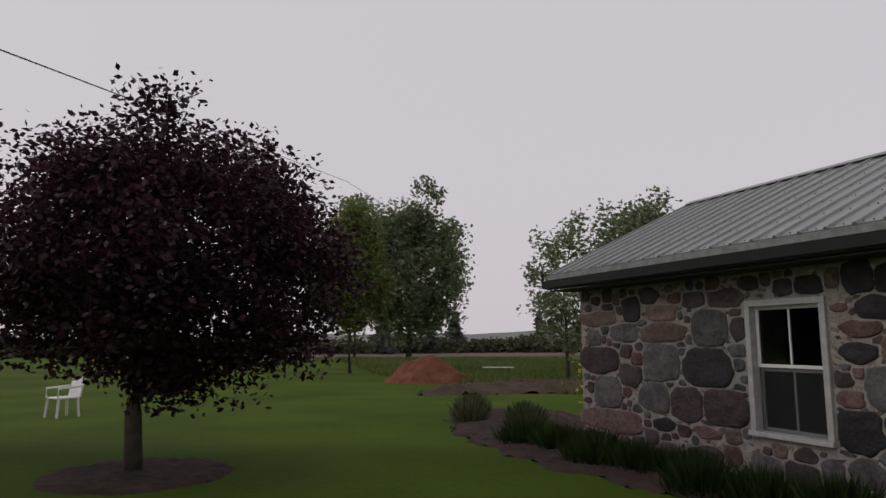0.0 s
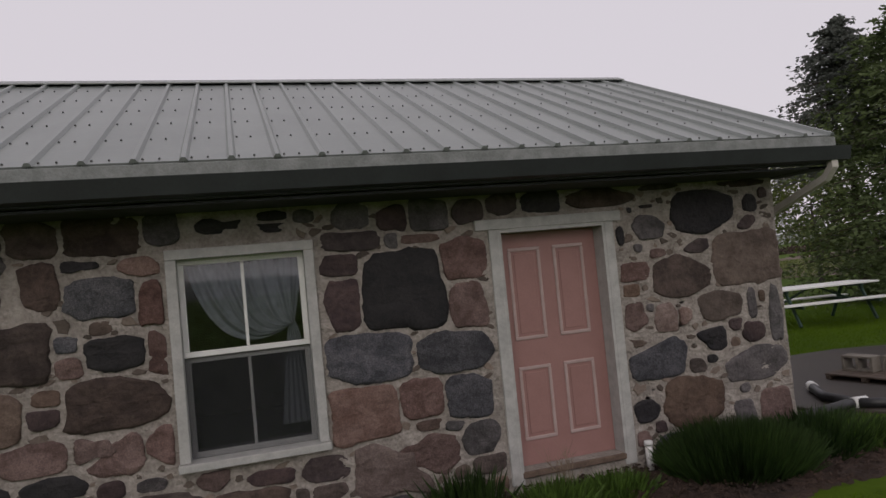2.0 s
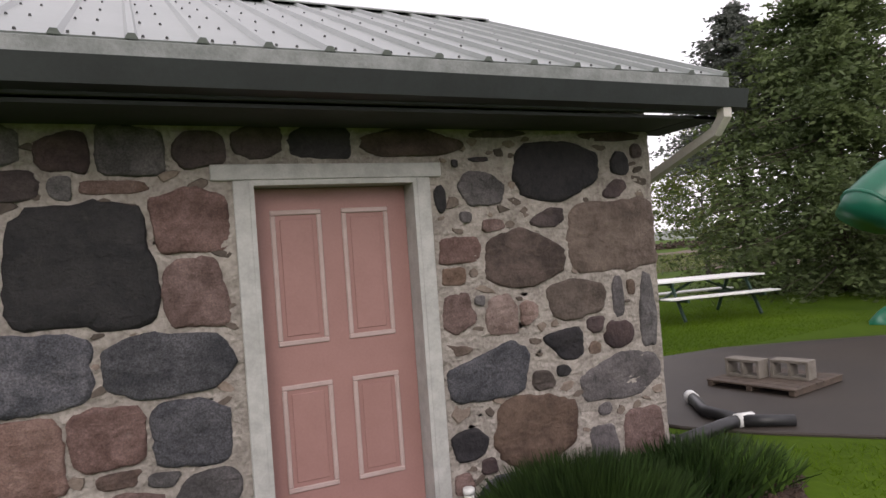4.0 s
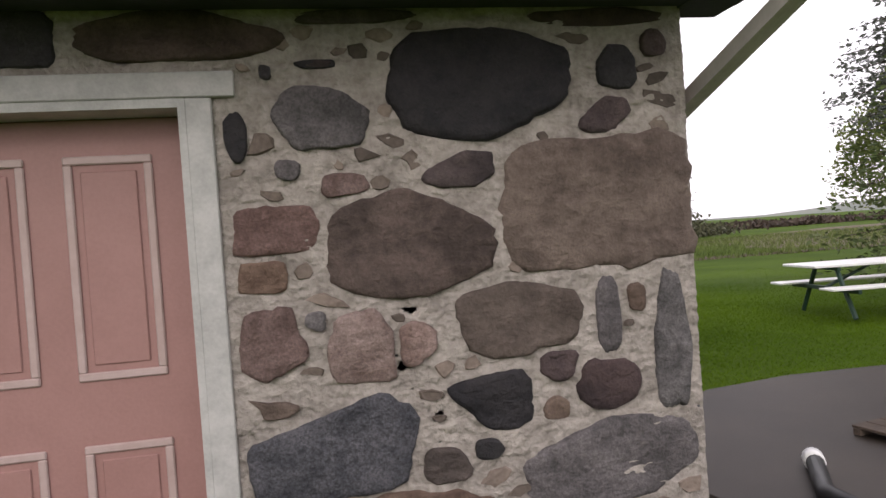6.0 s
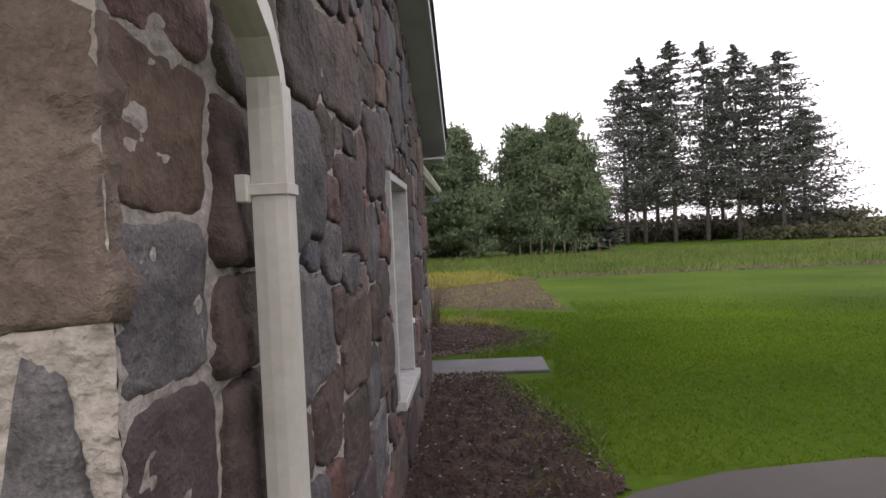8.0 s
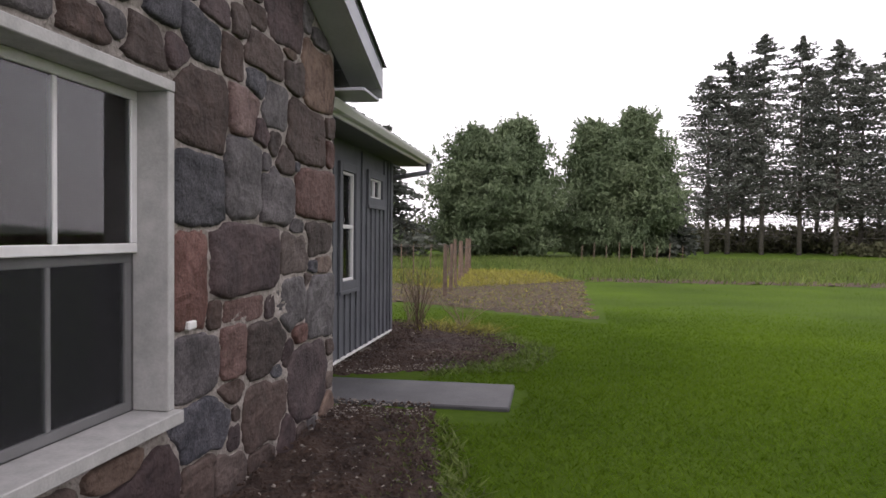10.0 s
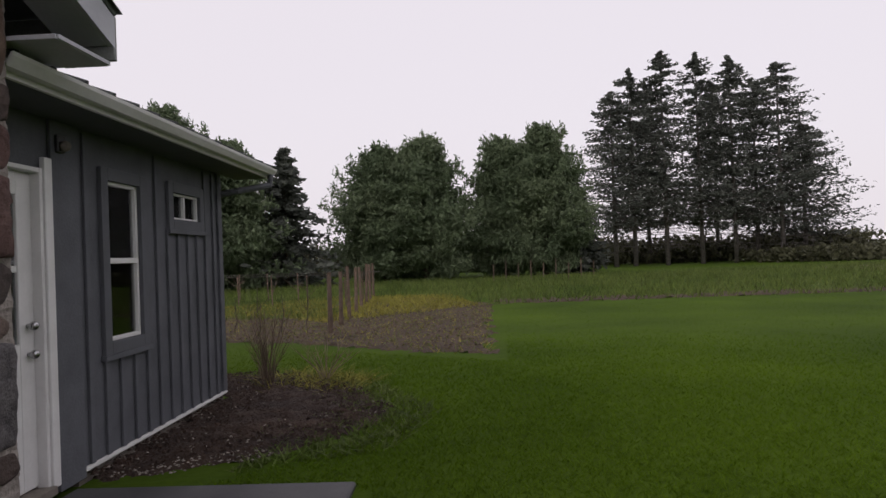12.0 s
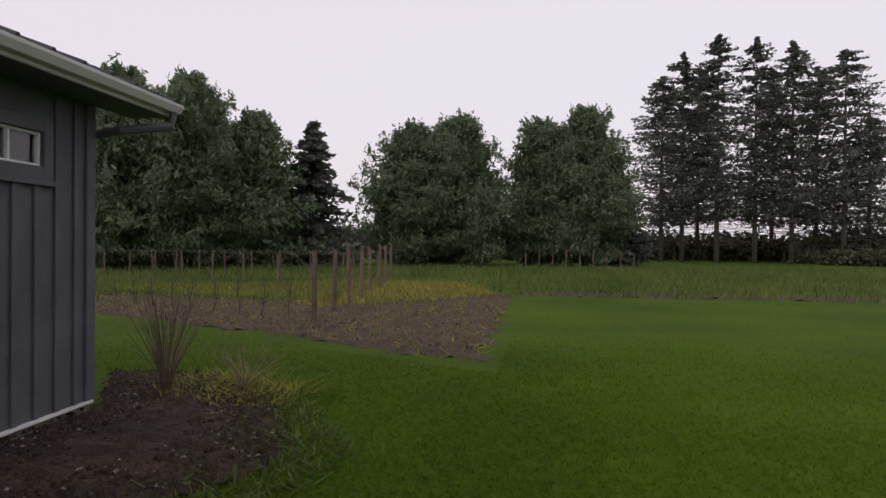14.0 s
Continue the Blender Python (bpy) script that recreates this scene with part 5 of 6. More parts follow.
def fence():
    rng = np.random.default_rng(12)
    ends = []
    post_z = 1.36
    for i in range(8):
        f = i / 7
        x, y = -0.74 - 0.98 * f, 17.37 + 13.2 * f
        g = thing("fence_post", (x, y, gz(x, y)), "weathered round wooden post in the vine row", "fence post", "posts of the vine row")
        bm = bmesh.new()
        lx, ly = rng.normal(0, 0.025, 2)
        hgt = post_z * rng.uniform(0.93, 1.06)
        add_tube(bm, [(0, 0, -0.1), (lx * 0.5, ly * 0.5, hgt * 0.5), (lx, ly, hgt)], [0.055, 0.05, 0.045], 9)
        part("post", bm, wood_m, g)
    for h in (0.55, 1.05):
        wz = thing("fence_wire", (0, 0, 0), "thin wire strung between the vine posts", "wire", "wires of the vine row")
        bm = bmesh.new()
        add_tube(bm, [(-0.74, 17.37, h), (-1.72, 30.57, h)], 0.004, 4)
        part("wire", bm, wire_m, wz)
    for row, y in enumerate((21.5, 25.0)):
        wz = thing("fence_wire", (0, 0, 0), "thin wire strung across the grape rows", "wire")
        bm = bmesh.new()
        add_tube(bm, [(-1.0, y + 3, 1.12), (-14, y + 9, 1.12)], 0.008, 4)
        part("wire", bm, wire_m, wz)
        for k in range(9):
            x = -1.8 - k * 1.4
            yy = y + 3 + (-(x) - 1) * 6 / 13
            g = thing("vine_stake", (x, yy, gz(x, yy)), "thin grey stake with a bare vine", "stake", "stakes in the grape rows")
            bm = bmesh.new()
            add_tube(bm, [(0, 0, -0.05), (rng.normal(0, 0.03), 0, 1.15)], 0.022, 6)
            for _ in range(3):
                add_tube(bm, [(0, 0, rng.uniform(0.3, 0.8)), (rng.normal(0, 0.25), rng.normal(0, 0.1), rng.uniform(0.7, 1.2))], [0.01, 0.003], 4)
            part("stake", bm, wood_m, g)
    for k in range(11):
        x = -1.3 - k * 0.62
        yy = 17.6 + k * 0.3
        g = thing("bare_vine", (x, yy, gz(x, yy)), "thin bare vine stem in dark soil", "vine", "bare vines in the patch")
        bm = bmesh.new()
        z = 0
        pts = [(rng.normal(0, 0.03), rng.normal(0, 0.03), q) for q in (0, 0.25, 0.5, 0.75 + rng.uniform(0, 0.35))]
        add_tube(bm, pts, [0.014, 0.011, 0.009, 0.004], 5)
        for _ in range(3):
            p = pts[rng.integers(1, 3)]
            add_tube(bm, [p, (p[0] + rng.normal(0, 0.15), p[1] + rng.normal(0, 0.1), p[2] + rng.uniform(0.1, 0.35))], [0.007, 0.003], 4)
        part("stem", bm, bark_m, g)
    for k in range(9):
        dx = 0.02 + k * 0.012
        x, y = along(dx * 1.6, 1, 38 + (k % 3))
        g = thing("marker_stake", (x, y, gz(x, y)), "thin pale stake in the weeds", "stake", "stakes in the weeds")
        bm = bmesh.new()
        add_tube(bm, [(0, 0, -0.05), (0.02, 0, 1.0 + 0.2 * (k % 2))], 0.03, 5)
        part("stake", bm, wood_m, g)


fence()


def cable():
    t = thing("power_cable", (0, 0, 0), "thin overhead power cable", "cable", kind="structure")
    bm = bmesh.new()
    add_tube(bm, [CAB_A, CAB_B, CAB_C], 0.02, 5)
    part("cable", bm, black_m, t)


CAB_A, CAB_B, CAB_C = (-19.27, -11.42, 7.69), (-61.53, 8.33, 15.93), (-120.60, 51.37, 16.31)
cable()

# ---- plants ----
def shrub(x, y, h, n, label, material, seed, spread=0.35, leaves=0, name="shrub", r=0.006):
    rng = np.random.default_rng(seed)
    t = thing(name, (x, y, gz(x, y) + 0.03), label, "shrub")
    bm = bmesh.new()
    tips = []
    for i in range(n):
        a = rng.uniform(0, 2 * math.pi)
        s = spread * rng.uniform(0.2, 1)
        hh = h * rng.uniform(0.6, 1.05)
        p1 = (math.cos(a) * s * 0.3, math.sin(a) * s * 0.3, hh * 0.4)
        p2 = (math.cos(a) * s, math.sin(a) * s, hh)
        add_tube(bm, [(rng.normal(0, 0.03), rng.normal(0, 0.03), -0.05), p1, p2], [r, r * 0.8, r * 0.3], 4)
        for _ in range(3):
            q = Vector(p1).lerp(Vector(p2), rng.uniform(0.1, 0.9))
            e = q + Vector((rng.normal(0, 0.07), rng.normal(0, 0.07), rng.uniform(0.05, 0.2)))
            add_tube(bm, [q, e], [r * 0.5, r * 0.2], 3)
            tips.append(tuple(e))
        tips.append(p2)
    part("stem_growth", bm, material, t, kind="stuff")
    if leaves:
        c = np.array(tips)
        leaf_cloud("leaves", c[rng.integers(0, len(c), leaves)] + rng.normal(0, 0.05, (leaves, 3)), 0.022, fern_l, t, seed=seed)
    return t


shrub(-0.1, 10.95, 0.9, 30, "bare many-stemmed shrub in the mulch bed", wood_m, 21, 0.42)
shrub(0.5, 11.2, 0.45, 14, "dry tan stalks at the bed edge", stem_m, 22, 0.5, name="dry_stalks")
shrub(-0.35, 11.5, 0.5, 12, "dry stalks behind the bare shrub", stem_m, 23, 0.3, name="dry_stalks")
shrub(-2.5, -0.35, 0.35, 12, "dry stems before the pink door", stem_m, 24, 0.25, name="dry_stalks", r=0.004)


def clump(name, x, y, rx, ry, h, n, material, label, seed, w=0.006, lean=0.35):
    rng = np.random.default_rng(seed)
    p = rng.normal(size=(n, 2)) * 0.45
    p = p[np.hypot(p[:, 0], p[:, 1]) < 1]
    t = thing(name, (x, y, gz(x, y)), label, "plant")
    pts = p * np.array([rx, ry])
    nn = len(pts)
    hh = h * rng.uniform(0.6, 1.1, nn) * (1 - 0.5 * (p ** 2).sum(1))
    a = rng.uniform(0, 2 * np.pi, nn)
    d = np.stack([np.cos(a), np.sin(a)], 1) * w
    out = p * np.array([rx, ry]) * 0.28 + rng.normal(0, lean * 0.25, (nn, 2)) * h
    v = np.zeros((nn, 4, 3))
    v[:, 0, :2], v[:, 1, :2] = pts - d, pts + d
    v[:, 2, :2], v[:, 2, 2] = pts + out * 0.5 + d * 0.8, hh * 0.6
    v[:, 3, :2], v[:, 3, 2] = pts + out, hh
    f = np.array([[0, 1, 2], [0, 2, 3]])
    faces = (np.arange(nn)[:, None, None] * 4 + f[None]).reshape(-1, 3)
    quad = (pts[:, 0] > 0).astype(int) * 2 + (pts[:, 1] > 0)
    for q in range(4):
        vv = v[quad == q]
        ff = (np.arange(len(vv))[:, None, None] * 4 + f[None]).reshape(-1, 3)
        from_arrays("tuft", vv.reshape(-1, 3), ff, material, t)
    return t


clump("chives", -0.98, -0.45, 0.6, 0.5, 0.44, 11000, chive_l, "dense dark green clump of fine leaves by the door", 31, 0.0028)
clump("lilies", -0.05, -0.3, 0.75, 0.5, 0.34, 2200, chive_l, "green clump of broad leaves at the corner bed", 32, 0.012, 0.6)
clump("lilies", 0.35, -0.45, 0.4, 0.35, 0.28, 600, fern_l, "lower leafy clump at the bed edge", 33, 0.012, 0.6)
clump("iris", -3.35, -0.3, 0.35, 0.25, 0.42, 420, chive_l, "upright leafy clump with pale flowers by the wall", 34, 0.011, 0.5)
clump("iris", -4.3, -0.3, 0.35, 0.2, 0.2, 300, chive_l, "small leafy clump under the window", 35, 0.01, 0.5)
clump("fern", -2.7, -0.5, 0.35, 0.25, 0.25, 900, fern_l, "bright green low plant before the door", 36, 0.01, 0.7)
clump("fern", -2.15, -0.45, 0.35, 0.22, 0.2, 700, fern_l, "bright green low plant beside the door sill", 37, 0.01, 0.7)
for i in range(9):
    clump("lilies", -9.8 - i * 0.65, -0.6 - 0.25 * (i % 3), 0.45, 0.4, 0.42, 700, chive_l, "dark green leafy clump in the west bed", 40 + i, 0.012, 0.6)
for i in range(8):
    x, y = -15.6 - i * 0.6, -0.6 + 0.32 * (i % 4)
    clump("perennial", x, y, 0.4, 0.35, 0.5, 500, chive_l if i % 2 else bush_l, "leafy perennial in the far bed", 60 + i, 0.012, 0.6)
f = clump("forsythia", -16.2, 1.4, 0.25, 0.25, 1.3, 60, stem_m, "yellow flowering shrub at the far corner", 77, 0.006, 0.3)
rng = np.random.default_rng(7)
leaf_cloud("flowers", rng.normal(0, 1, (500, 3)) * (0.2, 0.2, 0.3) + (0, 0, 1.0), 0.035, yellow_m, f, "yellow flowers", kind="stuff")

rng = np.random.default_rng(17)
# lawn blades, thickest where the walk passes
LAWN_E = [(0.6, 3.4), (9, 3.7), (13, 10), (13, 23), (3.2, 23), (2.7, 12.5), (-2.8, 16), (-4.4, 17), (-5, 12.2), (-0.2, 12), (1.5, 9.8), (1.3, 8.6), (0.4, 7.6), (1.6, 7.5), (1.45, 6.4), (0.95, 6.4), (1.4, 3.9)]
pts = scatter_in(LAWN_E, 640000, rng)
keep = rng.random(len(pts)) < np.clip(1.15 - np.hypot(pts[:, 0] - 2.5, pts[:, 1] - 8) / 8, 0.05, 1) ** 1.3
pts = pts[keep]
pts = pts[~((pts[:, 0] < 1.4) & (pts[:, 1] > 6.76) & (pts[:, 1] < 7.64))]
blades("lawn_grass", pts, 0.042, 0.0045, blade_l, "short green grass of the lawn", lean=1.2, seed=3, category="grass")
LAWN_S = [(2.2, -0.7), (5.5, -2.4), (5, -6), (-4, -3.2), (-1.7, -1.3), (-0.3, -1.4), (0.7, -0.9), (1.1, -0.1)]
blades("lawn_grass", scatter_in(LAWN_S, 30000, rng), 0.05, 0.004, blade_l, "short green grass of the lawn", lean=1.2, seed=4, category="grass")
WEEDS = [(3.1, 24.6), (20, 23.8), (60, 22), (60, 48), (26, 50), (-22, 46), (-20, 24), (-8, 27.5), (0.2, 30)]
blades("tall_weeds", scatter_in(WEEDS, 60000, rng), 0.3, 0.02, weed_l, "tall green weeds beyond the lawn", lean=0.5, seed=5, category="weeds")
blades("yellow_grass", scatter_in([(-1.5, 20), (2.5, 24), (1.5, 30), (-3.2, 31), (-9, 24), (-3, 22)], 12000, rng), 0.16, 0.015, deadgrass_m, "yellowish grass at the patch", lean=0.7, seed=6, category="weeds")
blades("patch_weeds", scatter_in(GARDEN, 8000, rng), 0.08, 0.012, deadgrass_m, "straw and weeds scattered on the patch", lean=1.6, seed=7, category="weeds")
blades("patch_weeds", scatter_in(GARDEN, 7000, rng), 0.08, 0.012, weed_l, "green weeds scattered on the patch", lean=1.0, seed=8, category="weeds")
blades("vine_row_weeds", scatter_in([(-1.5, 21), (-1.8, 30), (-16, 34), (-16, 24)], 16000, rng), 0.18, 0.02, weed_l, "green weeds under the grape rows", lean=0.7, seed=9, category="weeds")
blades("far_garden_weeds", scatter_in([(-24, 6), (-24, 14), (-60, 30), (-70, 10), (-40, 4.5)], 30000, rng), 0.4, 0.03, weed_l, "long green grass in the far garden", lean=0.6, seed=10, category="weeds")
blades("straw", scatter_in([(0.0, 10.6), (0.9, 10.5), (1.1, 11.3), (0.3, 11.9), (-0.3, 11.6)], 900, rng), 0.14, 0.008, deadgrass_m, "pile of yellow straw at the bed edge", lean=1.8, seed=13, category="straw")
blades("bed_weeds", scatter_in([(0.3, 8.6), (1.2, 9.0), (1.4, 9.7), (0.9, 10.5), (0.3, 10.2)], 700, rng), 0.07, 0.009, weed_l, "scattered small weeds in the mulch", lean=1.4, seed=14, category="weeds")
edge = scatter_in([(0.5, 7.9), (1.6, 8.4), (1.9, 9.6), (1.2, 10.9), (0.2, 11.9), (-0.5, 11.3), (0.6, 10.4), (1.0, 9.4), (0.7, 8.6)], 2600, rng)
blades("bed_edge_weeds", edge, 0.07, 0.012, weed_l, "small weeds along the bed edge", lean=1.1, seed=11, category="weeds")
edge = scatter_in([(0.8, 2.9), (1.5, 3.4), (1.6, 4.4), (1.3, 5.6), (1.0, 6.5), (0.5, 6.5), (0.8, 5), (1.0, 4.2)], 1900, rng)
blades("bed_edge_weeds", edge, 0.06, 0.012, weed_l, "small weeds along the gable bed edge", lean=1.1, seed=12, category="weeds")


def litter(name, outline, n, size, material, label, seed):
    rng = np.random.default_rng(seed)
    p = scatter_in(outline, n, rng)
    c = np.stack([p[:, 0], p[:, 1], ground_z(p[:, 0], p[:, 1]) + 0.055 + rng.uniform(0, 0.012, len(p))], 1)
    s = size * rng.uniform(0.4, 1.4, (len(p), 1, 1))
    base = np.array([(-1, -1, -0.4), (1, -1, -0.4), (1, 1, -0.4), (-1, 1, -0.4), (0, 0, 0.7)])
    v = base[None] * s * rng.uniform(0.5, 1.3, (len(p), 5, 3)) + c[:, None]
    f = np.array([[0, 1, 4], [1, 2, 4], [2, 3, 4], [3, 0, 4]])
    faces = (np.arange(len(p))[:, None, None] * 5 + f[None]).reshape(-1, 3)
    return from_arrays(name, v.reshape(-1, 3), faces, material, None, label, "stuff", "clods")


litter("soil_clods", BED_SHED, 2600, 0.014, soil_m, "dark clods on the shed bed", 1)
litter("soil_clods", BED_GABLE, 3000, 0.013, soil_m, "dark clods on the gable bed", 2)
litter("mulch_chips", BED_SHED, 300, 0.010, rock_m, "pale chips scattered on the shed bed", 3)
litter("mulch_chips", BED_GABLE, 380, 0.009, rock_m, "pale chips scattered on the gable bed", 4)
litter("pebbles", [(0.02, 6.1), (0.9, 6.4), (0.85, 6.75), (0.02, 6.75)], 260, 0.009, rock_m, "pale gravel beside the slab", 5)
litter("pebbles", [(-0.42, 7.75), (0.1, 7.75), (0.9, 8.2), (0.5, 8.3)], 150, 0.008, rock_m, "pale gravel along the slab", 6)
litter("pebbles", [(0.1, 1.5), (0.7, 2.0), (0.85, 2.5), (0.1, 2.6)], 400, 0.02, rock_m, "pale gravel at the pad edge", 7)
litter("soil_clods", GARDEN, 2600, 0.02, soilred_m, "brown clods on the vegetable patch", 8)
litter("soil_clods", BED_DOOR, 1500, 0.014, soil_m, "dark clods on the door bed", 9)


blanket = thing("rolled_blanket", (-0.52, 3.95, 0.9), "pale mottled rolled blanket behind the gable window", "blanket")
bm = bmesh.new()
add_tube(bm, [(0, -0.3, 0.0), (0, -0.26, 0.02), (0, 0.0, 0.03), (0, 0.2, 0.08), (0, 0.26, 0.08)], [0.03, 0.075, 0.08, 0.085, 0.04], 12)
part("roll", bm, block_m, blanket, smooth=True)
box("table_inside", -0.95, -0.47, 3.2, 4.4, 0.76, 0.82, plaster_m, None, "plain shelf under the window inside", "structure")

# ---- stones in the walls ----
STONES_A0 = [(-0.71, 2.39, 0.64, 0.39, "K"), (-0.18, 2.43, 0.15, 0.16, "K"), (-0.24, 2.25, 0.21, 0.15, "P"), (-1.31, 2.28, 0.32, 0.21, "G"), (-1.32, 2.47, 0.26, 0.06, "K"), (-1.49, 2.45, 0.06, 0.06, "K"), (-1.61, 2.22, 0.07, 0.16, "K"), (-1.50, 1.88, 0.32, 0.17, "R"), (-1.44, 2.10, 0.08, 0.07, "G"), (-1.24, 2.03, 0.16, 0.09, "R"), (-1.01, 1.81, 0.60, 0.37, "B"), (-0.82, 2.06, 0.26, 0.14, "P"), (-0.28, 1.92, 0.75, 0.50, "T"), (-1.39, 1.55, 0.11, 0.07, "G"), (-1.55, 1.49, 0.25, 0.25, "R"), (-1.22, 1.45, 0.23, 0.26, "O"), (-1.02, 1.44, 0.13, 0.15, "O"), (-0.63, 1.50, 0.45, 0.26, "T")]
STONES_A1 = [(-0.27, 1.48, 0.09, 0.27, "G"), (-0.15, 1.54, 0.07, 0.10, "T"), (-0.01, 1.37, 0.14, 0.55, "G"), (-0.29, 1.22, 0.24, 0.19, "P"), (-0.76, 1.20, 0.30, 0.21, "K"), (-1.54, 1.25, 0.27, 0.11, "T"), (-1.35, 1.11, 0.61, 0.36, "U"), (-0.50, 1.14, 0.10, 0.09, "T"), (-0.78, 1.02, 0.11, 0.07, "K"), (-0.29, 0.93, 0.65, 0.31, "G")]
STONES_A20 = [(-1.01, 0.66, 0.65, 0.46, "T"), (-1.53, 0.65, 0.25, 0.18, "K"), (-2.34, 2.60, 0.38, 0.22, "K"), (-2.71, 2.58, 0.27, 0.16, "P"), (-1.79, 2.59, 0.65, 0.18, "B"), (-1.17, 2.68, 0.39, 0.13, "P"), (-1.31, 2.47, 0.19, 0.05, "P"), (-0.72, 2.68, 0.42, 0.12, "P"), (-0.24, 2.64, 0.48, 0.09, "P")]
STONES_B0 = [(-3.62, 1.93, 0.68, 0.63, "K"), (-4.12, 1.86, 0.25, 0.41, "P"), (-4.12, 2.17, 0.26, 0.17, "P"), (-3.12, 2.14, 0.37, 0.33, "R"), (-3.10, 1.76, 0.31, 0.38, "R"), (-3.94, 1.44, 0.63, 0.39, "U"), (-3.27, 1.40, 0.57, 0.32, "U"), (-4.04, 1.00, 0.54, 0.40, "O"), (-3.56, 1.05, 0.34, 0.31, "R"), (-3.17, 1.02, 0.35, 0.33, "U"), (-3.64, 0.61, 0.63, 0.33, "R"), (-3.10, 0.66, 0.29, 0.26, "G"), (-4.02, 2.36, 0.37, 0.14, "P"), (-3.47, 2.34, 0.28, 0.06, "O"), (-3.69, 2.35, 0.11, 0.13, "G"), (-4.01, 2.56, 0.24, 0.21, "G"), (-3.66, 2.51, 0.23, 0.20, "P"), (-3.38, 2.52, 0.32, 0.24, "G")]
STONES_B1 = [(-5.06, 2.55, 0.39, 0.20, "K"), (-5.40, 2.56, 0.27, 0.21, "G"), (-4.63, 2.51, 0.26, 0.07, "K"), (-4.60, 2.60, 0.19, 0.07, "K"), (-3.02, 2.53, 0.25, 0.17, "P")]
STONES_B20 = [(-5.81, 2.09, 0.41, 0.28, "U"), (-5.49, 2.02, 0.19, 0.27, "R"), (-5.57, 2.30, 0.23, 0.13, "O"), (-5.91, 2.33, 0.25, 0.11, "K"), (-5.77, 1.70, 0.39, 0.22, "K"), (-5.48, 1.66, 0.13, 0.29, "R"), (-5.79, 1.33, 0.62, 0.36, "B"), (-5.54, 1.01, 0.25, 0.28, "R"), (-5.91, 1.04, 0.41, 0.22, "R")]
STONES_B30 = [(-5.70, 0.48, 0.85, 0.36, "B"), (-6.43, 0.49, 0.44, 0.26, "B"), (-3.83, 0.56, 0.60, 0.42, "O"), (-4.77, 0.64, 0.28, 0.11, "P"), (-4.37, 0.63, 0.33, 0.18, "P"), (-4.93, 0.44, 0.50, 0.27, "B"), (-6.57, 2.12, 0.47, 0.33, "B")]
STONES_C0 = [(-6.50, 1.76, 0.61, 0.41, "B"), (-6.58, 1.33, 0.39, 0.39, "T"), (-6.28, 1.03, 0.45, 0.20, "R"), (-5.76, 1.00, 0.51, 0.29, "R"), (-6.65, 0.82, 0.32, 0.15, "K"), (-6.20, 0.81, 0.37, 0.15, "K"), (-6.48, 0.54, 0.44, 0.32, "G"), (-5.87, 2.33, 0.18, 0.10, "K"), (-6.24, 2.54, 0.33, 0.26, "B"), (-5.79, 2.52, 0.50, 0.27, "B"), (-7.99, 2.49, 0.24, 0.11, "K"), (-7.58, 2.59, 0.23, 0.17, "P"), (-5.07, 2.56, 0.31, 0.19, "K"), (-4.61, 2.49, 0.25, 0.06, "K"), (-8.45, 2.53, 0.31, 0.17, "P")]
STONES_D0 = [(-9.69, 2.16, 0.34, 0.24, "K"), (-9.85, 2.48, 0.33, 0.31, "K"), (-9.48, 2.45, 0.34, 0.30, "K"), (-9.22, 2.15, 0.33, 0.26, "T"), (-8.96, 2.13, 0.16, 0.21, "B"), (-9.87, 1.95, 0.39, 0.15, "R"), (-9.91, 1.69, 0.35, 0.19, "K"), (-9.48, 1.34, 0.69, 0.42, "G"), (-9.94, 0.88, 0.43, 0.39, "K"), (-9.33, 0.86, 0.48, 0.43, "B"), (-9.07, 0.57, 0.25, 0.14, "K"), (-9.26, 1.74, 0.70, 0.32, "T"), (-6.58, 2.13, 0.46, 0.31, "B"), (-8.15, 2.53, 0.37, 0.14, "P")]
STONES_E0 = [(-14.30, 2.18, 0.94, 0.22, "T"), (-14.31, 1.51, 0.90, 0.42, "P"), (-14.12, 1.00, 0.69, 0.48, "G"), (-12.88, 1.51, 0.72, 0.52, "G"), (-11.99, 1.46, 0.84, 0.49, "K"), (-11.93, 2.00, 0.59, 0.48, "G"), (-11.45, 1.98, 0.21, 0.27, "P"), (-12.18, 2.38, 0.41, 0.20, "P"), (-13.48, 2.30, 0.41, 0.38, "K"), (-13.05, 1.01, 0.60, 0.38, "G"), (-12.41, 0.97, 0.56, 0.45, "P"), (-12.04, 0.62, 0.37, 0.13, "R"), (-12.85, 0.64, 0.40, 0.17, "K"), (-10.75, 2.45, 0.24, 0.21, "P"), (-10.43, 2.44, 0.33, 0.19, "K"), (-14.07, 0.57, 1.44, 0.34, "R"), (-12.83, 2.22, 0.63, 0.20, "O"), (-12.81, 1.94, 0.82, 0.26, "T")]
STONES_E1 = [(-11.73, 0.98, 0.63, 0.44, "B"), (-11.65, 2.36, 0.54, 0.23, "B")]
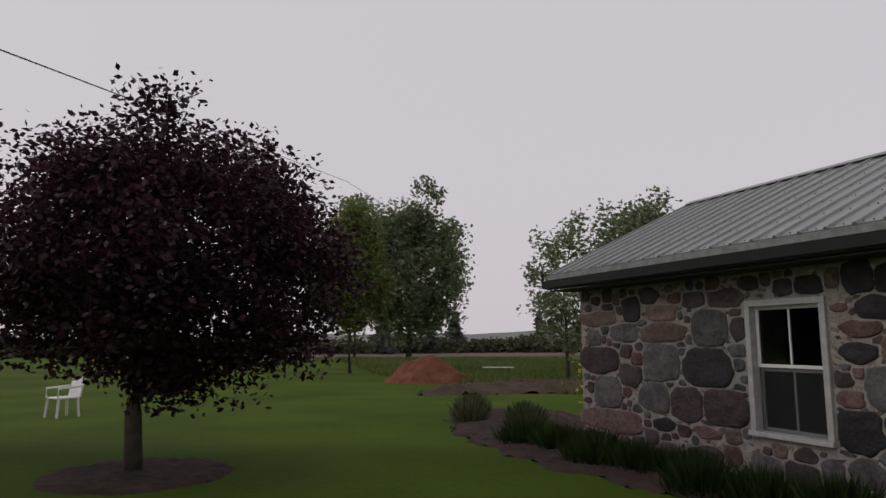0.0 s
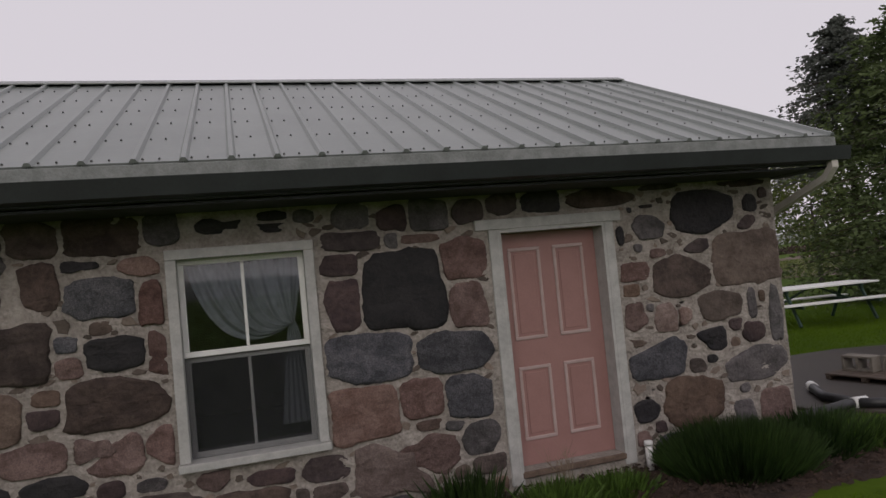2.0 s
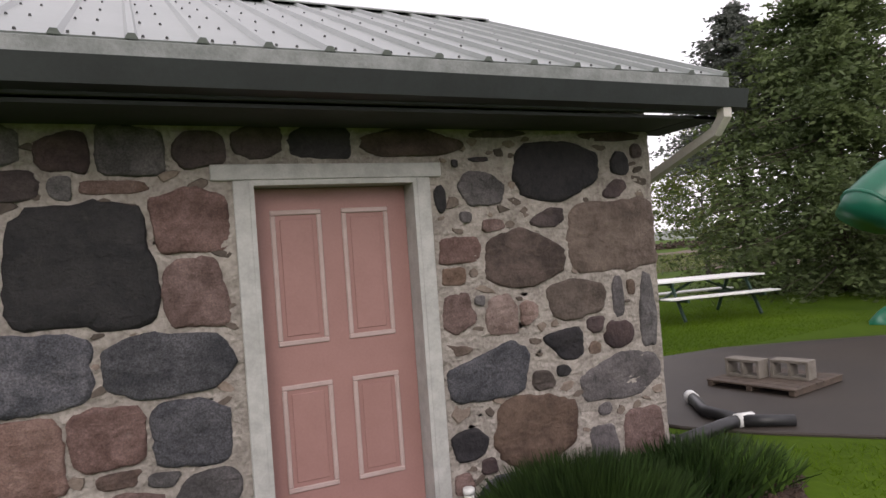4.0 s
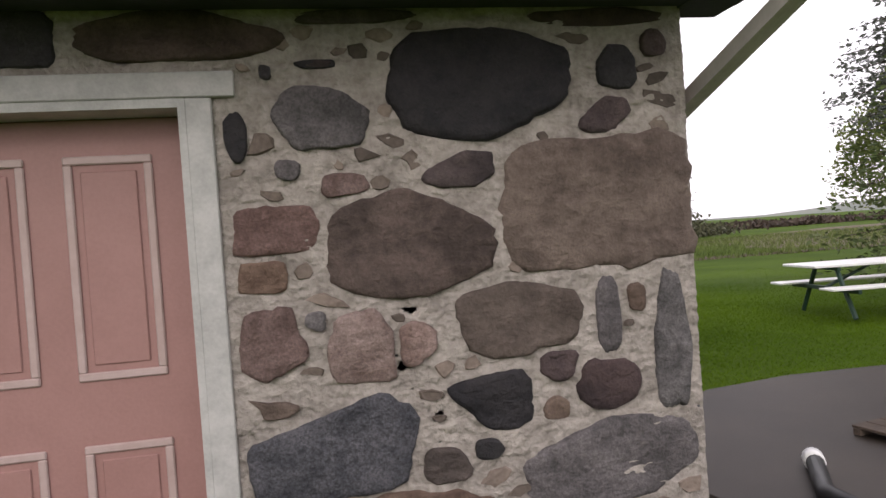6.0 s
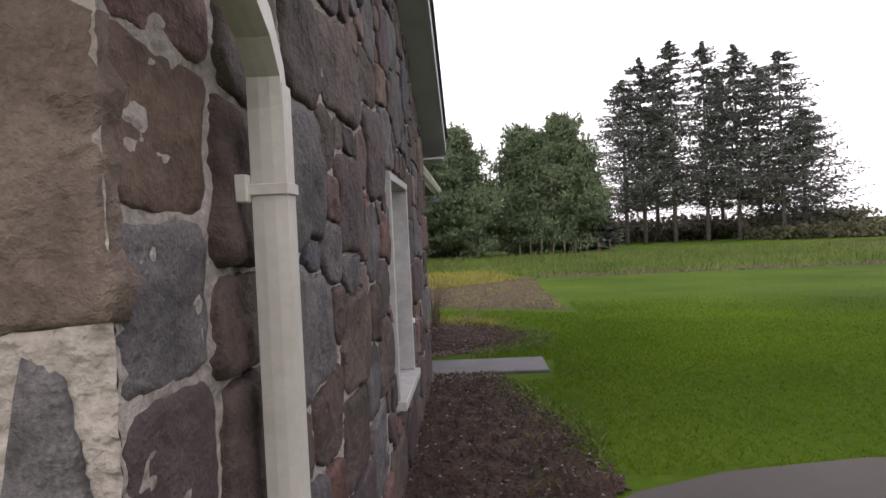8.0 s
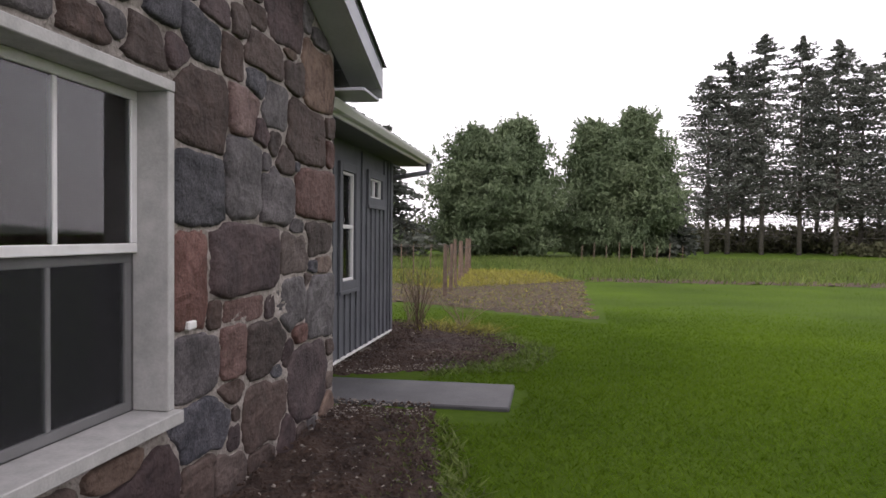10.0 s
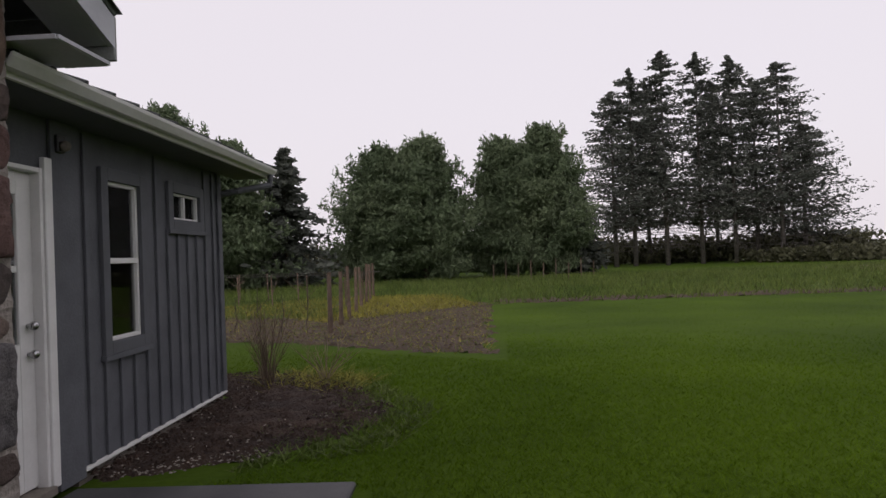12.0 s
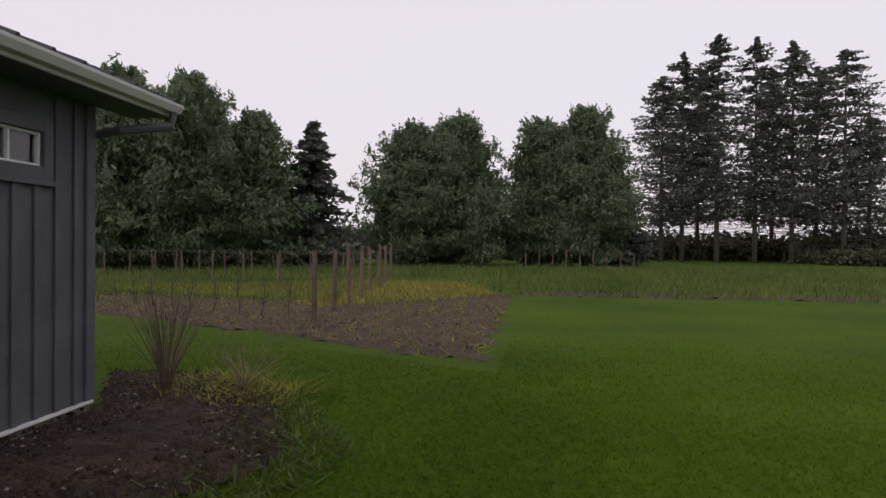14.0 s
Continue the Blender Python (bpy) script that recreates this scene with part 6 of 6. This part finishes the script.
STONES_F0 = [(4.53, 2.15, 0.41, 0.38, "B"), (4.51, 1.75, 0.40, 0.34, "U"), (4.95, 1.85, 0.42, 0.41, "G"), (4.44, 1.35, 0.26, 0.41, "R"), (5.90, 2.22, 0.69, 0.38, "B"), (6.07, 1.83, 0.77, 0.32, "R"), (6.21, 1.01, 0.57, 0.46, "G"), (4.99, 1.40, 0.79, 0.36, "P"), (4.97, 1.13, 0.44, 0.11, "R"), (5.24, 0.89, 0.48, 0.27, "B"), (4.50, 0.92, 0.37, 0.24, "G"), (5.21, 0.47, 0.55, 0.33, "B"), (5.95, 0.54, 0.66, 0.52, "P"), (5.40, 1.77, 0.51, 0.28, "G"), (4.83, 0.92, 0.29, 0.29, "R"), (4.94, 2.20, 0.27, 0.24, "R"), (5.39, 2.32, 0.34, 0.27, "G"), (5.23, 2.60, 0.47, 0.23, "B")]
STONES_F1 = [(4.52, 2.48, 0.32, 0.21, "U"), (4.07, 2.32, 0.23, 0.19, "B"), (3.70, 2.31, 0.18, 0.10, "B"), (4.55, 0.59, 0.40, 0.22, "U"), (5.70, 1.42, 0.44, 0.22, "B")]
SOUTH = STONES_A0 + STONES_A1 + STONES_A20 + STONES_B0 + STONES_B1 + STONES_B20 + STONES_B30 + STONES_C0 + STONES_D0 + STONES_E0 + STONES_E1
EAST = STONES_F0 + STONES_F1


# flat sides knocked off single stones: (direction of the side in degrees, its distance from the middle)
CUTS = {(-1.35, 1.11): [(118, 0.5), (350, 0.9)], (-0.24, 2.25): [(140, 0.55), (320, 0.7)], (-0.71, 2.39): [(305, 0.85), (60, 0.95)], (-1.01, 1.81): [(50, 0.78), (300, 0.9)],
        (-0.76, 1.20): [(215, 0.6), (90, 0.9)], (-1.31, 2.28): [(45, 0.85), (200, 0.9)], (-0.01, 1.37): [(140, 0.8)], (-0.29, 0.93): [(130, 0.75)], (-3.62, 1.93): [(150, 0.93), (35, 0.98)],
        (-0.82, 2.06): [(130, 0.7), (320, 0.8)], (-1.39, 1.55): [(230, 0.5)], (-3.94, 1.44): [(235, 0.9)], (-1.55, 1.49): [(220, 0.8)], (-1.02, 1.44): [(300, 0.8)]}
SQUARE = {(-0.28, 1.92): 7.0, (-0.29, 1.22): 2.2, (-3.62, 1.93): 6.0, (-0.27, 1.48): 3.0, (-0.71, 2.39): 3.2, (-1.01, 1.81): 2.6}


def smooth_noise(A, Z, fa, fz, seed):
    """Soft random values between -1 and 1 on a lattice of fa by fz cells to the metre."""
    r = np.random.default_rng(seed).uniform(-1, 1, (257, 257))
    a, z = A * fa + 1000.5, Z * fz + 1000.5
    i, j = np.floor(a).astype(int), np.floor(z).astype(int)
    u, v = a - i, z - j
    u, v = u * u * (3 - 2 * u), v * v * (3 - 2 * v)
    i, j = i % 256, j % 256
    return (r[i, j] * (1 - u) + r[i + 1, j] * u) * (1 - v) + (r[i, j + 1] * (1 - u) + r[i + 1, j + 1] * u) * v


def gap_to(px, pz, x, z, w, h):
    """How far a point lies outside a squarish stone, in metres (negative inside)."""
    n = (np.abs((px - x) / (w / 2)) ** 6 + np.abs((pz - z) / (h / 2)) ** 6) ** (1 / 6)
    return (n - 1) * np.minimum(w, h) / 2


def stone_outline(i, arr, blocks, grow, gap, rng, zlim, fine, sharp):
    """Distance of the stone's edge from its middle in n directions: it grows until it meets its neighbours."""
    x, z, w, h = arr[i]
    key = (round(float(x), 2), round(float(z), 2))
    n = int(np.clip(18 + 60 * max(w, h), 18, 44 if fine else 32))
    a = (np.arange(n) + rng.uniform(-0.25, 0.25, n)) * 2 * np.pi / n
    e = SQUARE.get(key, rng.uniform(*sharp[:2]))
    ca, sa = np.cos(a), np.sin(a)
    unit = 1 / (np.abs(ca) ** e + np.abs(sa) ** e) ** (1 / e)
    sides = rng.integers(4, 6)
    phis = (np.arange(sides) + rng.uniform(-0.3, 0.3, sides)) * 2 * np.pi / sides + rng.uniform(0, 6.28)
    ds = rng.uniform(*sharp[2:], sides)
    if key in SQUARE:
        ds = ds + 0.2
    cuts = list(zip(phis, ds)) + [(math.radians(p), q) for p, q in CUTS.get(key, [])]
    for p, q in cuts:
        c = np.cos(a - p)
        unit = np.where(c > 0.05, np.minimum(unit, q / np.maximum(c, 0.05)), unit)
    near = [j for j in range(len(arr)) if j != i and abs(arr[j][0] - x) < (w + arr[j][2]) * 0.9 and abs(arr[j][1] - z) < (h + arr[j][3]) * 0.9]
    t = np.linspace(0.55, grow, 30)
    px = x + ca[:, None] * unit[:, None] * w / 2 * t
    pz = z + sa[:, None] * unit[:, None] * h / 2 * t
    own = gap_to(px, pz, x, z, w, h)
    ok = np.ones(px.shape, bool)
    for j in near:
        ok &= own + gap < gap_to(px, pz, *arr[j])
    for b0, b1, c0, c1 in blocks:
        ok &= ~((px > b0) & (px < b1) & (pz > c0) & (pz < c1))
    if zlim is not None:
        ok &= pz < zlim(px) - 0.02
    last = np.where(ok.all(1), 29, np.argmin(ok, 1) - 1)
    s = t[np.clip(last, 0, 29)]
    r = unit * s * (1 + 0.02 * np.sin(3 * a + rng.uniform(0, 6)))
    r = 0.12 * np.roll(r, 1) + 0.76 * r + 0.12 * np.roll(r, -1)
    r = r * (1 + rng.normal(0, 0.018, n))
    return r * ca * w / 2, r * sa * h / 2


def stone_mesh(ex, ez, key, rng, proud, fine):
    """A split boulder: ragged edge sunk in the mortar, a face of a few flat facets."""
    n = len(ex)
    size = max(np.ptp(ex), np.ptp(ez))
    facets = [(rng.uniform(0, 6.28), rng.uniform(0.0, 0.10), rng.uniform(0.3, 0.7)) for _ in range(5)]
    tilt = rng.normal(0, 0.02, 2)
    rings = [(1.03, -0.02), (1.005, 0.6), (0.975, 0.85), (0.9, 1.0), (0.72, 1.0), (0.5, 1.0), (0.26, 1.0)]
    if not fine:
        rings = [(1.03, -0.02), (1.0, 0.75), (0.92, 1.0), (0.62, 1.0), (0.3, 1.0)]
    vs, fs = [], []
    ph = rng.uniform(0, 100)
    for s, lift in rings:
        x, z = ex * s, ez * s
        d = proud + tilt[0] * x + tilt[1] * z + 0.009 * smooth_noise(x + ph, z, 9, 12, 5) + 0.003 * smooth_noise(x + ph, z, 31, 37, 6)
        for p, slope, start in facets:
            u = (x * math.cos(p) + z * math.sin(p)) / (size / 2)
            d = np.minimum(d, proud + 0.004 - slope * (u - start) * size * 0.35)
        d = np.where(lift < 0, -0.02, np.maximum(d, 0.012) * max(lift, 0))
        vs += list(zip(x, -d, z))
    for k in range(len(rings) - 1):
        for i in range(n):
            j = (i + 1) % n
            fs.append((k * n + i, k * n + j, (k + 1) * n + j, (k + 1) * n + i))
    vs.append((0, float(np.mean([v[1] for v in vs[-n:]])), 0))
    k = (len(rings) - 1) * n
    fs += [(k + i, k + (i + 1) % n, len(vs) - 1) for i in range(n)]
    me = bpy.data.meshes.new("stone")
    me.from_pydata([tuple(map(float, v)) for v in vs], [], fs)
    me.materials.append(M[key])
    me.shade_smooth()
    return me


def mask_fill(a0, a1, z0, z1, listed, blocked, seed, big, zlim=None, limit=290):
    """Random stones for what the listed ones leave free. Returns big (as parts) and small (joined)."""
    rng = np.random.default_rng(seed)
    g = 0.02
    W, H = int((a1 - a0) / g), int((z1 - z0) / g)
    occ = np.zeros((W, H), bool)
    A = a0 + (np.arange(W)[:, None] + 0.5) * g
    Z = z0 + (np.arange(H)[None] + 0.5) * g
    for b0, b1, c0, c1 in blocked:
        occ |= (A > b0) & (A < b1) & (Z > c0) & (Z < c1)
    if zlim is not None:
        occ |= Z > zlim(A)
    for x, z, w, h, _ in listed:
        occ |= (np.abs((A - x) / (w / 2 + 0.012)) ** 3 + np.abs((Z - z) / (h / 2 + 0.012)) ** 3) < 1
    out, small = [], []
    for size, tries in big:
        for _ in range(tries):
            w = size * rng.uniform(0.75, 1.5)
            h = size * rng.uniform(0.6, 1.0)
            x, z = rng.uniform(a0 + w / 2, a1 - w / 2), rng.uniform(z0 + h / 2, z1 - h / 2)
            i0, i1 = int((x - w / 2 - a0) / g), int((x + w / 2 - a0) / g) + 1
            j0, j1 = int((z - h / 2 - z0) / g), int((z + h / 2 - z0) / g) + 1
            sub = (np.abs((A[i0:i1] - x) / (w / 2)) ** 3 + np.abs((Z[:, j0:j1] - z) / (h / 2)) ** 3) < 1
            if (occ[i0:i1, j0:j1] & sub).any():
                continue
            occ[i0:i1, j0:j1] |= (np.abs((A[i0:i1] - x) / (w / 2 + 0.012)) ** 3 + np.abs((Z[:, j0:j1] - z) / (h / 2 + 0.012)) ** 3) < 1
            if size > 0.09 and len(out) + len(listed) < limit:
                out.append((x, z, w, h, "PBTBRGUPGB"[rng.integers(10)]))
            else:
                small.append((x, z, w, h))
    return out, small


def lay(wall, stones, axis, seed, grow, gap, blocks, zlim=None, fine=lambda x: True):
    rng = np.random.default_rng(seed)
    arr = np.array([q[:4] for q in stones], float)
    for i, (x, z, w, h, key) in enumerate(stones):
        f = fine(x)
        g = grow(x) if callable(grow) else grow
        ex, ez = stone_outline(i, arr, blocks, g, gap, rng, zlim, f, (3.6, 9.0, 0.84, 1.1) if axis == "x" else (5.0, 9.0, 0.82, 1.02))
        proud = 0.019 + rng.uniform(0, 0.008 if axis == "x" else 0.02) - (0.016 if axis == "y" and x < 0.5 else 0) + 0.022 * min(w, h, 0.6)
        o = new("stone", stone_mesh(ex, ez, key, rng, proud, f))
        o.parent = wall
        o.matrix_basis = Matrix.Translation((x, 0, z)) if axis == "x" else Matrix.Translation((RX, x, z)) @ pose(0, 0, 0, 0, 0, 90)


def chinks(wall, small, axis, seed):
    rng = np.random.default_rng(seed)
    vs, fs = [], []
    for x, z, w, h in small:
        n = 7
        a = (np.arange(n) + rng.uniform(-0.3, 0.3, n)) * 2 * np.pi / n
        r = 0.55 * (1 + rng.normal(0, 0.2, n))
        k = len(vs)
        th = rng.uniform(-0.5, 0.5)
        for s, d in ((1.0, 0.0), (0.8, 0.016)):
            for i in range(n):
                du, dv = r[i] * s * w * 1.15 * math.cos(a[i]), r[i] * s * h * 0.85 * math.sin(a[i])
                u, v = x + du * math.cos(th) - dv * math.sin(th), z + du * math.sin(th) + dv * math.cos(th)
                d2 = d + rng.uniform(-0.003, 0.004)
                vs.append((u, -d2, v) if axis == "x" else (RX + d2, u, v))
        for i in range(n):
            j = (i + 1) % n
            fs.append((k + i, k + j, k + n + j, k + n + i))
        fs.append(tuple(range(k + n, k + 2 * n)))
    from_arrays("chink_stones", vs, fs, chink_m, wall, "small stones wedged in the mortar", "stuff")


def mortar_skin(wall, a0, a1, z0, z1, blocked, axis, seed, g=0.025, zlim=None):
    """The trowelled mortar face: uneven, with flaky level ridges, lapping over the stones' edges."""
    W, H = int((a1 - a0) / g) + 1, int((z1 - z0) / g) + 1
    A, Z = np.meshgrid(np.linspace(a0, a1, W), np.linspace(z0, z1, H), indexing="ij")
    Zw = Z + 0.02 * smooth_noise(A, Z, 5, 5, seed)
    d = 0.004 * smooth_noise(A, Z, 2.3, 2.3, seed + 1) + 0.004 * smooth_noise(A, Z, 7, 9, seed + 2)
    d += 0.0035 * smooth_noise(A, Zw, 14, 24, seed + 3)
    if g < 0.02:
        ridge = 1 - np.abs(smooth_noise(A, Zw, 13, 40, seed + 4)) * 2.5
        d += 0.0045 * np.clip(ridge, -0.4, 1) + 0.0022 * smooth_noise(A, Zw, 40, 75, seed + 5)
    d = (0.008 if axis == "x" else 0.010) + np.clip(d, -0.008, 0.02)
    ok = np.ones(A.shape, bool)
    for b0, b1, c0, c1 in blocked:
        ok &= ~((A > b0) & (A < b1) & (Z > c0) & (Z < c1))
    if zlim is not None:
        ok &= Z < zlim(A)
    idx = np.arange(W * H).reshape(W, H)
    q = np.stack([idx[:-1, :-1], idx[1:, :-1], idx[1:, 1:], idx[:-1, 1:]], -1).reshape(-1, 4)
    okf = ok.reshape(-1)
    q = q[okf[q].all(1)]
    v = np.stack([A, -d, Z] if axis == "x" else [RX + d, A, Z], -1).reshape(-1, 3)
    return from_arrays("mortar_face", v, q, mortar_m, wall, "rough pale mortar between the stones", smooth=True)


def grow_o(o, d):
    return (o[0] - d, o[1] + d, o[2] - d, o[3] + d)


blk = [grow_o(o, -0.02) for o in WIN.values()] + [(o[0] - 0.07, o[1] + 0.07, o[2] - 0.08, o[3] + 0.06) for o in DOORS.values()]
avoid = [grow_o(o, 0.03) for o in WIN.values()] + [(o[0] - 0.13, o[1] + 0.13, -0.2, o[3] + 0.12) for o in DOORS.values()]
SIZES = [(0.42, 900), (0.3, 1600), (0.2, 3000), (0.13, 5000), (0.085, 5000), (0.055, 2500)]


def clear(stones, blocks, shrink=0.6):
    """Stones trimmed so that none runs into an opening's trim."""
    out = []
    for x, z, w, h, k in stones:
        for b0, b1, c0, c1 in blocks:
            if x + w / 2 > b0 and x - w / 2 < b1 and z + h / 2 > c0 and z - h / 2 < c1:
                opts = [(x + w / 2 - b0, "r"), (b1 - x + w / 2, "l"), (z + h / 2 - c0, "t"), (c1 - z + h / 2, "b")]
                cut, s = min(opts)
                if s in "rl":
                    w -= cut
                    x += cut / 2 * (-1 if s == "r" else 1)
                else:
                    h -= cut
                    z += cut / 2 * (-1 if s == "t" else 1)
        if z + h / 2 > SOF:
            c = z + h / 2 - SOF
            h, z = h - c, z - c / 2
        if w > 0.05 and h > 0.04:
            out.append((x, z, w, h, k))
    return out


south_listed = [(min(s[0], RX - s[2] / 2 + 0.018), *s[1:]) for s in SOUTH]
south_listed = clear(south_listed, avoid)
big_s, small_s = mask_fill(LX + 0.01, RX - 0.01, 0.1, SOF - 0.01, south_listed, avoid, 5, SIZES)
lay(south, south_listed + big_s, "x", 1, lambda x: 1.10 if x > -1.8 else 1.24, 0.021, avoid + [(RX + 0.02, 9, -1, 9)], fine=lambda x: x > -6.5)
chinks(south, small_s, "x", 3)
mortar_skin(south, LX, -6.5, -0.05, SOF + 0.1, blk, "x", 4)
mortar_skin(south, -6.5, -1.95, -0.05, SOF + 0.1, blk, "x", 24, g=0.013)
mortar_skin(south, -1.95, RX + 0.016, -0.05, SOF + 0.1, blk, "x", 14, g=0.008)
quoins = [(0.2 + 0.04 * math.sin(k), 0.2 + k * 0.3, 0.36, 0.25, "GTBUPGTR"[k]) for k in range(8)]
EAST_BLK = [grow_o(GW, 0.03)]
east_listed = clear(EAST, EAST_BLK) + quoins
rake = lambda A: EZ - 0.03 + (RZ - EZ) * np.minimum((A + 0.0) / (RY + 0.52), (DY - A) / (DY + 0.52 - RY))
big_e, small_e = mask_fill(0.02, DY - 0.01, 0.1, 4.2, east_listed, EAST_BLK, 8, [(0.5, 2500), (0.36, 3500), (0.25, 4000), (0.16, 5000), (0.1, 1500)], rake)
lay(east, east_listed + big_e, "y", 2, 1.9, 0.014, EAST_BLK + [(-1, 0.006, -1, 9), (DY - 0.006, 9, -1, 9)], rake)
chinks(east, small_e, "y", 6)
mortar_skin(east, 0.0, DY, -0.05, 4.4, [grow_o(GW, -0.02)], "y", 7, g=0.014, zlim=rake)
